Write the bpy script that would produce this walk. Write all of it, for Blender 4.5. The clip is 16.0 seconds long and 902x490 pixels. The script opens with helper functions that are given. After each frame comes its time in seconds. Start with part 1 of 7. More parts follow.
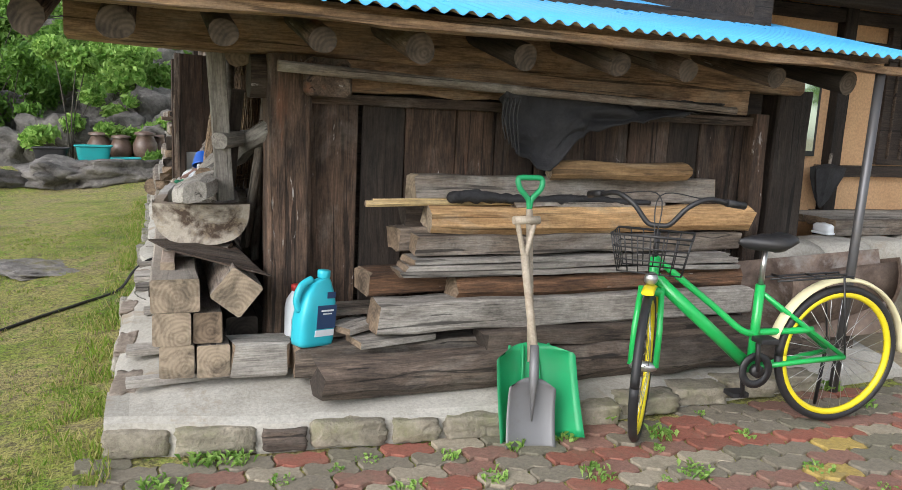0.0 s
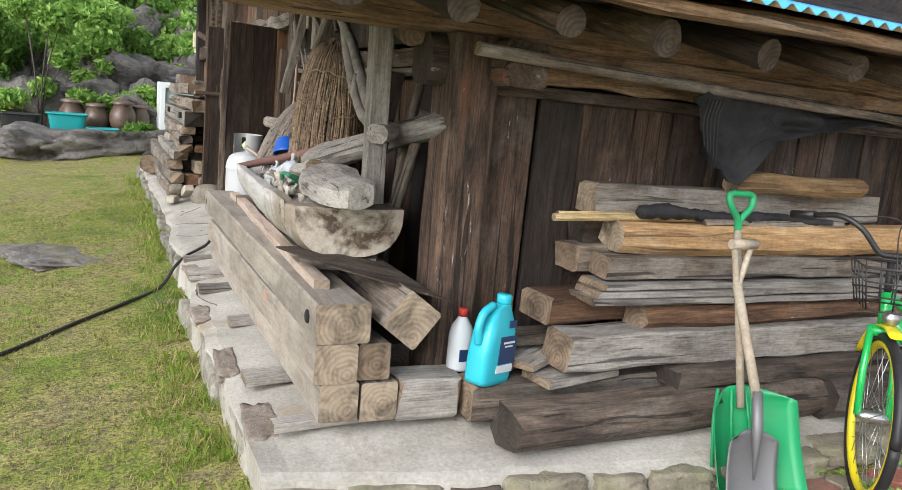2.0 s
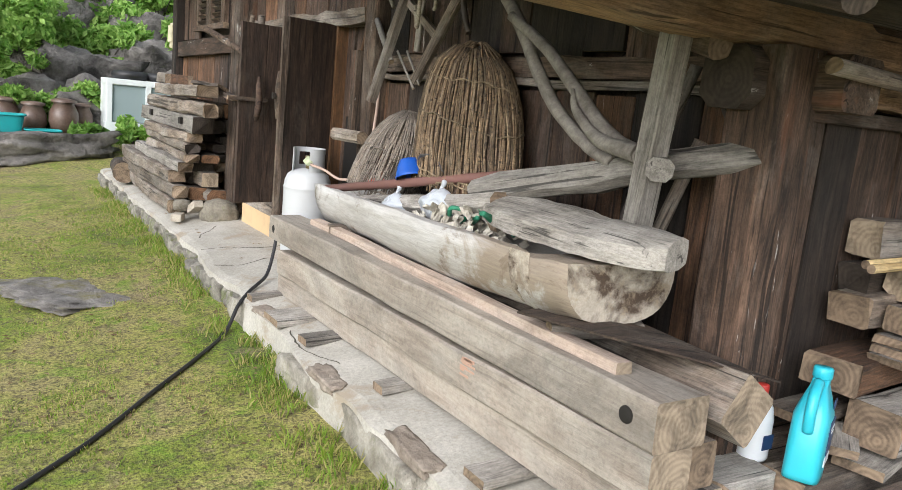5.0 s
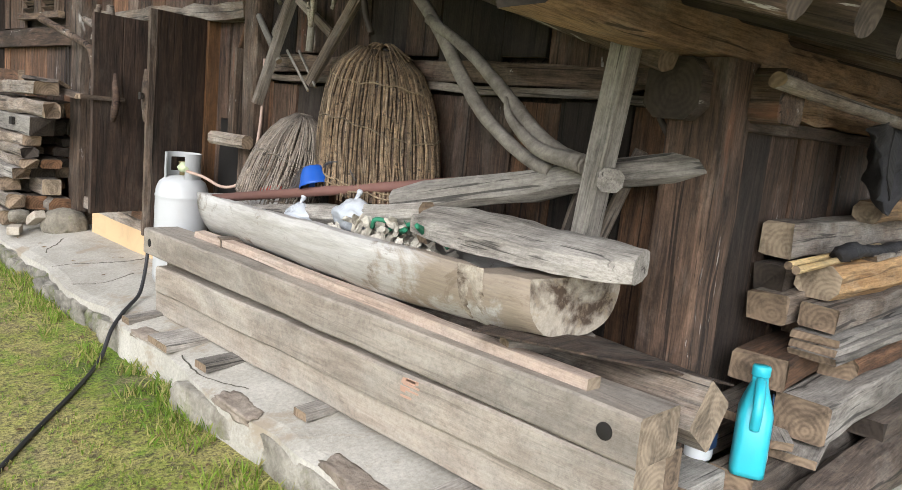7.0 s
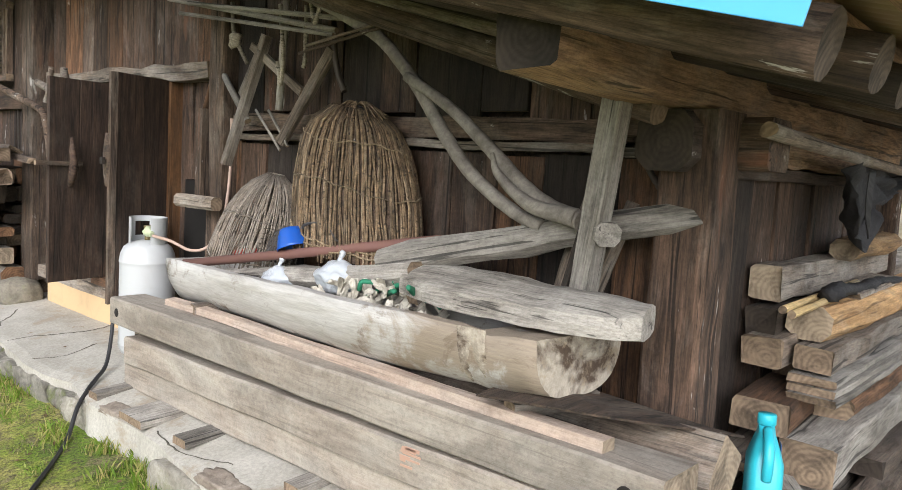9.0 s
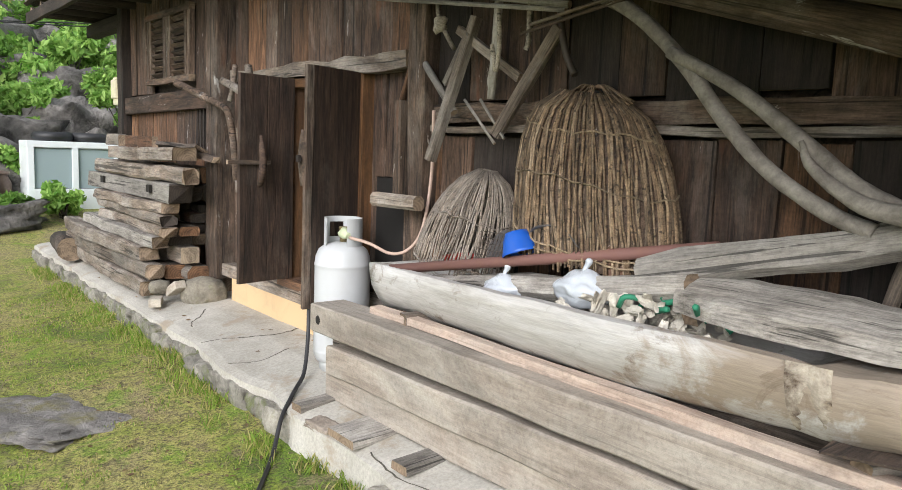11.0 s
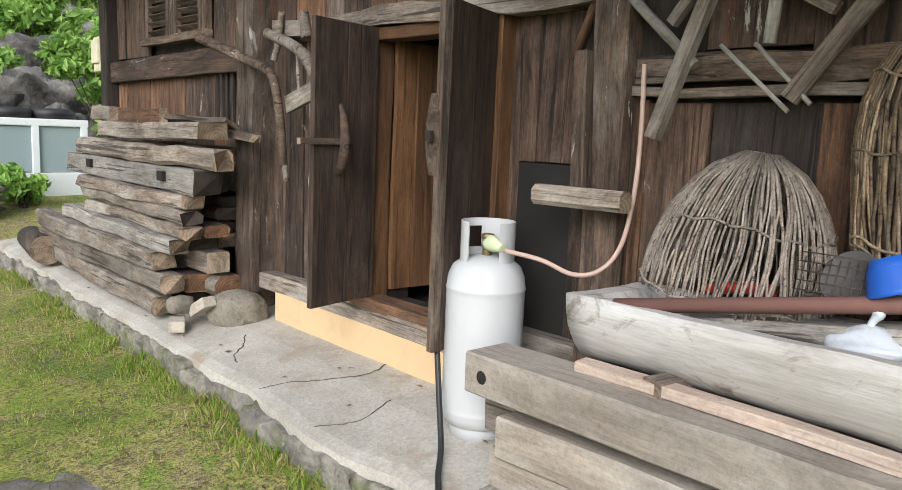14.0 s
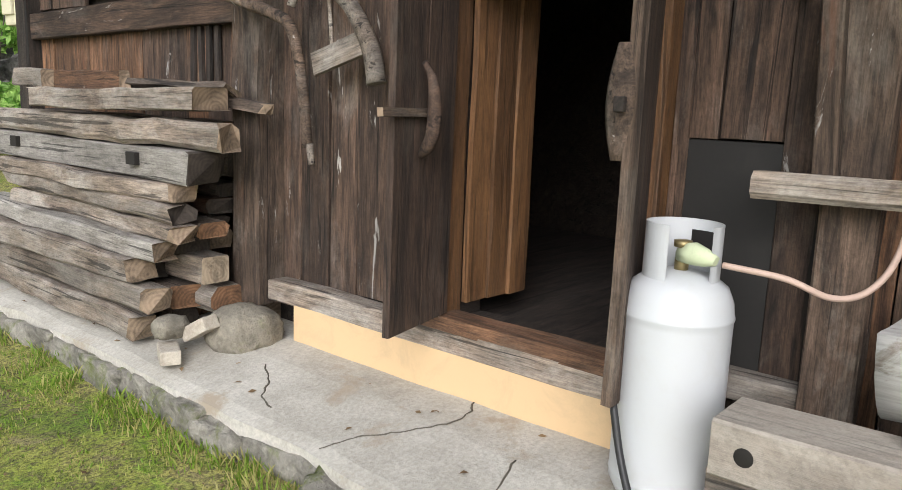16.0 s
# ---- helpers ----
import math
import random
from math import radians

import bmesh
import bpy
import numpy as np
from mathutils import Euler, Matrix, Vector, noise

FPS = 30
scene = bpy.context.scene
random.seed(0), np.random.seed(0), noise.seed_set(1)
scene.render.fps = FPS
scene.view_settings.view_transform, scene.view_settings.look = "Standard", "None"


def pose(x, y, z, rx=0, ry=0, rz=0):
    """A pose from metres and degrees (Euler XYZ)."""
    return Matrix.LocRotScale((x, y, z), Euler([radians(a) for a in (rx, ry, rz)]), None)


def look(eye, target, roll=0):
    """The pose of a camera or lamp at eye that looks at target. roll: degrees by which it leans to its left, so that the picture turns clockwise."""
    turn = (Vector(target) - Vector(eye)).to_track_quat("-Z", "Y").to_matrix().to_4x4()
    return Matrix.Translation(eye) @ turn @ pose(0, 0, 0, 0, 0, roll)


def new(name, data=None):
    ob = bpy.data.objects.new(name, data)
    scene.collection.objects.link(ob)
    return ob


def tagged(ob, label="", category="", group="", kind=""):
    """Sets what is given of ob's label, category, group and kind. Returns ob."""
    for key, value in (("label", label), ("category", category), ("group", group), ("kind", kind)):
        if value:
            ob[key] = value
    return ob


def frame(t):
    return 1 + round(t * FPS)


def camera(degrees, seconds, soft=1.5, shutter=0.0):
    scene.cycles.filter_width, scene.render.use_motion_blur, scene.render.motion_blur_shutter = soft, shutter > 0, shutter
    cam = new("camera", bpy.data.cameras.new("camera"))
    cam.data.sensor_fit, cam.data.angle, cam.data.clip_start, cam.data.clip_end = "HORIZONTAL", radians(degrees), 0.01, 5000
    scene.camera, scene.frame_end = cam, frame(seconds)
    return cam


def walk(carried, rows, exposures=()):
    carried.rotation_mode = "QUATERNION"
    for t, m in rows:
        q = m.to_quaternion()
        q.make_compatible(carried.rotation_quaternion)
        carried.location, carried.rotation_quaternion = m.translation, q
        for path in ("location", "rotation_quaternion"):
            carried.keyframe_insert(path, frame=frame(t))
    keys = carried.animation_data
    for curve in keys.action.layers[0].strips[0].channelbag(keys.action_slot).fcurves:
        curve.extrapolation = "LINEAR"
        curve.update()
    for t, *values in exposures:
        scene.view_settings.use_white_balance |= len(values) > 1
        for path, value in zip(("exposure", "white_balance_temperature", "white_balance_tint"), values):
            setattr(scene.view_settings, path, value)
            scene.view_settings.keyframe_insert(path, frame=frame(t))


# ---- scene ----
import itertools

cam = camera(61.3, 16.0, soft=0.65)
METRES, EYE, TILT, LEAN, TURN = 6.8, 1.5, 0.0, -8.5, -20.2
ROWS = [
    (0.0, 0.0, 0.0, 0.0, -1.15, -12.41, 5.24),
    (0.5, -0.0342, 0.0242, 0.0011, -2.21, -12.46, 4.49),
    (1.0, -0.0696, 0.0467, 0.0057, -3.91, -13.01, 4.04),
    (1.5, -0.1109, 0.0668, 0.0126, -5.36, -13.75, 3.28),
    (2.0, -0.1494, 0.0908, 0.0146, -4.93, -14.0, 2.17),
    (2.5, -0.1896, 0.1114, 0.0193, -3.9, -13.69, 1.77),
    (3.0, -0.2279, 0.1306, 0.0236, -3.82, -13.96, 1.96),
    (3.5, -0.2583, 0.1506, 0.0253, -4.91, -13.93, 1.9),
    (4.0, -0.2834, 0.1753, 0.0284, -7.19, -14.23, 2.14),
    (6.5, -0.3588, 0.2496, 0.034, -20.37, -15.33, 0.31),
    (7.0, -0.3664, 0.2537, 0.0375, -24.24, -15.46, 0.37),
    (7.5, -0.3685, 0.2628, 0.0376, -28.86, -14.88, 0.63),
    (8.0, -0.3664, 0.2718, 0.0392, -33.1, -13.66, 1.58),
    (8.5, -0.3746, 0.2722, 0.0432, -32.64, -13.08, 1.89),
    (9.0, -0.38, 0.2723, 0.0448, -28.29, -12.37, 2.11),
    (9.5, -0.3849, 0.2801, 0.0445, -23.31, -11.67, 2.63),
    (10.0, -0.3992, 0.2972, 0.0474, -19.9, -11.72, 3.61),
    (12.5, -0.447, 0.4772, 0.0344, -18.81, -13.39, 4.26),
    (13.0, -0.4643, 0.5148, 0.034, -19.54, -14.0, 4.13),
    (13.5, -0.478, 0.548, 0.033, -20.73, -14.14, 4.0),
    (14.0, -0.4835, 0.5846, 0.0316, -22.44, -14.23, 3.88),
    (14.5, -0.4943, 0.6278, 0.0294, -24.54, -14.61, 3.67),
    (15.0, -0.5093, 0.6713, 0.028, -26.4, -14.98, 3.36),
    (15.5, -0.5237, 0.7125, 0.0253, -28.07, -15.5, 3.17),
    (16.0, -0.5391, 0.7564, 0.0243, -30.14, -16.89, 3.16),
]
EXPOSURES = [(0.0, 0.84), (1.5, 0.92), (3.0, 1.02), (7.0, 1.02), (10.0, 1.03), (13.0, 0.94), (16.0, 0.95)]
walk(cam, [(t, pose(0, 0, EYE, TILT, LEAN, 0) @ pose(0, 0, 0, 0, 0, TURN) @ pose(METRES * x, METRES * y, METRES * z, 90 + pitch, roll, yaw)) for t, x, y, z, yaw, pitch, roll in ROWS], EXPOSURES)

# ---- world and sun: a bright overcast day ----
world = bpy.data.worlds.new("world")
scene.world = world
world.use_nodes = True
wn = world.node_tree
sky = wn.nodes.new("ShaderNodeTexSky")
sky.sky_type, sky.sun_disc = "NISHITA", False
SUN_ELEVATION, SUN_ROTATION = 31, 238
sky.sun_elevation, sky.sun_rotation = radians(SUN_ELEVATION), radians(SUN_ROTATION)
sky.air_density, sky.dust_density, sky.ozone_density = 1.0, 1.0, 1.0
pale = wn.nodes.new("ShaderNodeHueSaturation")
pale.inputs["Saturation"].default_value = 0.36
wn.links.new(sky.outputs[0], pale.inputs["Color"])
wn.links.new(pale.outputs[0], wn.nodes["Background"].inputs[0])
wn.nodes["Background"].inputs[1].default_value = 0.15
sun_data = bpy.data.lights.new("sun", "SUN")
sun_data.energy, sun_data.angle, sun_data.color = 1.5, radians(40), (1.0, 0.975, 0.985)
sun = new("sun", sun_data)
az = radians(SUN_ROTATION)
sun.matrix_world = look((0, 0, 20), (-math.sin(az) * 20 / math.tan(radians(SUN_ELEVATION)), -math.cos(az) * 20 / math.tan(radians(SUN_ELEVATION)), 0))

# ---- materials ----
def base_mat(name, rough=0.85, metal=0.0):
    m = bpy.data.materials.new(name)
    m.use_nodes = True
    b = m.node_tree.nodes["Principled BSDF"]
    b.inputs["Roughness"].default_value, b.inputs["Metallic"].default_value = rough, metal
    return m, m.node_tree.nodes, m.node_tree.links, b


def coords(N, L, scale, spread=31.0):
    """Object coordinates, shifted for each object by its own random number, stretched by scale."""
    tc, oi = N.new("ShaderNodeTexCoord"), N.new("ShaderNodeObjectInfo")
    mul = N.new("ShaderNodeMath")
    mul.operation, mul.inputs[1].default_value = "MULTIPLY", spread
    L.new(oi.outputs["Random"], mul.inputs[0])
    add = N.new("ShaderNodeVectorMath")
    L.new(tc.outputs["Object"], add.inputs[0])
    L.new(mul.outputs[0], add.inputs[1])
    mp = N.new("ShaderNodeMapping")
    mp.inputs["Scale"].default_value = scale
    L.new(add.outputs[0], mp.inputs["Vector"])
    return mp.outputs[0], oi.outputs["Random"]


def tex_noise(N, L, vec, scale, detail=6, rough=0.6, dist=0.0):
    n = N.new("ShaderNodeTexNoise")
    n.inputs["Scale"].default_value, n.inputs["Detail"].default_value = scale, detail
    n.inputs["Roughness"].default_value, n.inputs["Distortion"].default_value = rough, dist
    if vec is not None:
        L.new(vec, n.inputs["Vector"])
    return n.outputs["Fac"]


def ramp(N, L, fac, stops):
    r = N.new("ShaderNodeValToRGB")
    e = r.color_ramp.elements
    while len(e) < len(stops):
        e.new(0.5)
    for el, (p, c) in zip(e, stops):
        el.position = p
        el.color = (*c, 1) if isinstance(c, tuple) else (c, c, c, 1)
    L.new(fac, r.inputs[0])
    return r.outputs[0]


def blend(N, L, kind, fac, a, b):
    m = N.new("ShaderNodeMix")
    m.data_type, m.blend_type = "RGBA", kind
    for sock, v in ((m.inputs[0], fac), (m.inputs[6], a), (m.inputs[7], b)):
        if isinstance(v, (int, float)):
            sock.default_value = v
        elif isinstance(v, tuple):
            sock.default_value = (*v, 1)
        else:
            L.new(v, sock)
    return m.outputs[2]


def bump(N, L, b, height, strength, dist=0.01):
    n = N.new("ShaderNodeBump")
    n.inputs["Strength"].default_value, n.inputs["Distance"].default_value = strength, dist
    L.new(height, n.inputs["Height"])
    L.new(n.outputs[0], b.inputs["Normal"])


def wood(name, dark, light, grey=(0.33, 0.31, 0.28), weather=0.35, rough=0.85, depth=0.5, stain=0.55, grain=0.85, peel=0.0, tones=(0.72, 1.35)):
    """Timber with grain along the object's own x: bands, fibres, cracks, weathered patches, dirt and flaking pale spots."""
    m, N, L, b = base_mat(name, rough)
    v, rnd = coords(N, L, (0.9, 8, 8))
    g = tex_noise(N, L, v, 2.0, 9, 0.68, 1.1)
    col = ramp(N, L, g, [(0.32, dark), (0.68, light)])
    vw, _ = coords(N, L, (0.22, 1, 1), 23.0)
    w = N.new("ShaderNodeTexWave")
    w.wave_type, w.bands_direction = "BANDS", "DIAGONAL"
    for key, val in (("Scale", 7), ("Distortion", 9), ("Detail", 3), ("Detail Scale", 1.2), ("Detail Roughness", 0.6)):
        w.inputs[key].default_value = val
    L.new(vw, w.inputs["Vector"])
    col = blend(N, L, "MULTIPLY", 0.4 * grain, col, ramp(N, L, w.outputs["Fac"], [(0.05, 0.5), (0.6, 1.05)]))
    vf, _ = coords(N, L, (5, 95, 95))
    fine = tex_noise(N, L, vf, 1.6, 5, 0.75)
    col = blend(N, L, "MULTIPLY", grain, col, ramp(N, L, fine, [(0.33, 0.35), (0.58, 1.12)]))
    vs, _ = coords(N, L, (1, 2.2, 2.2), 17.0)
    s = tex_noise(N, L, vs, 1.9, 9, 0.72, 0.5)
    col = blend(N, L, "MIX", ramp(N, L, s, [(0.62 - weather * 0.45, 0.0), (0.78 - weather * 0.3, min(1.0, 0.45 + weather))]), col, blend(N, L, "MULTIPLY", grain * 0.8, grey, ramp(N, L, fine, [(0.35, 0.5), (0.6, 1.05)])))
    d = tex_noise(N, L, vs, 0.9, 8, 0.75, 1.2)
    col = blend(N, L, "MULTIPLY", stain, col, ramp(N, L, d, [(0.36, 0.3), (0.58, 1.0)]))
    vg, _ = coords(N, L, (1, 1, 1), 9.0)
    grit = tex_noise(N, L, vg, 55, 4, 0.8)
    col = blend(N, L, "MULTIPLY", 0.5, col, ramp(N, L, grit, [(0.3, 0.5), (0.55, 1.05)]))
    if peel:
        vp, _ = coords(N, L, (1, 5, 5), 41.0)
        col = blend(N, L, "MIX", ramp(N, L, tex_noise(N, L, vp, 3.0, 9, 0.7, 0.8), [(0.69 - 0.06 * peel, 0.0), (0.72 - 0.06 * peel, 0.85)]), col, (0.44, 0.42, 0.39))
        col = blend(N, L, "MIX", ramp(N, L, tex_noise(N, L, vp, 1.1, 6, 0.6, 0.3), [(0.63, 0.0), (0.74, 0.7)]), col, (0.22, 0.09, 0.045))
    vc, _ = coords(N, L, (0.6, 22, 22), 11.0)
    crack = ramp(N, L, tex_noise(N, L, vc, 1.3, 4, 0.55, 0.8), [(0.36, 0.0), (0.4, 1.0)])
    col = blend(N, L, "MULTIPLY", min(0.85, grain), col, ramp(N, L, crack, [(0.0, 0.15), (1.0, 1.0)]))
    tone = N.new("ShaderNodeHueSaturation")
    tone.inputs["Saturation"].default_value = 1.0
    mr = N.new("ShaderNodeMapRange")
    mr.inputs["To Min"].default_value, mr.inputs["To Max"].default_value = tones
    L.new(rnd, mr.inputs["Value"])
    L.new(mr.outputs[0], tone.inputs["Value"])
    L.new(col, tone.inputs["Color"])
    L.new(tone.outputs[0], b.inputs["Base Color"])
    h = blend(N, L, "MULTIPLY", 0.8, fine, crack)
    bump(N, L, b, blend(N, L, "ADD", 0.5, h, g), depth, 0.008)
    return m


def end_grain(name, dark, light):
    m, N, L, b = base_mat(name, 0.9)
    v, _ = coords(N, L, (1, 1, 1), 0.05)
    w = N.new("ShaderNodeTexWave")
    w.wave_type, w.rings_direction = "RINGS", "X"
    w.inputs["Scale"].default_value, w.inputs["Distortion"].default_value = 17, 5.0
    w.inputs["Detail"].default_value = 3
    L.new(v, w.inputs["Vector"])
    mid = tuple((a + c) / 2 for a, c in zip(dark, light))
    col = ramp(N, L, w.outputs["Fac"], [(0.0, tuple(0.12 * a + 0.88 * c for a, c in zip(dark, mid))), (1.0, tuple(0.3 * a + 0.7 * c for a, c in zip(mid, light)))])
    v2, _ = coords(N, L, (1, 1, 1))
    s = tex_noise(N, L, v2, 9, 6, 0.7, 0.6)
    col = blend(N, L, "MULTIPLY", 0.9, col, ramp(N, L, s, [(0.34, 0.25), (0.6, 1.0)]))
    vk, _ = coords(N, L, (1, 1, 1), 5.0)
    col = blend(N, L, "MIX", ramp(N, L, tex_noise(N, L, vk, 4, 6, 0.7, 1.2), [(0.5, 0.0), (0.62, 0.6)]), col, light)
    L.new(col, b.inputs["Base Color"])
    bump(N, L, b, s, 0.5, 0.008)
    return m


def rough_mat(name, stops, scale=6.0, fine=40.0, rough=0.9, depth=0.5, dist=0.02, metal=0.0, second=None, spread=31.0):
    """Stone, concrete, soil, rust: a large pattern and a fine one. second: (colour, scale, from, to) of patches laid over."""
    m, N, L, b = base_mat(name, rough, metal)
    v, rnd = coords(N, L, (1, 1, 1), spread)
    a = tex_noise(N, L, v, scale, 7, 0.65, 0.4)
    f = tex_noise(N, L, v, fine, 5, 0.7)
    col = ramp(N, L, a, stops)
    col = blend(N, L, "MULTIPLY", 0.7, col, ramp(N, L, f, [(0.3, 0.55), (0.65, 1.0)]))
    if second:
        c, sc, lo, hi = second
        col = blend(N, L, "MIX", ramp(N, L, tex_noise(N, L, v, sc, 8, 0.7, 0.3), [(lo, 0.0), (hi, 1.0)]), col, c)
    L.new(col, b.inputs["Base Color"])
    bump(N, L, b, blend(N, L, "ADD", 0.6, a, f), depth, dist)
    return m


def paint(name, colour, rough=0.4, metal=0.0, dirt=0.25, scale=8.0, dirt_colour=(0.16, 0.13, 0.09), coat=0.0):
    """Paint, plastic or metal with a little dirt and uneven gloss."""
    m, N, L, b = base_mat(name, rough, metal)
    v, _ = coords(N, L, (1, 1, 1))
    d = tex_noise(N, L, v, scale, 8, 0.72, 0.5)
    col = blend(N, L, "MIX", ramp(N, L, d, [(0.5, 0.0), (0.85, dirt)]), colour, dirt_colour)
    L.new(col, b.inputs["Base Color"])
    rr = N.new("ShaderNodeMapRange")
    rr.inputs["To Min"].default_value, rr.inputs["To Max"].default_value = max(0.05, rough - 0.1), min(1.0, rough + 0.15)
    L.new(d, rr.inputs["Value"])
    L.new(rr.outputs[0], b.inputs["Roughness"])
    b.inputs["Coat Weight"].default_value = coat
    bump(N, L, b, tex_noise(N, L, v, scale * 6, 4, 0.6), 0.06, 0.005)
    return m


def leaf_mat(name, dark, light, dry=None):
    m, N, L, b = base_mat(name, 0.6)
    geo = N.new("ShaderNodeNewGeometry")
    tc = N.new("ShaderNodeTexCoord")
    big = tex_noise(N, L, tc.outputs["Object"], 1.4, 4)
    col = ramp(N, L, geo.outputs["Random Per Island"], [(0.0, dark), (1.0, light)])
    col = blend(N, L, "MULTIPLY", 0.6, col, ramp(N, L, big, [(0.3, 0.55), (0.65, 1.0)]))
    if dry:
        col = blend(N, L, "MIX", ramp(N, L, geo.outputs["Random Per Island"], [(0.6, 0.0), (0.7, 0.8)]), col, dry)
    L.new(col, b.inputs["Base Color"])
    b.inputs["Transmission Weight"].default_value = 0.0
    b.inputs["Subsurface Weight"].default_value = 0.0
    tl = N.new("ShaderNodeBsdfTranslucent")
    L.new(col, tl.inputs["Color"])
    mx = N.new("ShaderNodeMixShader")
    mx.inputs[0].default_value = 0.45
    L.new(b.outputs[0], mx.inputs[1])
    L.new(tl.outputs[0], mx.inputs[2])
    L.new(mx.outputs[0], N["Material Output"].inputs["Surface"])
    return m


W_WALL = wood("weathered wall board", (0.026, 0.017, 0.012), (0.175, 0.108, 0.073), (0.24, 0.20, 0.17), 0.22, peel=0.9, grain=0.9, stain=0.75, depth=0.8)
W_WARM = wood("warm brown wall board", (0.040, 0.020, 0.012), (0.27, 0.142, 0.075), (0.21, 0.16, 0.125), 0.2, peel=0.3, grain=0.9, stain=0.7, depth=0.8)
W_DOOR = wood("dark brown door board", (0.016, 0.010, 0.007), (0.10, 0.060, 0.041), (0.13, 0.105, 0.085), 0.16, grain=0.75)
# Very dark boards and rafters; the barn's inner shade is put into this colour too.
W_DARK = wood("near black timber", (0.012, 0.009, 0.007), (0.062, 0.044, 0.034), (0.08, 0.068, 0.058), 0.18)
W_POST = wood("weathered post", (0.040, 0.027, 0.019), (0.215, 0.145, 0.102), (0.31, 0.265, 0.22), 0.26, peel=0.9, grain=0.9, stain=0.7, depth=0.8)
W_BEAM = wood("brown roof beam", (0.15, 0.09, 0.052), (0.66, 0.42, 0.24), (0.50, 0.40, 0.30), 0.32, stain=0.55, grain=0.8, tones=(0.85, 1.1))
W_GREY = wood("grey driftwood timber", (0.14, 0.123, 0.105), (0.41, 0.375, 0.33), (0.47, 0.44, 0.40), 0.5)
W_SAWN = wood("sawn pale beam", (0.28, 0.232, 0.19), (0.44, 0.38, 0.318), (0.42, 0.385, 0.335), 0.45, stain=0.6, depth=0.25, grain=0.24, tones=(0.9, 1.06))
W_BATTEN = wood("fresh pinkish batten", (0.36, 0.27, 0.215), (0.52, 0.42, 0.345), (0.48, 0.42, 0.36), 0.3, stain=0.35, depth=0.2, grain=0.3)
W_OLD = wood("old reclaimed timber", (0.085, 0.064, 0.05), (0.345, 0.275, 0.215), (0.40, 0.37, 0.33), 0.4)
W_GOLD = wood("golden pine log", (0.29, 0.16, 0.068), (0.60, 0.385, 0.19), (0.52, 0.42, 0.3), 0.2, stain=0.3, grain=0.6)
W_BLACK = wood("black rotten log", (0.035, 0.027, 0.022), (0.17, 0.125, 0.095), (0.26, 0.225, 0.19), 0.25)
W_INNER = wood("orange brown inner board", (0.075, 0.036, 0.015), (0.235, 0.118, 0.05), (0.17, 0.105, 0.065), 0.1, rough=0.6, stain=0.3, grain=0.5)


def trough_mat():
    """Bleached log: chalky grey, with tan bare wood and brown stains spreading from the sawn end."""
    m, N, L, b = base_mat("bleached trough log", 0.85)
    v, _ = coords(N, L, (0.5, 3, 3))
    g = tex_noise(N, L, v, 4, 8, 0.7, 0.6)
    col = ramp(N, L, g, [(0.3, (0.36, 0.335, 0.30)), (0.55, (0.52, 0.505, 0.485)), (0.75, (0.60, 0.60, 0.595))])
    vb, _ = coords(N, L, (0.7, 1, 1), 0.0)
    big = tex_noise(N, L, vb, 2.6, 8, 0.68, 0.8)
    sep = N.new("ShaderNodeSeparateXYZ")
    L.new(N.new("ShaderNodeTexCoord").outputs["Object"], sep.inputs[0])
    mr = N.new("ShaderNodeMapRange")
    for key, val in (("From Min", -0.25), ("From Max", -1.25), ("To Min", -0.12), ("To Max", 0.16)):
        mr.inputs[key].default_value = val
    L.new(sep.outputs[0], mr.inputs["Value"])
    add = N.new("ShaderNodeMath")
    L.new(big, add.inputs[0])
    L.new(mr.outputs[0], add.inputs[1])
    col = blend(N, L, "MIX", ramp(N, L, add.outputs[0], [(0.5, 0.0), (0.58, 0.85)]), col, (0.28, 0.218, 0.155))
    sm = tex_noise(N, L, vb, 7, 8, 0.72, 1.0)
    col = blend(N, L, "MIX", ramp(N, L, sm, [(0.56, 0.0), (0.66, 0.75)]), col, (0.19, 0.145, 0.105))
    f = tex_noise(N, L, coords(N, L, (4, 70, 70))[0], 1.5, 5, 0.7)
    col = blend(N, L, "MULTIPLY", 0.45, col, ramp(N, L, f, [(0.3, 0.5), (0.6, 1.0)]))
    L.new(col, b.inputs["Base Color"])
    bump(N, L, b, blend(N, L, "ADD", 0.5, f, sm), 0.35, 0.008)
    return m


LOG_TROUGH = trough_mat()
CURB = rough_mat("mossy grey rubble", [(0.34, (0.14, 0.13, 0.11)), (0.66, (0.46, 0.43, 0.37))], 7, 45, 0.95, 1.0, 0.04, second=((0.15, 0.18, 0.05), 5.0, 0.53, 0.66))
KERB = rough_mat("pale mortared kerb", [(0.32, (0.20, 0.18, 0.14)), (0.62, (0.50, 0.465, 0.40))], 6, 50, 0.95, 0.9, 0.03, second=((0.20, 0.21, 0.09), 4.0, 0.56, 0.7))
END_OLD = end_grain("end grain old", (0.10, 0.07, 0.048), (0.30, 0.22, 0.15))
END_PALE = end_grain("end grain pale", (0.22, 0.165, 0.115), (0.43, 0.345, 0.25))
END_RUSTY = end_grain("end grain rust brown", (0.09, 0.045, 0.022), (0.28, 0.15, 0.08))
END_RAFTER = end_grain("end grain rafter", (0.03, 0.024, 0.019), (0.15, 0.115, 0.085))
END_DARK = end_grain("end grain dark", (0.022, 0.016, 0.012), (0.06, 0.046, 0.036))
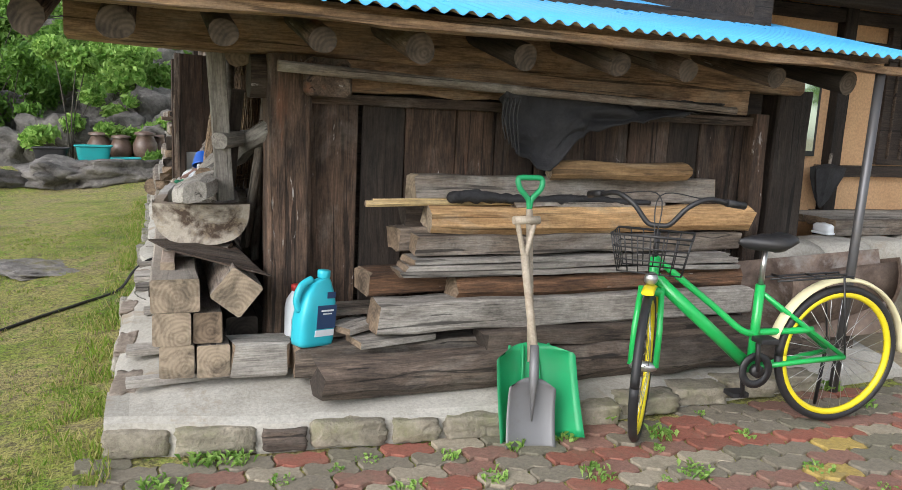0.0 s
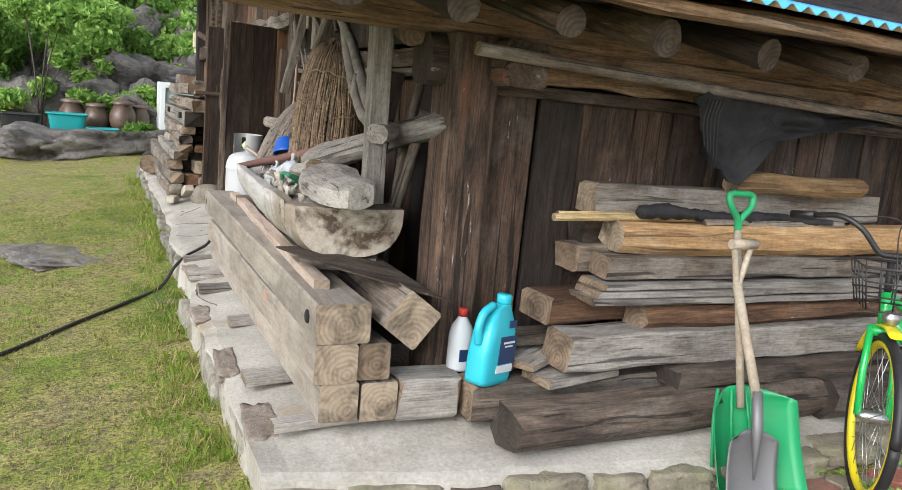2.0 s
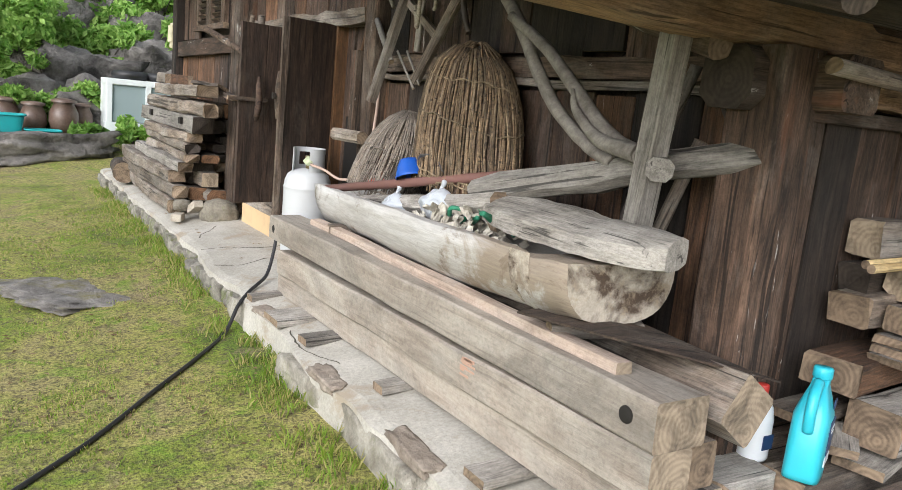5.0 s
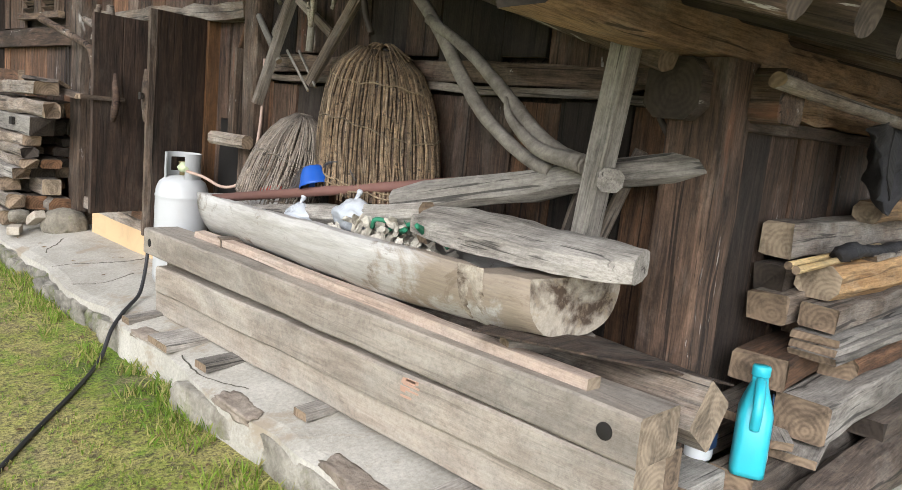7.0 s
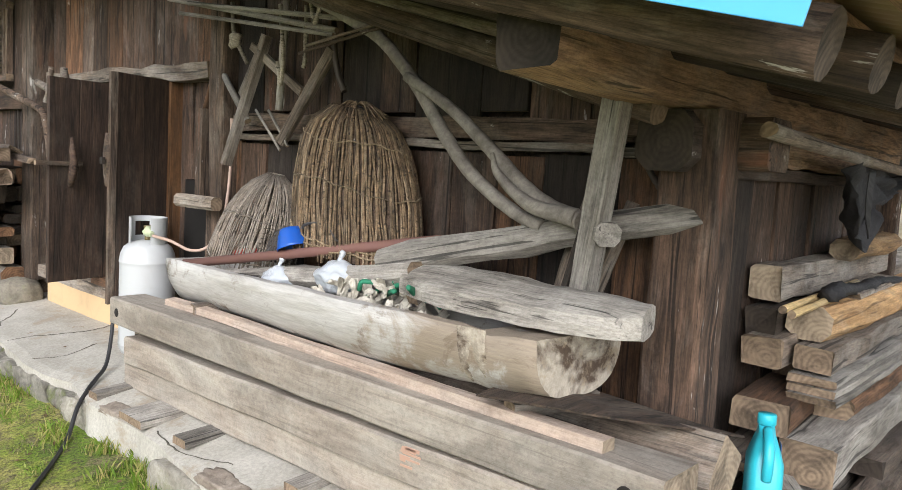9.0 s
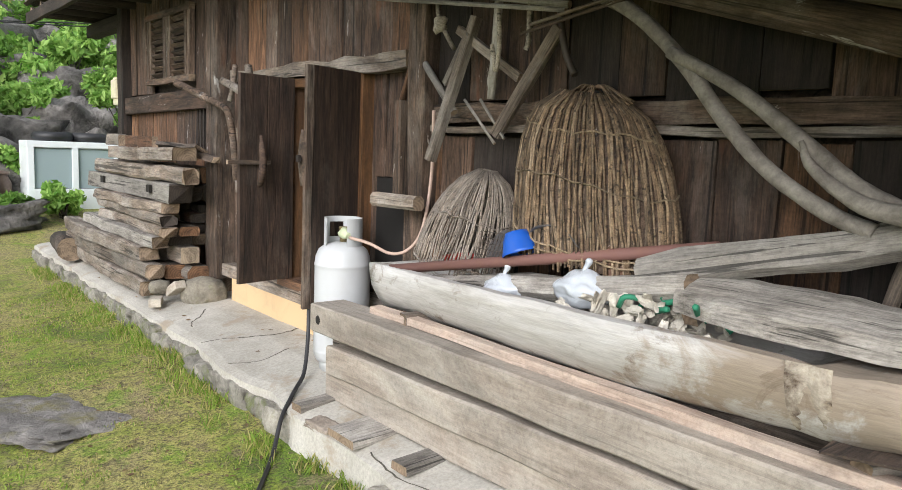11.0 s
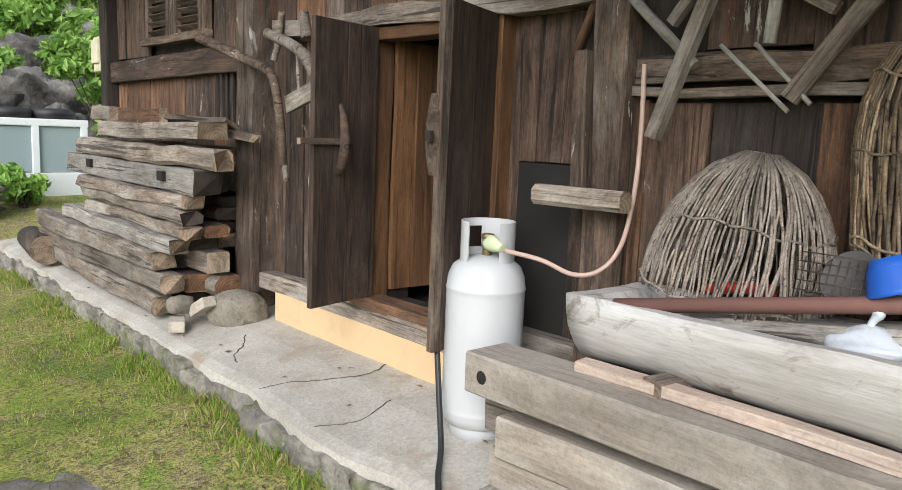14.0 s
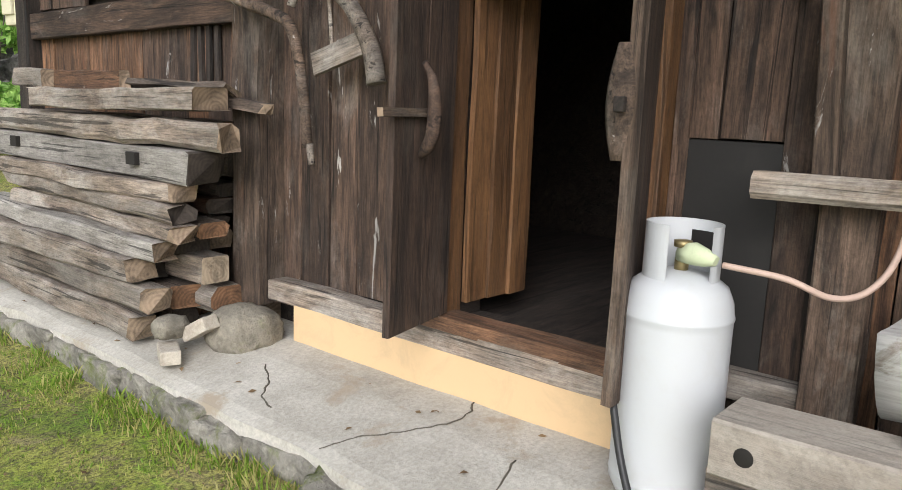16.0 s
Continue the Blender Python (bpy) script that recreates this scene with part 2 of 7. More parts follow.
CONCRETE = rough_mat("worn concrete", [(0.3, (0.37, 0.345, 0.295)), (0.7, (0.58, 0.555, 0.50))], 2.2, 60, 0.9, 0.45, 0.012, second=((0.33, 0.28, 0.215), 2.6, 0.56, 0.66))
STONE = rough_mat("rubble stone", [(0.3, (0.12, 0.11, 0.088)), (0.7, (0.36, 0.325, 0.26))], 7, 45, 0.92, 0.8, 0.03, second=((0.13, 0.15, 0.05), 5.0, 0.58, 0.75))
SLATE = rough_mat("brown flat stone", [(0.3, (0.17, 0.13, 0.10)), (0.7, (0.42, 0.36, 0.30))], 8, 45, 0.9, 0.7, 0.02)
BRANCH = rough_mat("weathered bare branch wood", [(0.3, (0.13, 0.112, 0.095)), (0.7, (0.36, 0.33, 0.29))], 9, 70, 0.85, 0.5, 0.008)
SHAFT = rough_mat("pale worn handle wood", [(0.3, (0.34, 0.275, 0.2)), (0.7, (0.54, 0.47, 0.375))], 6, 80, 0.6, 0.2, 0.004)
EDGING = rough_mat("tan edge stone", [(0.3, (0.17, 0.15, 0.11)), (0.7, (0.46, 0.41, 0.32))], 6, 45, 0.92, 0.8, 0.03, second=((0.24, 0.24, 0.13), 4.0, 0.5, 0.7))
BOULDER = rough_mat("dark boulder", [(0.35, (0.06, 0.055, 0.05)), (0.68, (0.36, 0.335, 0.31))], 1.9, 12, 0.9, 1.0, 0.12, second=((0.12, 0.14, 0.05), 1.3, 0.62, 0.8))

# ---- building helpers ----
WORLD = {}
rng = random.Random(7)


def thing(name, label, category, at, group="", kind=""):
    ob = new(name)
    ob.empty_display_size = 0.05
    ob.matrix_basis = WORLD[ob] = Matrix.Translation(at)
    return tagged(ob, label, category, group, kind)


def link(name, me, m, parent=None, label=""):
    ob = new(name, me)
    if parent is not None:
        ob.parent = parent
        ob.matrix_parent_inverse = WORLD[parent].inverted()
    ob.matrix_basis = WORLD[ob] = m
    if label:
        ob["label"] = label
    return ob


def finish(bm, name, mats, smooth=False):
    me = bpy.data.meshes.new(name)
    bmesh.ops.recalc_face_normals(bm, faces=bm.faces)
    if smooth:
        for f in bm.faces:
            f.smooth = True
    bm.to_mesh(me)
    bm.free()
    for mt in mats if isinstance(mats, (list, tuple)) else [mats]:
        me.materials.append(mt)
    return me


I4 = Matrix.Identity(4)


def part(name, bm, mats, parent, label="", m=I4, smooth=False):
    return link(name, finish(bm, name, mats, smooth), m, parent, label)


def solo(name, bm, mats, m, label, category, group="", kind="", smooth=False):
    return tagged(link(name, finish(bm, name, mats, smooth), m), label, category, group, kind)


def along(p0, p1, roll=0.0):
    """A pose whose x runs from p0 to p1 and whose z is as upright as can be; its origin lies halfway."""
    p0, p1 = Vector(p0), Vector(p1)
    x = (p1 - p0).normalized()
    up = Vector((0, 0, 1)) if abs(x.z) < 0.95 else Vector((-1, 0, 0))
    y = up.cross(x).normalized()
    z = x.cross(y)
    return Matrix.Translation((p0 + p1) / 2) @ Matrix((x, y, z)).transposed().to_4x4() @ pose(0, 0, 0, roll)


def bm_timber(length, w, h, jit=0.004, chamfer=0.07, step=0.3, taper=0.0, seed=0, bow=0.0, ragged=0.0):
    """A hewn squared timber along x: chamfered section, uneven rings; its two ends take the second material."""
    r = random.Random(seed)
    bm = bmesh.new()
    n = max(2, min(14, int(length / step) + 1))
    c = chamfer * min(w, h)
    sec = [(-w / 2 + c, -h / 2), (w / 2 - c, -h / 2), (w / 2, -h / 2 + c), (w / 2, h / 2 - c), (w / 2 - c, h / 2), (-w / 2 + c, h / 2), (-w / 2, h / 2 - c), (-w / 2, -h / 2 + c)]
    rings = []
    for i in range(n):
        u = i / (n - 1)
        s = 1 - taper * u
        dy, dz = r.uniform(-jit, jit) + bow * math.sin(math.pi * u), r.uniform(-jit, jit)
        rings.append([bm.verts.new(((u - 0.5) * length + (r.uniform(-ragged, ragged) if i in (0, n - 1) else 0), y * s + dy + r.uniform(-jit, jit) * 0.6, z * s + dz + r.uniform(-jit, jit) * 0.6)) for y, z in sec])
    for a, b in zip(rings, rings[1:]):
        for k in range(8):
            bm.faces.new((a[k], a[(k + 1) % 8], b[(k + 1) % 8], b[k]))
    for ring in (rings[0], rings[-1]):
        f = bm.faces.new(ring)
        f.material_index = 1
    return bm


def bm_log(length, r0, r1, sides=14, jit=0.06, step=0.25, seed=0, bow=0.0):
    """A round log along x with knots and bumps; its ends take the second material."""
    r = random.Random(seed)
    bm = bmesh.new()
    n = max(3, int(length / step) + 1)
    ph = [r.uniform(0, 6.28) for _ in range(4)]
    rings = []
    for i in range(n):
        u = i / (n - 1)
        rad = r0 + (r1 - r0) * u
        ring = []
        for k in range(sides):
            a = 2 * math.pi * k / sides
            q = rad * (1 + jit * math.sin(2 * a + ph[0]) + jit * 0.6 * math.sin(3 * a + ph[1] + u * 4) + r.uniform(-jit, jit) * 0.3)
            ring.append(bm.verts.new(((u - 0.5) * length, q * math.cos(a) + bow * math.sin(math.pi * u), q * math.sin(a))))
        rings.append(ring)
    for a, b in zip(rings, rings[1:]):
        for k in range(sides):
            bm.faces.new((a[k], a[(k + 1) % sides], b[(k + 1) % sides], b[k])).smooth = True
    for ring in (rings[0], rings[-1]):
        bm.faces.new(ring).material_index = 1
    return bm


def smooth_path(points, steps=6):
    """A Catmull-Rom curve through the points."""
    p = [Vector(q) for q in points]
    p = [2 * p[0] - p[1], *p, 2 * p[-1] - p[-2]]
    out = []
    for i in range(1, len(p) - 2):
        for s in range(steps):
            t = s / steps
            a, b, c, d = p[i - 1:i + 3]
            out.append(0.5 * ((2 * b) + (c - a) * t + (2 * a - 5 * b + 4 * c - d) * t * t + (3 * b - a - 3 * c + d) * t ** 3))
    return out + [p[-2]]


def tube(bm, pts, radii, sides=8, flat=1.0, jit=0.0, seed=1, cap_index=0, index=0):
    """Sweeps a round (or flattened) section along the points."""
    r = random.Random(seed)
    pts = [Vector(q) for q in pts]
    n = len(pts)
    rad = [radii] * n if isinstance(radii, (int, float)) else [radii[0] + (radii[1] - radii[0]) * i / (n - 1) for i in range(n)] if len(radii) == 2 else radii
    t = (pts[1] - pts[0]).normalized()
    side = t.cross(Vector((0, 0, 1)) if abs(t.z) < 0.9 else Vector((1, 0, 0))).normalized()
    rings = []
    for i in range(n):
        t = (pts[min(i + 1, n - 1)] - pts[max(i - 1, 0)]).normalized()
        side = (side - t * side.dot(t)).normalized()
        up = t.cross(side)
        ring = []
        for k in range(sides):
            a = 2 * math.pi * k / sides
            q = rad[i] * (1 + r.uniform(-jit, jit))
            ring.append(bm.verts.new(pts[i] + side * (math.cos(a) * q) + up * (math.sin(a) * q * flat)))
        rings.append(ring)
    for a, b in zip(rings, rings[1:]):
        for k in range(sides):
            f = bm.faces.new((a[k], a[(k + 1) % sides], b[(k + 1) % sides], b[k]))
            f.smooth, f.material_index = True, index
    for ring in (rings[0], rings[-1]):
        bm.faces.new(ring).material_index = cap_index
    return bm


def box(bm, centre, size, m=None, index=0):
    """A box with lightly chamfered look is made by bevel() afterwards; this adds the plain box."""
    q = (m or I4) @ Matrix.Translation(centre) @ Matrix.Diagonal((*size, 1))
    made = bmesh.ops.create_cube(bm, size=1, matrix=q)["verts"]
    for f in {f for v in made for f in v.link_faces}:
        f.material_index = index
    return made


def bevel(bm, width=0.004, segments=2):
    edges = [e for e in bm.edges if len(e.link_faces) == 2 and e.calc_face_angle(0) > 0.5]
    bmesh.ops.bevel(bm, geom=edges, offset=width, segments=segments, affect="EDGES", profile=0.6)
    return bm


def bm_box(size, width=0.004, centre=(0, 0, 0)):
    bm = bmesh.new()
    box(bm, centre, size)
    return bevel(bm, width)


def lathe(bm, profile, sides=28, centre=(0, 0, 0), index=0):
    """Turns a profile of (radius, height) round the z axis."""
    cx, cy, cz = centre
    rings = []
    for rr, z in profile:
        if rr < 1e-5:
            rings.append([bm.verts.new((cx, cy, cz + z))])
        else:
            rings.append([bm.verts.new((cx + rr * math.cos(2 * math.pi * k / sides), cy + rr * math.sin(2 * math.pi * k / sides), cz + z)) for k in range(sides)])
    for a, b in zip(rings, rings[1:]):
        for k in range(sides):
            j = (k + 1) % sides
            if len(a) == 1 and len(b) == 1:
                continue
            f = bm.faces.new((a[0], b[j], b[k])) if len(a) == 1 else bm.faces.new((a[k], a[j], b[0])) if len(b) == 1 else bm.faces.new((a[k], a[j], b[j], b[k]))
            f.smooth, f.material_index = True, index
    return bm


def rock(bm, centre, size, seed, sub=3, rough=0.35, m=None, flat=False, boxy=0.55):
    """A faceted, lumpy stone."""
    made = bmesh.ops.create_icosphere(bm, subdivisions=sub, radius=0.5)["verts"]
    off = Vector((seed * 3.7, seed * 1.3, -seed * 2.1))
    q = (m or I4)
    for v in made:
        p = v.co.copy()
        cube = p / max(abs(p.x), abs(p.y), abs(p.z)) * 0.5
        p = p.lerp(cube, boxy)
        d = 1 + rough * (noise.fractal(p * 2.6 + off, 0.8, 2.1, 5) * 0.8 - 0.25 * abs(noise.noise(p * 4.5 + off)))
        p *= d
        v.co = q @ Vector((centre[0] + p.x * size[0], centre[1] + p.y * size[1], centre[2] + p.z * size[2]))
    if not flat:
        for f in {f for v in made for f in v.link_faces}:
            f.smooth = True


seeds = itertools.count(11)


def timber(name, p0, p1, w, h, mat, parent=None, label="", category="", group="", end=None, roll=0.0, round_=False, **kw):
    m = along(p0, p1, roll)
    length = (Vector(p1) - Vector(p0)).length
    s = next(seeds)
    bm = bm_log(length, w / 2, h / 2, seed=s, **kw) if round_ else bm_timber(length, w, h, seed=s, **kw)
    ob = link(name, finish(bm, name, [mat, end or END_OLD]), m, parent, label)
    if category:
        tagged(ob, label, category, group)
    return ob


# ---- the lie of the land ----
def ground_z(x, y):
    """The yard rises a little towards the paving, falls to the lawn, and climbs to a wooded bank far behind."""
    z = 0.05 + 0.03 * max(-0.2, min(3.0, x)) + 0.09 * max(-1.7, min(0.0, x + 0.2))
    if y > 14.5:
        z += 0.12 * (min(y, 18) - 14.5)
    if y > 18:
        z += 0.42 * (min(y, 60) - 18) ** 0.97
    z += 0.02 * noise.noise(Vector((x * 0.7, y * 0.7, 0)))
    return z


EDGE_W = [(3.28, -0.17), (4.5, -0.18), (5.3, -0.19), (5.6, -0.16), (6.05, -0.1), (6.5, -0.125), (6.9, -0.06), (7.3, -0.1), (7.8, -0.07), (8.13, -0.01), (8.4, -0.05), (9.4, -0.015), (10.3, -0.03), (12.0, 0.0), (13.2, 0.0)]
EDGE_F = [(-0.17, 3.28), (0.38, 3.13), (1.2, 2.99), (1.8, 2.9), (2.6, 2.95), (3.9, 3.0)]


def lerp_list(rows, u):
    if u <= rows[0][0]:
        return rows[0][1]
    for (a, va), (b, vb) in zip(rows, rows[1:]):
        if u <= b:
            return va + (vb - va) * (u - a) / (b - a)
    return rows[-1][1]


def slab_z(x, y):
    d = min(x - lerp_list(EDGE_W, y), (y - lerp_list(EDGE_F, x)))
    return 0.205 + 0.17 * max(0.0, min(0.5, d)) + 0.008 * noise.noise(Vector((x * 3, y * 3, 4)))


GRASS_SOIL, gN, gL, gB = base_mat("mossy lawn and soil", 0.95)
gv = gN.new("ShaderNodeTexCoord").outputs["Object"]
n1 = tex_noise(gN, gL, gv, 0.9, 9, 0.68, 0.4)
n2 = tex_noise(gN, gL, gv, 9.0, 8, 0.72)
n3 = tex_noise(gN, gL, gv, 70.0, 4, 0.7)
gcol = ramp(gN, gL, n1, [(0.34, (0.14, 0.22, 0.025)), (0.43, (0.30, 0.345, 0.055)), (0.53, (0.45, 0.41, 0.13)), (0.68, (0.38, 0.31, 0.165))])
gcol = blend(gN, gL, "MIX", ramp(gN, gL, n2, [(0.52, 0.0), (0.66, 0.75)]), gcol, (0.19, 0.26, 0.035))
n4 = tex_noise(gN, gL, gv, 24.0, 6, 0.75, 0.5)
gcol = blend(gN, gL, "MIX", ramp(gN, gL, n4, [(0.49, 0.0), (0.6, 0.85)]), gcol, (0.14, 0.115, 0.06))
n5 = tex_noise(gN, gL, gv, 3.2, 8, 0.75, 0.8)
gcol = blend(gN, gL, "MIX", ramp(gN, gL, n5, [(0.54, 0.0), (0.63, 0.8)]), gcol, (0.20, 0.34, 0.025))
gcol = blend(gN, gL, "MIX", ramp(gN, gL, n5, [(0.36, 0.75), (0.45, 0.0)]), gcol, (0.30, 0.235, 0.14))
gcol = blend(gN, gL, "MULTIPLY", 1.0, gcol, ramp(gN, gL, n3, [(0.32, 0.2), (0.6, 1.1)]))
gL.new(gcol, gB.inputs["Base Color"])
bump(gN, gL, gB, blend(gN, gL, "ADD", 0.6, n2, n3), 0.8, 0.03)
SAND = rough_mat("sandy yard soil", [(0.3, (0.33, 0.26, 0.17)), (0.7, (0.52, 0.44, 0.31))], 0.8, 30, 0.95, 0.4, 0.02, spread=0.0)

bm = bmesh.new()
xs = [-400, -120, -50, -25, -14, -9] + [-7 + 0.25 * i for i in range(49)] + [6, 7.5, 9, 12, 16, 25, 50, 120, 400]
ys = [-400, -100, -30, -12, -6, -3, -1.5] + [0.25 * i for i in range(81)] + [21 + i * 1.5 for i in range(14)] + [44, 50, 60, 80, 130, 400]
grid = [[bm.verts.new((x, y, ground_z(x, y))) for y in ys] for x in xs]
for i in range(len(xs) - 1):
    for j in range(len(ys) - 1):
        f = bm.faces.new((grid[i][j], grid[i + 1][j], grid[i + 1][j + 1], grid[i][j + 1]))
        f.smooth = True
        f.material_index = 1 if xs[i] >= 3.9 and ys[j] < 16 or ys[j] < -1 and xs[i] > -1 else 0
ground = solo("ground", bm, [GRASS_SOIL, SAND], I4, "patchy green lawn and bare soil", "ground", kind="structure")

# ---- the concrete and rubble plinth ----
bm = bmesh.new()
us = [i / 10 for i in range(32, 134)]
cols = []
vs_ = [0, 0.06, 0.2, 0.4, 0.7, 1.1]
for y in us:
    e = lerp_list(EDGE_W, y) + 0.02 * noise.noise(Vector((0, y * 5, 0))) + 0.025 * noise.noise(Vector((3, y * 1.7, 0)))
    cols.append([bm.verts.new((e - 0.03, y, -0.25))] + [bm.verts.new((e + d, y, slab_z(e + d, max(y, 3.9)) - (0.012 if d == 0 else 0))) for d in vs_])
for a, b in zip(cols[4:], cols[5:]):
    for k in range(len(a) - 1):
        bm.faces.new((a[k], b[k], b[k + 1], a[k + 1]))
for c in cols[:4]:
    for v in c:
        bm.verts.remove(v)
rows_ = []
for i in range(46):
    x = -0.2 + i * 0.095
    e = lerp_list(EDGE_F, x) + 0.018 * noise.noise(Vector((x * 5, 0, 2)))
    y1 = 3.601
    rows_.append([bm.verts.new((x, e - 0.02, -0.25)), bm.verts.new((x, e, slab_z(x, e) - 0.012))] + [bm.verts.new((x, e + (y1 - e) * q, slab_z(max(x, -0.1), e + (y1 - e) * q))) for q in (0.1, 0.3, 0.6, 1.0)])
for a, b in zip(rows_, rows_[1:]):
    for k in range(len(a) - 1):
        bm.faces.new((a[k], a[k + 1], b[k + 1], b[k]))
bm.faces.new(list(rows_[0]))
plinth = solo("plinth", bm, CONCRETE, I4, "worn concrete plinth slab with rubble stone edge", "plinth", kind="structure")

# ---- walls of the timber barn ----
WX, FY = 0.70, 3.72
# Mesh panel colour, near black to hold the shade behind the hatch.
MESH = paint("hatch mesh with shade", (0.012, 0.011, 0.010), 0.7, 0, 0.35, 9, (0.05, 0.045, 0.04))


def wall_box(name, lo, hi, mat, label, parent=None):
    bm = bmesh.new()
    box(bm, [(a + b) / 2 for a, b in zip(lo, hi)], [b - a for a, b in zip(lo, hi)])
    if parent is not None:
        return part(name, bm, mat, parent, label)
    return solo(name, bm, mat, I4, label, "wall", kind="structure")


wall_west = thing("wall_west", "weathered vertical board wall with posts and rails", "wall", (0.8, 7, 0.3), kind="structure")
for lo, hi in (((0.76, 3.78, 0.2), (0.9, 7.2, 3.2)), ((0.76, 8.02, 0.2), (0.9, 12.0, 3.2)), ((0.76, 7.2, 1.95), (0.9, 8.02, 3.2)), ((0.76, 7.2, 0.2), (0.9, 8.02, 0.55))):
    wall_box("backing", lo, hi, W_DARK, "", wall_west)
wall_front = thing("wall_front", "dark weathered vertical board wall under the eave", "wall", (2, 3.8, 0.3), kind="structure")
wall_box("backing", (0.9, 3.78, 0.2), (3.4, 3.9, 2.2), W_DARK, "", wall_front)
# Inside the doorway the gloom comes partly from this near-black colour.
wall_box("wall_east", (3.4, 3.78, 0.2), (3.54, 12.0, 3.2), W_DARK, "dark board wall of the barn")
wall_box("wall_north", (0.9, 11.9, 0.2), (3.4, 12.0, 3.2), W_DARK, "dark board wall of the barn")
wall_box("floor", (0.9, 3.9, 0.35), (3.4, 11.9, 0.5), W_DARK, "barn floor coloured near black for the shade inside")


def planks_y(y0, y1, z0, z1, width, mats, x=WX, parent=None, thick=0.028, slant=0.01, rag=0.0):
    """Upright boards on the west wall."""
    y = y0
    while y < y1 - 0.03:
        w = min(width * rng.uniform(0.72, 1.3), y1 - y)
        if y1 - y - w < 0.06:
            w = y1 - y
        s = rng.uniform(-slant, slant)
        yc = y + w / 2
        timber("plank", (x + rng.uniform(-0.008, 0.012), yc, z0 + rng.uniform(-0.006, 0.006) + rng.uniform(-0.5, 1) * rag), (x + rng.uniform(-0.008, 0.012), yc + s * 0.3, z1 + rng.uniform(-0.012, 0.006)), w - 0.006, thick, rng.choice(mats), parent or wall_west, chamfer=0.1, jit=0.002, step=0.5)
        y += w


def planks_x(x0, x1, z0, z1, width, mats, y=FY, parent=None):
    x = x0
    while x < x1 - 0.03:
        w = min(width * rng.uniform(0.8, 1.2), x1 - x)
        if x1 - x - w < 0.07:
            w = x1 - x
        dy = rng.uniform(-0.008, 0.012)
        bm = bm_timber(z1 - z0, 0.028, w - 0.008, 0.002, 0.1, 0.5, seed=next(seeds))
        m = Matrix.Translation((x + w / 2, y + dy, (z0 + z1) / 2)) @ Matrix(((0, 0, 1), (0, 1, 0), (-1, 0, 0))).to_4x4()
        link("plank", finish(bm, "plank", [rng.choice(mats), END_DARK]), m, parent or wall_front)
        x += w


def bm_post(name, x, y, z0, z1, wx, wy, mat, parent, lean=(0, 0)):
    """An upright post; wx across x, wy across y."""
    timber(name, (x, y, z0), (x + lean[0], y + lean[1], z1), wy, wx, mat, parent, step=0.25, jit=0.006)


WALLS = [W_WALL, W_WALL, W_WARM, W_DARK]
FRONTS = [W_WALL, W_DARK, W_WALL]
planks_x(0.70, 0.955, 0.42, 1.56, 0.3, [W_WALL])
planks_x(0.975, 3.36, 0.42, 1.56, 0.27, FRONTS)
timber("lintel", (0.68, 3.69, 1.575), (3.4, 3.69, 1.575), 0.07, 0.05, W_POST, wall_front)
timber("upper_beam", (0.62, 3.70, 1.688), (3.3, 3.70, 1.688), 0.12, 0.155, W_BEAM, wall_front, step=0.2, jit=0.008)
timber("sill_beam", (0.6, 3.69, 0.38), (3.3, 3.69, 0.38), 0.1, 0.12, W_OLD, wall_front)
bm_post("corner_post", 0.605, 3.68, 0.26, 1.76, 0.2, 0.2, W_WALL, wall_front)
bm_post("post", 3.42, 3.68, 0.3, 1.62, 0.1, 0.1, W_WALL, wall_front)
bm_post("post", 3.76, 3.82, 0.12, 1.78, 0.28, 0.18, W_DARK, wall_front)
# log ends that poke out over the corner post
timber("beam_end", (0.43, 3.73, 1.66), (0.9, 3.73, 1.66), 0.19, 0.19, W_POST, wall_front, end=END_DARK, chamfer=0.22)
timber("beam_end", (0.755, 3.48, 1.665), (0.755, 3.75, 1.665), 0.2, 0.17, W_POST, wall_front, end=W_POST, chamfer=0.12)
# west wall, bay by bay
planks_y(3.78, 6.5, 0.4, 1.6, 0.3, [W_WALL, W_DARK, W_WALL, W_WARM])
planks_y(3.78, 6.5, 1.70, 3.0, 0.3, [W_WALL, W_DARK, W_WALL], x=WX - 0.012, rag=0.09)
timber("rail", (0.665, 3.75, 1.625), (0.665, 6.5, 1.625), 0.07, 0.035, W_OLD, wall_west, jit=0.006, step=0.2)
timber("rail", (0.675, 3.75, 1.69), (0.675, 6.5, 1.71), 0.05, 0.09, W_POST, wall_west, jit=0.012, step=0.14)
bm_post("post", 0.65, 6.56, 0.3, 3.0, 0.13, 0.15, W_POST, wall_west)
planks_y(6.63, 6.78, 0.62, 1.95, 0.16, [W_WALL])
planks_y(7.07, 7.13, 0.62, 1.95, 0.1, [W_WALL])
planks_y(6.78, 7.07, 1.35, 1.95, 0.16, [W_WALL])
# Solid panel; the dark behind the mesh is painted into it.
wall_box("hatch_screen", (0.70, 6.78, 0.62), (0.75, 7.07, 1.345), MESH, "mesh hatch coloured black for the shade behind it", wall_west)
timber("rail", (0.66, 6.6, 0.6), (0.66, 7.16, 0.6), 0.1, 0.08, W_OLD, wall_west)
bm_post("door_post", 0.68, 7.165, 0.55, 1.96, 0.12, 0.07, W_INNER, wall_west)
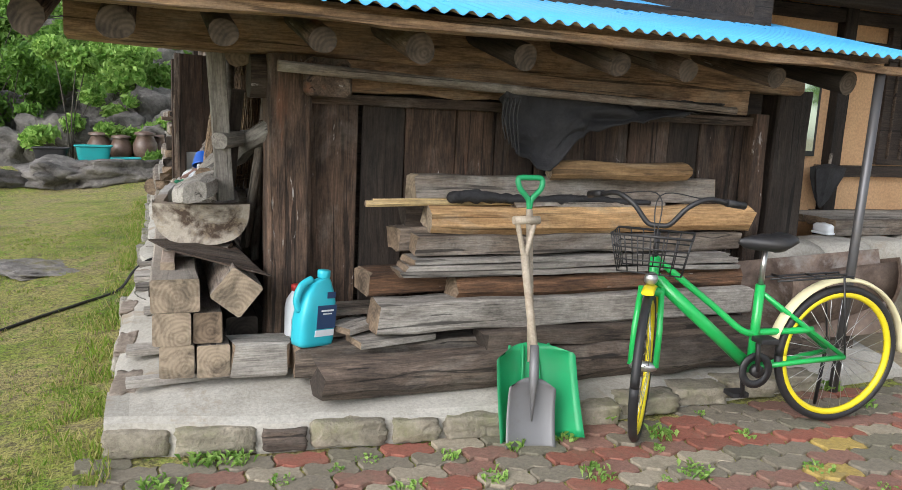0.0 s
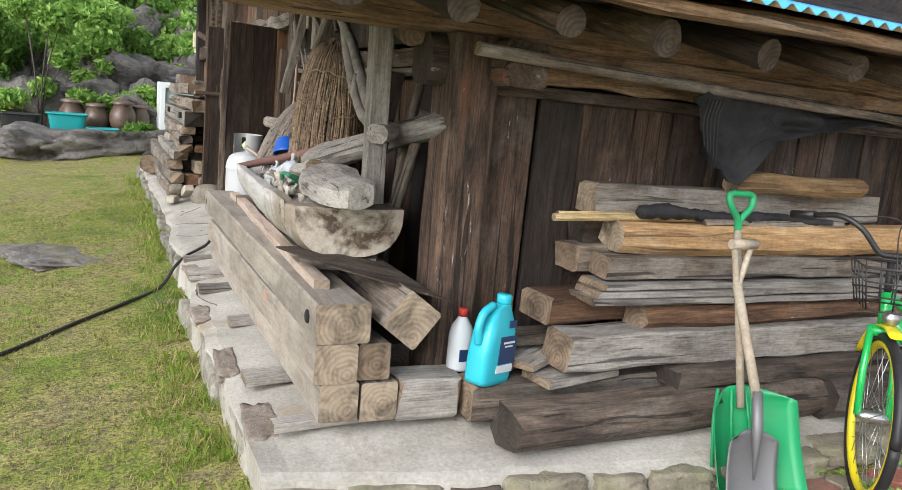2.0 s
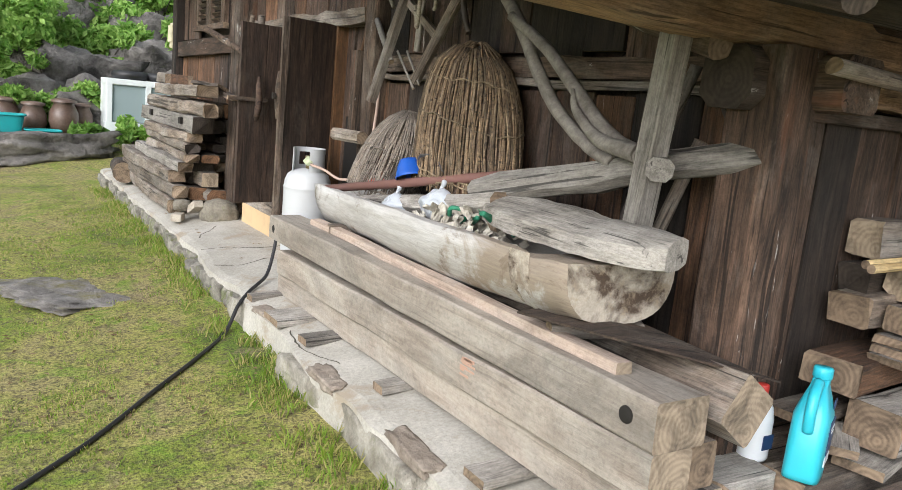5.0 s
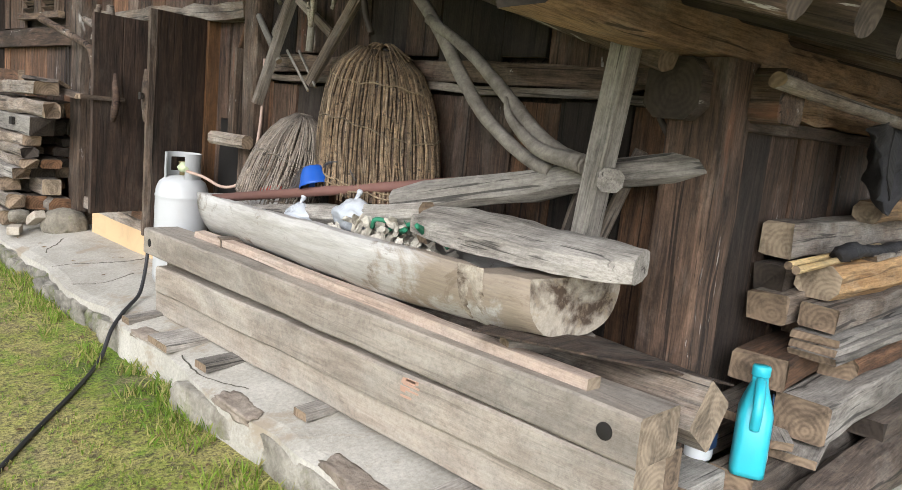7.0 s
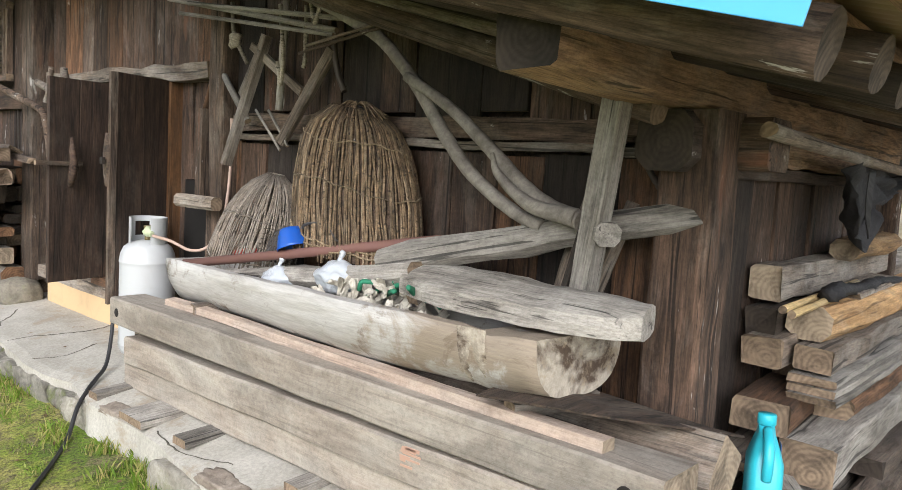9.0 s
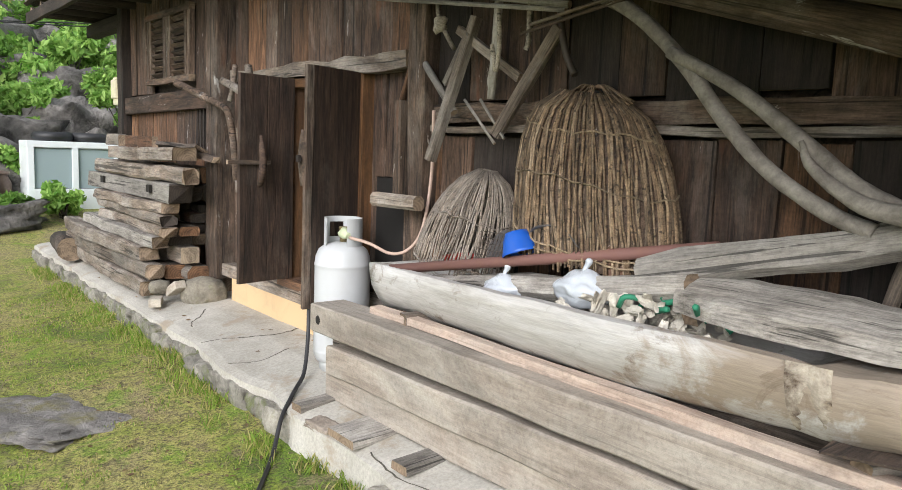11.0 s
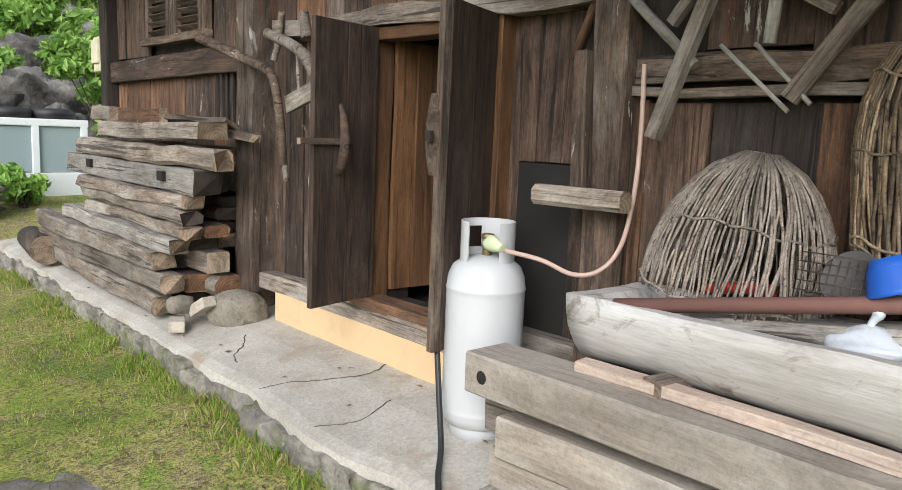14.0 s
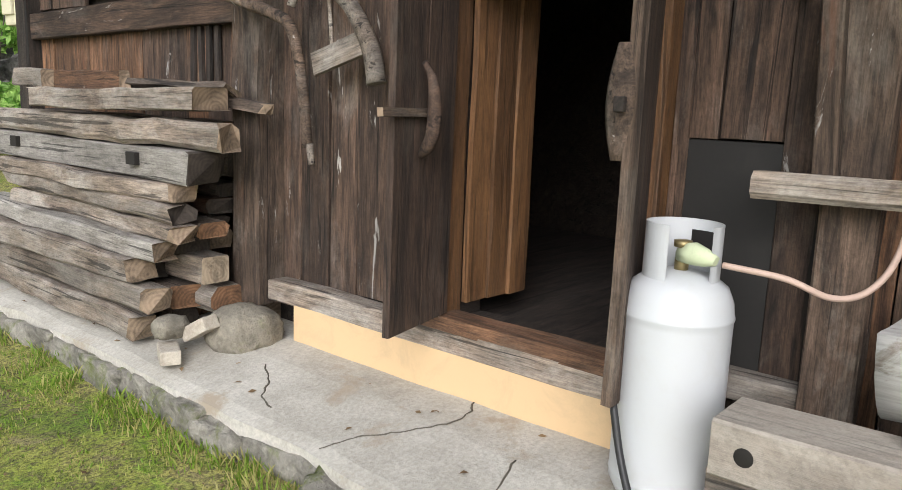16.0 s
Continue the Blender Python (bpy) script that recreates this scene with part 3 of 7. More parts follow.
bm_post("door_post", 0.68, 8.035, 0.55, 1.96, 0.12, 0.07, W_INNER, wall_west)
timber("door_head", (0.68, 7.13, 1.925), (0.68, 8.07, 1.925), 0.12, 0.06, W_INNER, wall_west)
timber("lintel", (0.65, 6.66, 2.0), (0.65, 8.95, 2.0), 0.12, 0.09, W_OLD, wall_west, jit=0.012, step=0.2)
timber("threshold", (0.64, 7.13, 0.565), (0.64, 8.1, 0.565), 0.14, 0.06, W_WARM, wall_west)
timber("sill_beam", (0.63, 7.1, 0.5), (0.63, 9.07, 0.5), 0.12, 0.1, W_OLD, wall_west)
planks_y(8.08, 9.1, 0.55, 1.97, 0.2, [W_WALL, W_WARM, W_WALL])
bm_post("post", 0.62, 9.19, 0.42, 3.0, 0.2, 0.2, W_POST, wall_west)
planks_y(9.3, 11.75, 0.4, 1.82, 0.22, [W_WARM, W_WARM, W_WALL])
timber("rail", (0.655, 9.3, 1.87), (0.655, 11.85, 1.83), 0.08, 0.17, W_WALL, wall_west)
planks_y(6.63, 9.1, 2.05, 3.0, 0.24, [W_WALL, W_WARM, W_WALL])
planks_y(9.3, 9.95, 1.95, 3.0, 0.24, [W_WALL])
planks_y(11.1, 11.75, 1.95, 3.0, 0.24, [W_WALL, W_WARM])
planks_y(9.95, 11.1, 2.68, 3.0, 0.3, [W_WALL])
bm_post("corner_post", 0.66, 11.82, 0.3, 3.0, 0.16, 0.16, W_DARK, wall_west)
# ochre plastered footing under the sill
OCHRE = paint("ochre plaster", (0.60, 0.425, 0.245), 0.85, 0, 0.8, 4.5, (0.40, 0.31, 0.2))
bm = bmesh.new()
box(bm, (0.63, 8.0, 0.34), (0.12, 1.75, 0.24))
timber("sill_beam", (0.69, 3.75, 0.36), (0.69, 7.1, 0.36), 0.12, 0.2, W_OLD, wall_west)
timber("sill_beam", (0.69, 9.2, 0.33), (0.69, 11.9, 0.33), 0.12, 0.2, W_OLD, wall_west)
solo("footing", bm, OCHRE, I4, "ochre painted plaster footing below the doorway", "footing", kind="structure")

# ---- roof ----
def roof_z(y):
    return 1.88 + 0.24 * (y - 2.85)


BLUE = paint("blue enamelled roof sheet", (0.09, 0.44, 0.84), 0.28, 0.0, 0.15, 3.0, (0.35, 0.5, 0.6))
UNDER = paint("buff roof sheet underside", (0.42, 0.33, 0.2), 0.7, 0.0, 0.4, 3.0)
roof = thing("roof", "low barn roof of blue corrugated metal sheet on log rafters", "roof", (1.6, 2.85, 1.9), kind="structure")


def corrugated(x0, x1, y0, y1, zf, pitch=0.076, amp=0.011, thick=0.004, rows=8):
    bm = bmesh.new()
    n = int((x1 - x0) / pitch * 6)
    grid = []
    for side in (0, 1):
        cols = []
        for i in range(n + 1):
            x = x0 + (x1 - x0) * i / n
            dz = amp * math.cos(2 * math.pi * (x - x0) / pitch)
            cols.append([bm.verts.new((x, y0 + (y1 - y0) * j / rows, zf(y0 + (y1 - y0) * j / rows) + dz - side * thick)) for j in range(rows + 1)])
        for a, b in zip(cols, cols[1:]):
            for k in range(rows):
                f = bm.faces.new((a[k], a[k + 1], b[k + 1], b[k]))
                f.material_index, f.smooth = side, True
        grid.append(cols)
    for i in range(n):
        bm.faces.new((grid[0][i][0], grid[0][i + 1][0], grid[1][i + 1][0], grid[1][i][0]))
    return bm


part("blue_sheet", corrugated(-0.6, 3.8, 2.78, 6.6, lambda y: roof_z(y) + 0.045), [BLUE, UNDER], roof)
part("verge_flashing", bm_box((3.55, 0.006, 0.2), 0.002), BLUE, roof, "bent blue metal verge strip", along((-0.615, 2.98, roof_z(2.98) - 0.045), (-0.615, 6.45, roof_z(6.45) - 0.045)))
for x in (-0.39, -0.11, 0.26, 0.63, 1.04, 1.52, 2.0, 2.38, 2.9, 3.36):
    dx, r = rng.uniform(-0.03, 0.03), rng.uniform(0.052, 0.066)
    timber("rafter", (x, 3.03 + rng.uniform(-0.03, 0.02), roof_z(3.03) - 0.14), (x + dx, 6.4, roof_z(6.4) - 0.12), 2 * r, 2 * r, rng.choice([W_DARK, W_POST, W_POST]), roof, end=END_RAFTER, round_=True)
for y in (2.9, 3.2, 3.6, 4.2):
    timber("batten", (-0.6, y, roof_z(y) - 0.03), (3.8, y, roof_z(y) - 0.03), 0.09, 0.035, W_BEAM, roof, jit=0.01, step=0.35)
for k in range(9):
    y = 3.3 + k * 0.28
    timber("sheathing", (-0.5, y, roof_z(y) - 0.062), (3.7, y, roof_z(y) - 0.062), 0.26, 0.016, W_DARK, roof)
timber("wall_plate", (-0.33, 3.72, 1.862), (3.7, 3.72, 1.852), 0.19, 0.19, W_BEAM, roof, end=END_DARK, jit=0.012, step=0.2, chamfer=0.1)
# higher roof above the west wall
bm = corrugated(-0.05, 3.9, 6.6, 13.2, lambda y: 2.95)
high_roof = solo("high_roof", bm, [UNDER, W_DARK], I4, "higher barn roof with dark eave boards", "roof", kind="structure")
for k in range(14):
    y = 6.8 + k * 0.48
    timber("rafter", (0.0, y, 2.86), (2.4, y, 2.88), 0.1, 0.1, W_DARK, high_roof, round_=True)
timber("eave_board", (0.0, 6.6, 2.8), (0.0, 13.2, 2.8), 0.05, 0.12, W_DARK, high_roof)
timber("gable_purlin", (0.66, 11.8, 2.72), (0.66, 13.1, 2.72), 0.14, 0.14, W_DARK, high_roof)

# ---- doors, window and fittings of the west wall ----
IRON = paint("rusty dark iron", (0.09, 0.075, 0.065), 0.6, 0.6, 0.6, 20, (0.16, 0.07, 0.03))


def leaf(name, hinge, outer, z0, z1, boards, label):
    """A board door leaf that stands open; hinge and outer are its two edges in plan."""
    th = thing(name, label, "door", (hinge[0], hinge[1], z0), kind="structure")
    h, o = Vector((*hinge, 0)), Vector((*outer, 0))
    for k in range(boards):
        a, b = h.lerp(o, k / boards), h.lerp(o, (k + 1) / boards)
        c = (a + b) / 2
        w = (b - a).length - 0.004
        d = (b - a).normalized()
        m = Matrix((Vector((0, 0, 1)), d, Vector((0, 0, 1)).cross(d))).transposed().to_4x4()
        bm = bm_timber(z1 - z0, w, 0.03, 0.002, 0.1, 0.5, seed=next(seeds))
        link("board", finish(bm, "board", [W_DOOR, END_DARK]), Matrix.Translation((c.x, c.y, (z0 + z1) / 2)) @ m, th)
    return th, h, o


dl, h, o = leaf("door_1", (0.62, 7.99), (0.19, 7.9), 0.6, 1.95, 2, "dark weathered board door leaf standing open")
timber("latch_bar", (0.1, 7.86, 1.39), (0.42, 7.92, 1.39), 0.025, 0.03, W_POST, dl)
bm = bmesh.new()
tube(bm, smooth_path([(0.33, 7.885, 1.24), (0.32, 7.83, 1.3), (0.325, 7.82, 1.4), (0.32, 7.83, 1.5), (0.34, 7.885, 1.56)]), [0.012, 0.016, 0.02, 0.022, 0.024, 0.024, 0.024, 0.025, 0.026, 0.026, 0.026, 0.026, 0.026, 0.024, 0.024, 0.022, 0.022, 0.02, 0.018, 0.016, 0.014, 0.012, 0.012, 0.012, 0.012], 8)
part("pull_handle", bm, W_DOOR, dl, "carved dark wooden handle")
dr, h, o = leaf("door_2", (0.62, 7.17), (0.23, 7.03), 0.6, 1.95, 2, "dark weathered board door leaf standing open")
timber("edge_strip", (0.215, 7.03, 0.6), (0.215, 7.03, 1.95), 0.03, 0.04, W_POST, dr)
bm = bmesh.new()
tube(bm, [(0.2, 7.06, 1.29 + 0.31 * k / 10) for k in range(11)], [0.02 + 0.026 * math.sin(math.pi * k / 10) for k in range(11)], 8, 0.4)
part("pull_handle", bm, W_POST, dr, "carved crescent wooden handle")
# Small solid dark block gives the handle's slot its shade.
bm = bm_box((0.02, 0.03, 0.04), 0.003)
part("handle_slot", bm, W_DARK, dr, "", Matrix.Translation((0.165, 7.045, 1.44)))
inner = thing("inner_door", "orange brown plank inner door swung into the barn", "door", (0.8, 7.95, 0.6))
for k in range(3):
    timber("board", (0.80 + 0.13 * k, 7.98 - 0.012 * k, 0.62), (0.80 + 0.13 * k, 7.98 - 0.012 * k, 1.9), 0.028, 0.126, W_INNER, inner)

# louvred window, vent bars, meter box
win = thing("window_1", "wooden louvred double window shutter", "window", (0.67, 10.5, 2.05), kind="structure")
for y in (9.98, 10.52, 11.06):
    timber("frame", (0.66, y, 2.04), (0.66, y, 2.68), 0.06, 0.05, W_POST, win)
for z in (2.05, 2.66):
    timber("frame", (0.655, 9.94, z), (0.655, 11.1, z), 0.06, 0.06, W_POST, win)
for c in (10.25, 10.79):
    for s in (-0.2, 0.2):
        timber("stile", (0.655, c + s, 2.08), (0.655, c + s, 2.63), 0.05, 0.04, W_POST, win)
    for k in range(9):
        timber("louvre_slat", (0.66, c - 0.18, 2.115 + k * 0.06), (0.66, c + 0.18, 2.115 + k * 0.06), 0.05, 0.008, W_POST, win, roll=35)
# No slots are cut; dark bars on the boards imitate their shade.
vent = thing("vent_slots", "row of narrow dark bars painted as shaded vent slots", "vent", (0.68, 9.9, 1.5), kind="structure")
for k in range(4):
    timber("bar", (0.672, 9.62 + 0.075 * k, 1.42), (0.672, 9.62 + 0.075 * k, 1.78), 0.035, 0.02, W_DARK, vent)
mb = thing("meter_box", "cream plastic electric meter box on the corner post", "meter box", (0.68, 12.05, 1.83))
CREAM = paint("cream plastic", (0.62, 0.58, 0.42), 0.5, 0, 0.4)
part("body", bm_box((0.14, 0.2, 0.3), 0.02), CREAM, mb, "", Matrix.Translation((0.66, 12.0, 2.0)))
part("cover", bm_box((0.03, 0.16, 0.2), 0.012), CREAM, mb, "", Matrix.Translation((0.58, 12.0, 2.02)))

# ---- the stack of squared beams beside the wall ----
G = "beams stacked on the plinth"


def big_beam(x, z, w, h, y0=3.42, y1=6.62, drift=0.07, sag=0.07, end=END_PALE, mat=W_SAWN, label="long squared pale sawn beam with cracked end", **kw):
    return timber("squared_beam", (x, y0, z), (x + drift, y1, z - sag), w, h, mat, None, label, "beam", G, end=end, step=0.25, jit=0.003, chamfer=0.06, **kw)


b1 = big_beam(0.087, 0.692, 0.205, 0.146, y1=6.68, sag=0.052)
b2 = big_beam(0.072, 0.541, 0.16, 0.146, y1=6.53, sag=0.092)
b3 = big_beam(0.095, 0.392, 0.145, 0.150, y1=6.58, sag=0.078)
b4 = big_beam(0.247, 0.384, 0.145, 0.15, y1=6.3, sag=0.07, mat=W_OLD, label="long squared grey beam with weathered end")
b5 = big_beam(0.222, 0.535, 0.125, 0.142, y1=6.74, y0=3.44, sag=0.095, mat=W_OLD, end=END_OLD, label="dark brown squared beam with ringed end")
# Near-black colour for the shade in holes; nothing is really bored out.
HOLE_SHADE = paint("painted hole shade", (0.012, 0.01, 0.008), 0.95, 0, 0.0)
RED = paint("faded red paint mark", (0.44, 0.27, 0.2), 0.85, 0, 0.9, 30, (0.4, 0.33, 0.26))
# Peg holes are shallow dark discs laid on the beam's face.
for y, x, z in ((3.53, -0.0155, 0.692), (6.6, 0.0545, 0.64)):
    bm = bmesh.new()
    lathe(bm, [(0.0, 0.004), (0.022, 0.004), (0.026, 0.0), (0.026, -0.02)], 18)
    part("bored_hole", bm, HOLE_SHADE, b1, "round dark disc for the shade in a peg hole", Matrix.Translation((x, y, z)) @ pose(0, 0, 0, 0, -90, 0))
for k in range(16):
    yy, zz = 4.28 + rng.uniform(0, 0.26), 0.565 + rng.uniform(-0.035, 0.035)
    ll = rng.uniform(0.03, 0.12)
    part("paint_mark", bm_box((ll, 0.003, rng.uniform(0.006, 0.018)), 0.001), RED, b2, "faded red paint streak", along((-0.0085 + 0.0225 * (yy - 3.42), yy, zz - 0.0295 * (yy - 3.42)), (-0.0085 + 0.0225 * (yy + ll - 3.42), yy + ll, zz - 0.0295 * (yy + ll - 3.42))))
timber("tilted_beam", (0.345, 3.4, 0.70), (0.40, 5.9, 0.62), 0.165, 0.17, W_OLD, None, "squared grey beam lying tilted on its edge", "beam", G, end=END_PALE, roll=38, jit=0.003, chamfer=0.06)
big_beam(0.40, 0.43, 0.15, 0.16, y0=3.7, y1=6.0, mat=W_DARK, end=END_DARK, label="dark squared beam deep in the stack")
for y, x0, w, dz in ((3.53, -0.12, 0.07, 0.0), (4.04, -0.13, 0.12, 0.0), (4.9, -0.055, 0.09, -0.014), (5.63, -0.115, 0.1, -0.03), (6.06, -0.13, 0.22, -0.038), (6.53, -0.1, 0.09, -0.046)):
    zz = 0.286 + dz
    timber("sleeper_block", (x0, y, zz - 0.012), (0.38, y + rng.uniform(-0.03, 0.03), zz + 0.008), w, 0.036, W_GREY, None, "flat grey wooden sleeper under the beams", "block", "sleepers under the beams")
timber("batten", (0.062, 3.63, 0.783), (0.20, 6.3, 0.738), 0.06, 0.038, W_BATTEN, None, "long thin pale batten on the beams", "batten", end=END_PALE, chamfer=0.08)
timber("support_block", (0.07, 3.99, 0.80), (0.36, 3.86, 0.815), 0.07, 0.05, W_OLD, None, "short wooden block under the trough", "block", roll=12)
timber("support_block", (0.16, 6.02, 0.745), (0.44, 5.95, 0.752), 0.07, 0.06, W_OLD, None, "short wooden block under the trough", "block")
bm = bmesh.new()
pts = [(-0.02, 4.05, 0.835), (0.06, 3.62, 0.86), (0.5, 3.41, 0.765), (0.46, 3.5, 0.775), (0.36, 4.1, 0.835)]
low = [bm.verts.new(p) for p in pts]
top = [bm.verts.new((p[0], p[1], p[2] + 0.007)) for p in pts]
bm.faces.new(low), bm.faces.new(top)
for k in range(5):
    bm.faces.new((low[k], low[(k + 1) % 5], top[(k + 1) % 5], top[k]))
solo("thin_board", bm, W_POST, I4, "thin brown splintered board lying on the beams", "board")

# ---- dug-out trough ----
trough = thing("trough", "long bleached wooden trough hollowed from one log", "trough", (0.3, 5, 0.8))
bm = bmesh.new()
rings = []
NT = 30
Mt = along((0.225, 3.84, 1.045), (0.40, 6.38, 0.955))
Lt = (Vector((0.225, 3.84, 1.045)) - Vector((0.40, 6.38, 0.955))).length
for i in range(NT + 1):
    u = i / NT
    x = (u - 0.5) * Lt
    a = 0.225 - 0.04 * u + 0.03 * math.sin(math.pi * u) + 0.012 * noise.noise(Vector((u * 7, 1, 0)))
    d = 0.2 + 0.045 * math.sin(math.pi * min(1, u * 1.3)) + 0.05 * u + 0.01 * noise.noise(Vector((u * 7, 9, 0)))
    hollow = 0.02 if u < 0.115 or u > 0.955 else 0.74 * min(1, (u - 0.115) * 14, (0.955 - u) * 20) + 0.02
    rim = 0.012 * noise.noise(Vector((u * 9, 5, 3))) + (-0.012 if 0.06 < u < 0.115 else 0)
    ring = []
    for k in range(17):
        t = math.pi + math.pi * k / 16
        ex = 0.72 + 0.22 * min(1, u * 3)
        cx, sx = math.cos(t), math.sin(t)
        ring.append(bm.verts.new((x, a * math.copysign(abs(cx) ** ex, cx), rim + d * math.copysign(abs(sx) ** ex, sx) + 0.006 * noise.noise(Vector((u * 12, k * 0.6, 0))))))
    for k in range(11):
        t = 2 * math.pi - math.pi * k / 10
        s = 0.8
        ring.append(bm.verts.new((x, a * s * math.cos(t), rim + max(-hollow * min(d, 0.22), min(d, 0.22) * hollow * math.sin(t)))))
    rings.append(ring)
for a, b in zip(rings, rings[1:]):
    for k in range(28):
        f = bm.faces.new((a[k], b[k], b[(k + 1) % 28], a[(k + 1) % 28]))
        f.smooth = k < 16
bm.faces.new(rings[0]).material_index = 1
bm.faces.new(rings[-1]).material_index = 1
END_TROUGH = rough_mat("stained cut end", [(0.42, (0.09, 0.06, 0.04)), (0.56, (0.52, 0.46, 0.38))], 5.5, 60, 0.85, 0.4, 0.01, second=((0.36, 0.29, 0.2), 14, 0.55, 0.7))
part("log_body", bm, [LOG_TROUGH, END_TROUGH], trough, "", Mt)
# rough paler band left by the saw near the cut end
bm = bmesh.new()
rows = []
for i in range(5):
    u = 0.075 + 0.012 * i
    a, d = (0.225 - 0.04 * u + 0.03 * math.sin(math.pi * u) + 0.012 * noise.noise(Vector((u * 7, 1, 0)))), 0.2 + 0.045 * math.sin(math.pi * min(1, u * 1.3)) + 0.05 * u + 0.01 * noise.noise(Vector((u * 7, 9, 0)))
    ex = 0.72 + 0.22 * min(1, u * 3)
    g = 1.012 + 0.012 * math.sin(i * 2.1)
    rows.append([bm.verts.new(((u - 0.5) * Lt + 0.012 * noise.noise(Vector((k * 0.9, 3, 0))), g * a * math.copysign(abs(math.cos(t)) ** ex, math.cos(t)), g * d * math.copysign(abs(math.sin(t)) ** ex, math.sin(t)))) for k, t in enumerate(math.pi + math.pi * j / 24 for j in range(25))])
for p, q in zip(rows, rows[1:]):
    for k in range(24):
        bm.faces.new((p[k], q[k], q[k + 1], p[k + 1]))
part("saw_band", bm, END_TROUGH, trough, "rough pale sawn band round the end", Mt)

# bags, shells and netting that lie in the trough
PLASTIC = paint("thin white plastic", (0.50, 0.535, 0.58), 0.25, 0, 0.2, 9)
SHELL = rough_mat("chalky shells", [(0.3, (0.42, 0.38, 0.31)), (0.7, (0.74, 0.7, 0.62))], 9, 60, 0.8, 0.4, 0.01)
NET = paint("green net", (0.02, 0.2, 0.11), 0.6, 0, 0.3)


def bag(at, size, seed, label):
    bm = bmesh.new()
    made = bmesh.ops.create_icosphere(bm, subdivisions=4, radius=0.5)["verts"]
    for v in made:
        p = v.co.copy()
        d = 1.05 - 0.28 * abs(noise.fractal(p * 2.2 + Vector((seed, 0, 0)), 0.9, 2.1, 3)) + (max(0, p.z - 0.3) * 0.6)
        q = Vector((p.x * d * (1 - 0.9 * max(0, p.z - 0.15)), p.y * d * (1 - 0.9 * max(0, p.z - 0.15)), p.z * d))
        v.co = Vector(at) + Vector((q.x * size[0], q.y * size[1], q.z * size[2]))
    top = Vector(at) + Vector((0, 0, size[2] * 0.44))
    tube(bm, smooth_path([top - Vector((0, 0, 0.02)), top + Vector((0, 0.004, 0.012)), top + Vector((0.006, -0.008, 0.038)), top + Vector((0.002, -0.012, 0.056))], 3), [0.03, 0.02, 0.013, 0.01, 0.009, 0.011, 0.014, 0.016, 0.015, 0.008], 8, 0.8, 0.12, seed)
    solo("plastic_bag", bm, PLASTIC, I4, label, "plastic bag", smooth=True)


bag((0.290, 5.497, 0.968), (0.13, 0.21, 0.11), 3, "knotted white plastic bag in the trough")
bag((0.275, 5.061, 1.036), (0.16, 0.26, 0.14), 8, "crumpled clear plastic bag in the trough")
pile = thing("shell_pile", "heap of pale shells and rubble in the trough", "shells", (0.28, 4.8, 0.95))
base_c = Vector((0.260, 4.786, 1.053))
for k in range(70):
    bm = bmesh.new()
    rock(bm, (0, 0, 0), (rng.uniform(0.04, 0.1), rng.uniform(0.025, 0.045), rng.uniform(0.01, 0.025)), k, 2, 0.7, flat=True)
    px = base_c + Vector((rng.uniform(-0.12, 0.12), rng.gauss(0, 0.16), 0))
    px.z += rng.uniform(-0.07, 0.02) - abs(px.y - base_c.y) * 0.12
    part("shell", bm, SHELL, pile, "", Matrix.Translation(px) @ pose(0, 0, 0, rng.uniform(0, 360), rng.uniform(0, 360), rng.uniform(0, 360)))
bm = bmesh.new()
nc = Vector((0.260, 4.670, 1.062))
for k in range(16):
    a = rng.uniform(0, 6.28)
    p = nc + Vector((rng.uniform(-0.08, 0.08), rng.uniform(-0.22, 0.12), rng.uniform(-0.03, 0.03)))
    tube(bm, smooth_path([p, p + Vector((rng.uniform(-0.06, 0.06), rng.uniform(-0.06, 0.06), rng.uniform(0.0, 0.02))), p + Vector((rng.uniform(-0.08, 0.08), rng.uniform(-0.08, 0.08), -0.03))], 4), 0.01, 5)
solo("green_net", bm, NET, I4, "crumpled green netting in the trough", "net")
timber("wood_scrap", (0.240, 4.594, 1.024), (0.300, 4.594, 1.061), 0.05, 0.05, W_OLD, None, "small wooden offcut in the trough", "offcut")

# ---- old foot-worked mill beam, post and branches over the trough ----
mill = thing("treadle_mill", "grey forked treadle mill beam lying over the trough", "mill beam", (0.3, 4.6, 1.1))
timber("fork_arm", (0.36, 6.05, 0.885), (0.31, 4.62, 1.11), 0.15, 0.09, W_GREY, mill, chamfer=0.3, jit=0.008, step=0.2)


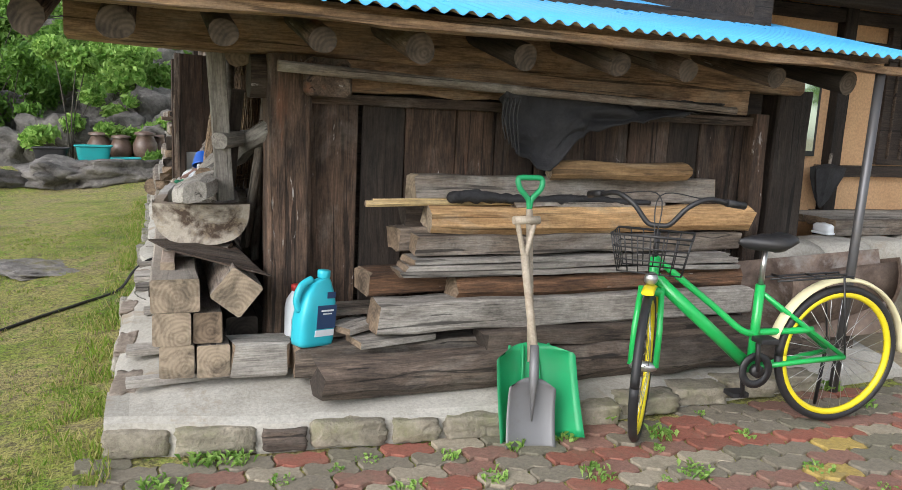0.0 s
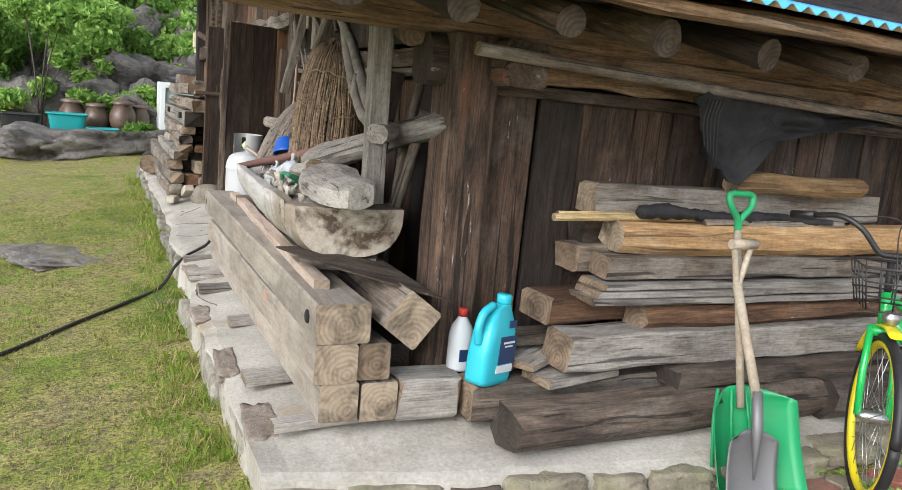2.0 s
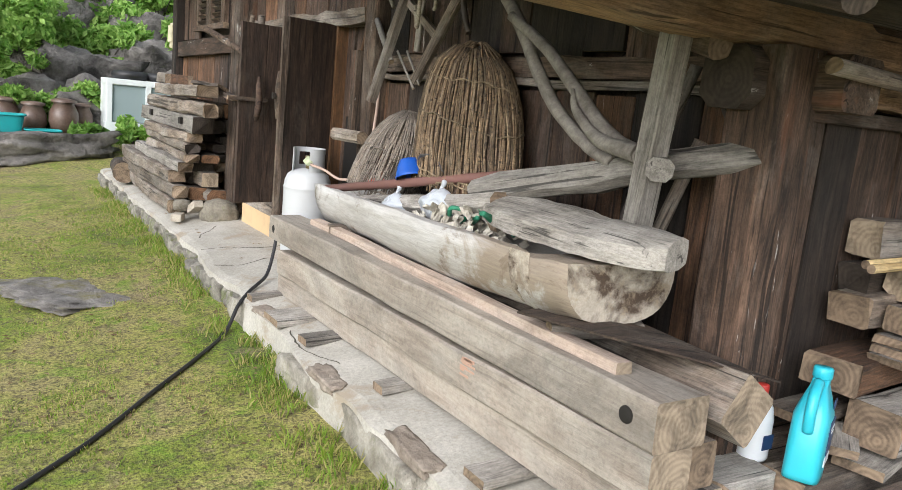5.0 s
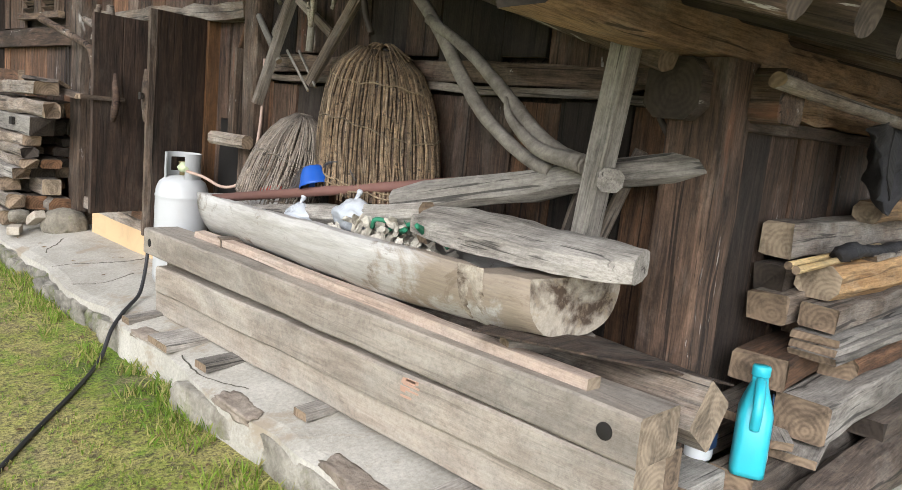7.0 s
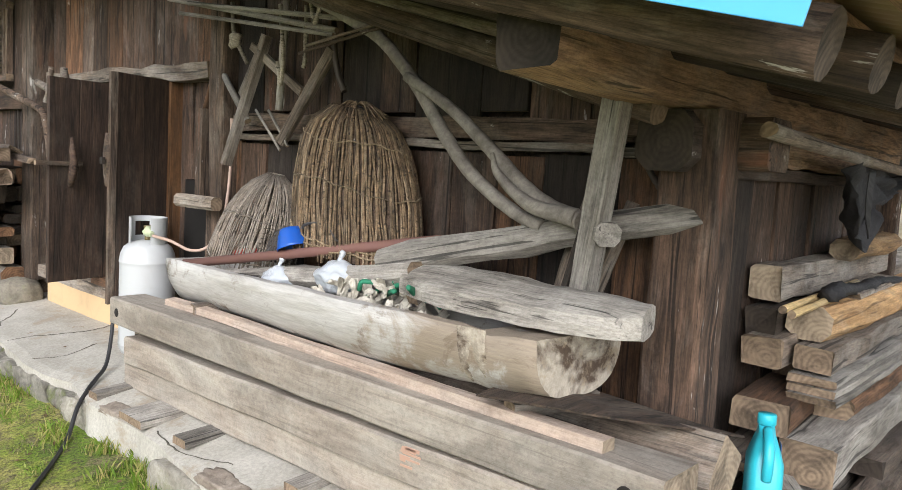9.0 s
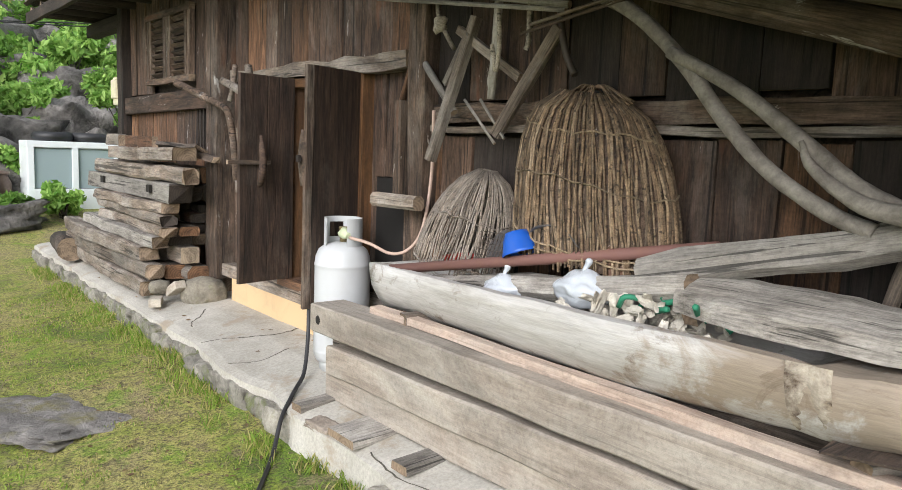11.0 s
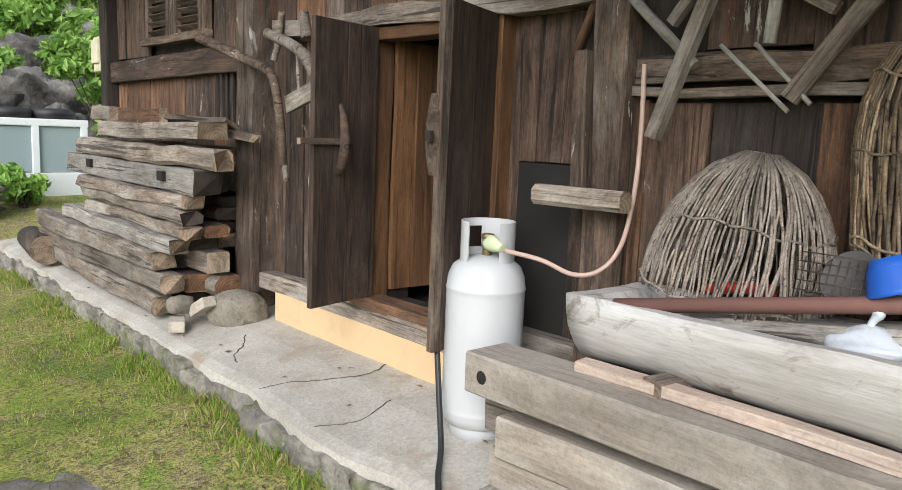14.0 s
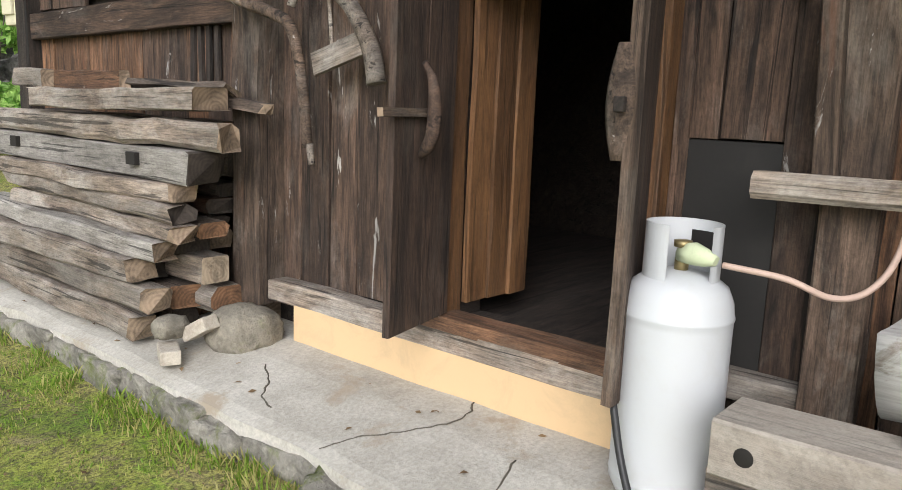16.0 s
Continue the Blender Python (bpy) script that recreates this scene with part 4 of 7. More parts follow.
def bm_plank():
    """A broad hewn plank that tapers to a blunt point, hollowed a little along its edges."""
    bm = bmesh.new()
    n, rows = 16, []
    for i in range(n + 1):
        u = i / n
        c = Vector((0.30, 4.66, 1.115)).lerp(Vector((0.175, 3.60, 1.145)), u)
        w = lerp_list([(0, 0.075), (0.15, 0.11), (0.4, 0.128), (0.7, 0.118), (0.9, 0.095), (1.0, 0.045)], u)
        e = 0.008 * noise.noise(Vector((u * 9, 2, 0)))
        ring = []
        for q, dz in ((-1, -0.055), (-1.03, -0.02), (-0.94, 0.008), (-0.4, 0.022), (0.3, 0.026), (0.92, 0.01), (1.0, -0.02), (0.97, -0.06), (0.3, -0.07), (-0.5, -0.068)):
            side = q * w * (1 + 0.05 * noise.noise(Vector((u * 6, q, 4)))) + (0.02 if q > 0 else 0) * math.sin(u * 7)
            ring.append(bm.verts.new((c.x + side, c.y + 0.12 * side, c.z + dz + 0.21 * side + e + 0.003 * noise.noise(Vector((u * 30, q * 3, 1))))))
        rows.append(ring)
    for p, q in zip(rows, rows[1:]):
        for k in range(10):
            bm.faces.new((p[k], p[(k + 1) % 10], q[(k + 1) % 10], q[k]))
    bm.faces.new(rows[0]), bm.faces.new(rows[-1])
    bmesh.ops.transform(bm, matrix=PLANK_M.inverted(), verts=bm.verts)
    return bm


PLANK_M = along((0.30, 4.66, 1.115), (0.175, 3.60, 1.145))
part("fork_arm", bm_plank(), W_GREY, mill, "broad grey hewn plank arm", PLANK_M)
timber("fork_arm", (0.33, 4.85, 1.13), (0.545, 3.62, 1.435), 0.12, 0.125, W_GREY, mill, end=W_GREY, chamfer=0.25, jit=0.01, step=0.15, taper=0.2)
timber("prop_post", (0.345, 3.93, 1.06), (0.285, 3.81, 1.8), 0.065, 0.085, W_GREY, None, "upright grey post through the mill beam", "post", end=END_PALE)
timber("dark_slat", (0.36, 4.02, 1.06), (0.40, 3.9, 1.6), 0.02, 0.06, W_DARK, None, "thin dark slat behind the post", "slat")
timber("peg", (0.44, 3.99, 1.365), (0.305, 3.825, 1.352), 0.085, 0.075, W_GREY, mill, "hewn wooden cross peg", end=W_GREY, chamfer=0.25)
br = thing("forked_branch", "curved grey forked branch leaning on the wall", "branch", (0.45, 4.5, 1.3))
bm = bmesh.new()
tube(bm, smooth_path([(0.500, 5.652, 2.303), (0.500, 5.330, 2.165), (0.480, 5.094, 2.055), (0.450, 4.849, 1.865), (0.430, 4.660, 1.664), (0.420, 4.482, 1.501), (0.420, 4.283, 1.384), (0.420, 4.150, 1.340)]), (0.03, 0.026), 8, 1, 0.05)
part("limb", bm, BRANCH, br)
bm = bmesh.new()
tube(bm, smooth_path([(0.430, 4.878, 1.886), (0.420, 4.607, 1.748), (0.400, 4.381, 1.595), (0.390, 4.208, 1.468), (0.380, 4.074, 1.404), (0.360, 3.957, 1.380)]), (0.022, 0.035), 8, 1, 0.05)
part("limb", bm, BRANCH, br)
bm = bmesh.new()
tube(bm, smooth_path([(0.370, 4.360, 1.589), (0.360, 4.312, 1.509), (0.350, 4.158, 1.416), (0.350, 3.971, 1.388)]), (0.008, 0.035), 7, 1, 0.05)
part("limb", bm, BRANCH, br)
timber("verge_log", (0.385, 3.72, 1.755), (0.42, 5.75, 2.36), 0.125, 0.12, W_POST, None, "dark round log under the roof edge", "log", "logs under the verge", round_=True)
timber("verge_log", (0.36, 3.72, 1.865), (0.40, 5.6, 2.37), 0.075, 0.065, W_OLD, None, "dark round log under the roof edge", "log", "logs under the verge", round_=True, bow=0.04, jit=0.1)
timber("pole", (0.52, 3.44, 1.70), (3.0, 3.40, 1.62), 0.052, 0.042, W_OLD, None, "long thin peeled pole hung under the eave", "pole", round_=True, bow=0.03, step=0.12, jit=0.1)
timber("leaning_stick", (0.45, 4.05, 0.8), (0.52, 3.86, 1.45), 0.05, 0.05, W_OLD, None, "rough stick leaning in the corner", "stick", round_=True)
timber("leaning_stick", (0.52, 4.2, 0.7), (0.55, 3.95, 1.7), 0.045, 0.045, W_OLD, None, "rough stick leaning in the corner", "stick", round_=True, bow=0.04)
bm = bmesh.new()
tube(bm, smooth_path([(0.600, 3.746, 1.279), (0.600, 3.788, 1.464), (0.620, 3.866, 1.567), (0.620, 3.923, 1.673)]), 0.012, 8)
solo("drain_pipe", bm, IRON, I4, "thin black pipe on the corner boards", "pipe")

# ---- gas cylinder, hose ----
WHITE = paint("grey white enamel", (0.49, 0.505, 0.52), 0.38, 0.0, 0.22, 9, (0.38, 0.34, 0.28))
gas = thing("gas_cylinder", "grey white steel gas cylinder standing on the plinth", "gas cylinder", (0.39, 6.93, 0.25))
bm = bmesh.new()
lathe(bm, [(0.0, 0.045), (0.09, 0.045), (0.14, 0.065), (0.156, 0.10), (0.156, 0.115), (0.159, 0.12), (0.156, 0.126), (0.156, 0.14), (0.156, 0.36), (0.156, 0.585), (0.156, 0.60), (0.159, 0.607), (0.159, 0.615), (0.156, 0.62), (0.152, 0.655), (0.135, 0.695), (0.10, 0.722), (0.05, 0.735), (0.0, 0.738)], 40)
part("body", bm, WHITE, gas, "", Matrix.Translation((0.39, 6.93, 0.25)))
bm = bmesh.new()
lathe(bm, [(0.118, 0.0), (0.122, 0.0), (0.122, 0.09), (0.118, 0.09), (0.118, 0.0)], 36)
part("foot_ring", bm, WHITE, gas, "", Matrix.Translation((0.39, 6.93, 0.25)))
bm = bmesh.new()
CO = 48
cols = []
for i in range(CO + 1):
    a = radians(250) + radians(290) * i / CO
    zs = [0.71, 0.755, 0.84, 0.872]
    cols.append([[bm.verts.new((r * math.cos(a), r * math.sin(a), z)) for z in zs] for r in (0.107, 0.102)])
for i in range(CO):
    gap = 12 <= i < 20 or 28 <= i < 36
    for s in (0, 1):
        for k in range(3):
            if k == 1 and gap:
                continue
            a, b = cols[i][s], cols[i + 1][s]
            bm.faces.new((a[k], b[k], b[k + 1], a[k + 1]))
    bm.faces.new((cols[i][0][3], cols[i + 1][0][3], cols[i + 1][1][3], cols[i][1][3]))
    if gap:
        bm.faces.new((cols[i][0][1], cols[i + 1][0][1], cols[i + 1][1][1], cols[i][1][1]))
        bm.faces.new((cols[i][0][2], cols[i + 1][0][2], cols[i + 1][1][2], cols[i][1][2]))
part("collar", bm, WHITE, gas, "", Matrix.Translation((0.39, 6.93, 0.25)), smooth=False)
BRASS = paint("dull brass", (0.3, 0.24, 0.12), 0.45, 0.8, 0.3, 20)
bm = bmesh.new()
lathe(bm, [(0.0, 0.735), (0.02, 0.735), (0.02, 0.77), (0.014, 0.775), (0.014, 0.80), (0.026, 0.802), (0.026, 0.82), (0.0, 0.822)], 14)
part("valve", bm, BRASS, gas, "brass valve", Matrix.Translation((0.39, 6.93, 0.25)))
TAPE = paint("pale green cloth tape", (0.52, 0.58, 0.38), 0.8, 0, 0.3, 20)
bm = bmesh.new()
tube(bm, [(0.385, 6.93, 1.035), (0.37, 6.89, 1.04), (0.36, 6.85, 1.038), (0.355, 6.82, 1.03)], [0.028, 0.033, 0.028, 0.016], 10, 0.9, 0.15)
part("wrapped_joint", bm, TAPE, gas, "pale green tape wrapped round the joint")
HOSE_P = paint("pink rubber hose", (0.47, 0.34, 0.28), 0.6, 0, 0.3, 12)
bm = bmesh.new()
tube(bm, smooth_path([(0.352, 6.80, 1.025), (0.380, 6.645, 1.010), (0.440, 6.545, 0.968), (0.500, 6.474, 0.987), (0.550, 6.426, 1.076), (0.580, 6.407, 1.248), (0.600, 6.409, 1.472), (0.605, 6.42, 1.72)], 8), 0.009, 8)
solo("gas_hose", bm, HOSE_P, I4, "pale pink rubber gas hose to the wall", "hose")
BLACK = paint("black rubber", (0.018, 0.018, 0.02), 0.5, 0, 0.3, 10, (0.12, 0.11, 0.09))
bm = bmesh.new()
hp = [(0.235, 7.03, 0.6), (0.2, 6.97, 0.44), (0.12, 6.86, 0.29), (0.02, 6.76, 0.245), (-0.06, 6.67, 0.225), (-0.15, 6.59, 0.16)]
hp += [(x, y, ground_z(x, y) + 0.012) for x, y in ((-0.26, 6.46), (-0.5, 6.13), (-0.78, 5.79), (-1.0, 5.52), (-1.16, 5.34), (-1.4, 5.11), (-1.6, 4.9), (-2.6, 3.4), (-4.0, 1.5))]
tube(bm, smooth_path(hp, 8), 0.0115, 8)
solo("garden_hose", bm, BLACK, I4, "black rubber hose trailing over the lawn", "hose")

# ---- baskets and tools on the wall ----
TWIG = wood("dry twigs", (0.10, 0.063, 0.037), (0.36, 0.25, 0.15), (0.42, 0.34, 0.245), 0.25, depth=0.2, tones=(0.5, 1.5))
TWIG2 = wood("grey osier", (0.15, 0.12, 0.095), (0.36, 0.3, 0.24), (0.38, 0.34, 0.3), 0.4, depth=0.2)
STRAW = wood("pale straw binding", (0.22, 0.16, 0.095), (0.40, 0.31, 0.195), (0.42, 0.35, 0.25), 0.2)


def basket(name, apex, rim, ry, rx, ribs, rad, mat, hoops, label, tilt=(0, 0, 0), shell=True, power=0.55, curve=2.3):
    """A bell of bent twigs with its mouth down, leaning on the wall."""
    th = thing(name, label, "basket", rim)
    apex, rim = Vector(apex), Vector(rim)

    def at(u, a, k=1.0):
        c = apex.lerp(rim, u)
        s = (1 - (1 - min(u, 1.0)) ** curve) ** power * k
        return c + Vector((rx * s * math.cos(a), ry * s * math.sin(a), 0)) + Vector(tilt) * (math.sin(a) * s)
    r = random.Random(ribs)
    for k in range(ribs):
        bm = bmesh.new()
        a = 2 * math.pi * k / ribs + r.uniform(-0.02, 0.02)
        off = r.uniform(-0.05, 0.05)
        end = r.uniform(0.97, 1.03)
        tube(bm, [at(min(1.04, 0.02 + end * j / 9), a + off * math.sin(j * 0.9), 1 + r.uniform(-0.012, 0.012)) for j in range(10)], rad * r.uniform(0.75, 1.25), 4, 1, 0.1, k)
        part("twig", bm, mat, th)
    for u in hoops:
        bm = bmesh.new()
        tube(bm, [at(u, 2 * math.pi * k / 48, 1.02) + Vector((0, 0, 0.006 * math.sin(k * 1.7) + 0.012 * math.sin(k * 0.4 + u * 9))) for k in range(49)], rad * (0.75 if shell else 1.1), 5)
        part("binding", bm, STRAW if shell else mat, th)
    if shell:
        bm = bmesh.new()
        rings = [[bm.verts.new(at(0.03 + 0.95 * j / 8, 2 * math.pi * k / 30, 0.95)) for k in range(30)] for j in range(9)]
        for a, b in zip(rings, rings[1:]):
            for k in range(30):
                bm.faces.new((a[k], a[(k + 1) % 30], b[(k + 1) % 30], b[k]))
        part("lining", bm, W_POST, th, "", smooth=True)
    return th


big = basket("twig_basket", (0.57, 5.345, 1.785), (0.49, 5.215, 1.10), 0.405, 0.17, 168, 0.0058, TWIG, (0.24, 0.53, 0.9, 0.935), "large bell-shaped basket of dry brown twigs", tilt=(0, 0, 0.05), power=0.34, curve=2.9)
bm = bmesh.new()
for k in range(40):
    a = rng.uniform(0, 6.28)
    tube(bm, smooth_path([(0.57, 5.335, 1.79), (0.57 + 0.03 * math.cos(a), 5.335 + 0.08 * math.sin(a), 1.792 + rng.uniform(-0.01, 0.01)), (0.55 + 0.09 * math.cos(a), 5.33 + 0.21 * math.sin(a), 1.715 + rng.uniform(-0.03, 0.02))], 4), 0.004, 4)
part("top_knot", bm, TWIG, big)["kind"] = "stuff"
basket("osier_basket", (0.58, 5.95, 1.44), (0.44, 5.95, 1.0), 0.29, 0.17, 150, 0.0042, TWIG2, (0.5, 0.985), "small grey openwork basket of bent osiers", shell=False, tilt=(0, 0, 0.03))

BLUE_P = paint("bright blue plastic", (0.012, 0.095, 0.46), 0.35, 0, 0.2, 12)
GREYP = paint("dark grey plastic", (0.07, 0.065, 0.065), 0.55, 0, 0.3, 12)
scoop = thing("blue_basin", "small bright blue plastic basin tipped face down by the baskets", "basin", (0.42, 5.42, 1.1))
bm = bmesh.new()
lathe(bm, [(0.0, 0.0), (0.1, 0.0), (0.125, 0.02), (0.155, 0.075), (0.166, 0.077), (0.168, 0.07), (0.16, 0.066), (0.13, 0.022), (0.1, 0.008), (0.0, 0.008)], 32)
part("bowl", bm, BLUE_P, scoop, "", Matrix.Translation((0.335, 5.49, 1.2)) @ pose(0, 0, 0, 158, 0, 0) @ Matrix.Diagonal((0.46, 0.47, 1.2, 1)))
bm = bmesh.new()
lathe(bm, [(0.0, 0.0), (0.07, 0.0), (0.105, 0.04), (0.11, 0.04), (0.077, -0.01), (0.0, -0.01)], 26)
tagged(link("winnowing_bowl", finish(bm, "winnowing_bowl", [GREYP]), Matrix.Translation((0.35, 5.57, 1.12)) @ pose(0, 0, 0, -10, -60, 0) @ Matrix.Scale(0.7, 4)), "dark grey bowl leaning beside the blue basin", "bowl")
bm = bmesh.new()
cols = []
for side in (0, 0.006):
    g = []
    for i in range(13):
        a = radians(20 + 130 * i / 12)
        g.append([bm.verts.new((0.335 + 0.06 * j / 3 + 0.012 * math.sin(i), 5.30 + 0.17 * math.cos(a), 1.115 + (0.135 - side) * math.sin(a) - 0.008 * j)) for j in range(4)])
    for p, q in zip(g, g[1:]):
        for j in range(3):
            bm.faces.new((p[j], p[j + 1], q[j + 1], q[j])).smooth = True
    cols.append(g)
for i in range(12):
    for j in (0, 3):
        bm.faces.new((cols[0][i][j], cols[0][i + 1][j], cols[1][i + 1][j], cols[1][i][j]))
for i in (0, 12):
    for j in range(3):
        bm.faces.new((cols[0][i][j], cols[0][i][j + 1], cols[1][i][j + 1], cols[1][i][j]))
solo("bent_sheet", bm, GREYP, I4, "dark brown curved sheet lying over the blue basin", "sheet")
grill = thing("wire_grill", "round wire mesh grill beside the basin", "grill", (0.38, 5.6, 1.05))
for k in range(9):
    bm = bmesh.new()
    tube(bm, [(0.3, 5.52 + 0.022 * k, 1.06), (0.35, 5.52 + 0.022 * k, 1.17)], 0.002, 5)
    part("wire", bm, IRON, grill)
for k in range(6):
    bm = bmesh.new()
    tube(bm, [(0.3 + 0.01 * k, 5.51, 1.06 + 0.024 * k), (0.3 + 0.01 * k, 5.71, 1.06 + 0.024 * k)], 0.002, 5)
    part("wire", bm, IRON, grill)
REDP = paint("red plastic", (0.5, 0.04, 0.03), 0.45, 0, 0.3, 12)
tool = thing("hand_tool", "hand tool with red grip lying behind the trough", "tool", (0.4, 5.8, 1.05))
bm = bmesh.new()
tube(bm, smooth_path([(0.38, 6.0, 1.02), (0.38, 5.88, 1.045), (0.38, 5.78, 1.05)]), (0.016, 0.02), 8)
part("grip", bm, REDP, tool, "red plastic grip")
bm = bmesh.new()
tube(bm, [(0.38, 5.78, 1.05), (0.39, 5.62, 1.065)], 0.009, 8)
part("shank", bm, IRON, tool)
bm = bmesh.new()
tube(bm, [(0.215, 6.2, 0.95), (0.41, 4.62, 1.24)], 0.023, 10)
solo("iron_rod", bm, paint("brown rusted pipe", (0.20, 0.10, 0.085), 0.7, 0.2, 0.6, 14, (0.25, 0.13, 0.08)), I4, "long rust brown pipe lying behind the trough", "pipe")

# wooden carrying frames, mallet and poles hung on the wall
frame_g = "carrying frames on the wall"
for legs, rails in (((((0.600, 6.105, 2.156), (0.500, 6.300, 1.465)), ((0.600, 5.561, 2.057), (0.550, 5.878, 1.596))), (((0.610, 6.242, 2.108), (0.600, 5.786, 1.857)), ((0.580, 6.123, 2.081), (0.600, 6.316, 1.847)))),):
    cf = thing("carrying_frame", "grey wooden carrying frame hung on the wall", "carrying frame", (0.6, 6, 1.5), frame_g)
    for a, b in legs:
        timber("leg", a, b, 0.045, 0.055, W_OLD, cf, chamfer=0.15)
    for a, b in rails:
        timber("rail", a, b, 0.03, 0.04, W_OLD, cf)
for a, b, w, mt in (((0.600, 6.523, 1.982), (0.560, 6.197, 1.703), 0.035, W_GREY), ((0.640, 6.619, 2.083), (0.640, 6.762, 1.753), 0.04, W_WARM), ((0.550, 6.110, 1.763), (0.540, 5.872, 1.558), 0.014, W_GREY), ((0.550, 5.996, 1.762), (0.540, 5.809, 1.580), 0.014, W_GREY), ((0.600, 5.943, 2.357), (0.600, 5.977, 1.765), 0.04, W_GREY), ((0.500, 6.955, 2.405), (0.500, 5.419, 2.118), 0.028, W_GREY), ((0.480, 6.692, 2.350), (0.500, 5.367, 2.168), 0.026, W_GREY), ((0.470, 6.767, 2.301), (0.500, 5.437, 2.099), 0.022, W_GREY), ((0.500, 5.694, 2.027), (0.450, 5.023, 2.107), 0.014, W_POST), ((0.500, 5.654, 2.059), (0.450, 5.040, 2.123), 0.014, W_POST)):
    timber("hung_stick", a, b, w, w, mt, None, "grey weathered stick hung on the barn wall", "stick", "sticks hung on the wall", round_=True, step=0.15)
bm = bmesh.new()
tube(bm, smooth_path([(0.600, 5.568, 2.191), (0.600, 5.548, 2.043), (0.600, 5.511, 1.934), (0.600, 5.461, 1.853)]), 0.016, 7)
solo("iron_hook_bar", bm, IRON, I4, "bent dark iron bar hung on the wall", "bar")
ROPE = wood("grey rope", (0.25, 0.21, 0.16), (0.48, 0.43, 0.35), (0.5, 0.46, 0.4), 0.3)
for pts in (((0.550, 6.362, 2.339), (0.540, 6.320, 2.166), (0.560, 6.219, 2.009)), ((0.500, 5.648, 2.250), (0.500, 5.646, 2.117), (0.500, 5.645, 1.997), (0.500, 5.658, 1.958)), ((0.520, 5.884, 2.280), (0.520, 5.850, 2.026), (0.530, 5.875, 1.887), (0.530, 5.907, 2.003)), ((0.500, 5.617, 2.273), (0.480, 5.557, 2.159), (0.500, 5.546, 2.238))):
    bm = bmesh.new()
    tube(bm, smooth_path(pts), 0.011, 7, 1, 0.2)
    solo("rope", bm, ROPE, I4, "grey twisted rope hanging from the poles", "rope", "ropes on the wall")
bm = bmesh.new()
rock(bm, (0, 0, 0), (0.06, 0.07, 0.08), 4, 2, 0.5)
solo("rope_knot", bm, ROPE, Matrix.Translation((0.540, 6.306, 2.134)), "bulky rope knot on the wall", "rope")
mal = thing("mallet", "grey T-shaped wooden rake head hung on the post", "mallet", (0.56, 6.62, 1.22))
timber("handle", (0.58, 6.655, 1.77), (0.55, 6.615, 1.25), 0.055, 0.075, W_POST, mal, chamfer=0.1)
timber("head", (0.5, 6.79, 1.235), (0.5, 6.385, 1.24), 0.07, 0.075, W_OLD, mal, end=END_OLD, chamfer=0.25)
# A thin dark block paints the shade of the handle's slot.
part("slot", bm_box((0.004, 0.018, 0.05), 0.001), HOLE_SHADE, mal, "", Matrix.Translation((0.548, 6.645, 1.67)))

# old plough hung left of the door
pl = thing("plough", "old grey wooden plough hung on the wall", "plough", (0.5, 8.7, 1.3))
for pts, r in (([(0.300, 9.331, 1.956), (0.420, 9.153, 1.867), (0.500, 8.924, 1.783), (0.520, 8.828, 1.712), (0.540, 8.784, 1.486), (0.550, 8.756, 1.211)], (0.030, 0.024)), ([(0.450, 8.782, 1.959), (0.500, 8.589, 1.885), (0.520, 8.463, 1.802), (0.530, 8.349, 1.633), (0.530, 8.311, 1.493)], (0.028, 0.042)), ([(0.560, 8.807, 2.087), (0.550, 8.834, 1.910), (0.540, 8.862, 1.820)], (0.020, 0.020)), ([(0.560, 8.579, 2.067), (0.550, 8.525, 1.921)], (0.028, 0.034)), ([(0.550, 8.629, 1.898), (0.550, 8.597, 1.593)], (0.009, 0.009)), ([(0.550, 8.745, 1.227), (0.550, 8.727, 1.136)], (0.018, 0.016))):
    bm = bmesh.new()
    tube(bm, smooth_path(pts), r, 8, 1, 0.05)
    part("limb", bm, W_POST if r[0] == 0.030 else W_OLD, pl)
timber("brace", (0.540, 8.701, 1.571), (0.540, 8.350, 1.667), 0.03, 0.1, W_OLD, pl)

# ---- reclaimed timbers stacked past the door ----
G2 = "old timbers stacked past the door"
STACK = ((0.33, 0.13, 0.05, 9.42, 11.7, W_OLD), (0.465, 0.125, 0.06, 9.32, 11.9, W_OLD), (0.595, 0.12, 0.05, 9.45, 12.0, W_OLD), (0.705, 0.09, 0.09, 9.3, 11.4, W_GREY), (0.795, 0.08, 0.12, 9.17, 11.0, W_OLD), (0.885, 0.088, 0.13, 9.2, 11.1, W_OLD), (0.975, 0.08, 0.15, 9.24, 11.2, W_OLD), (1.10, 0.15, 0.16, 9.13, 11.5, W_GREY), (1.245, 0.125, 0.2, 8.95, 11.45, W_OLD))
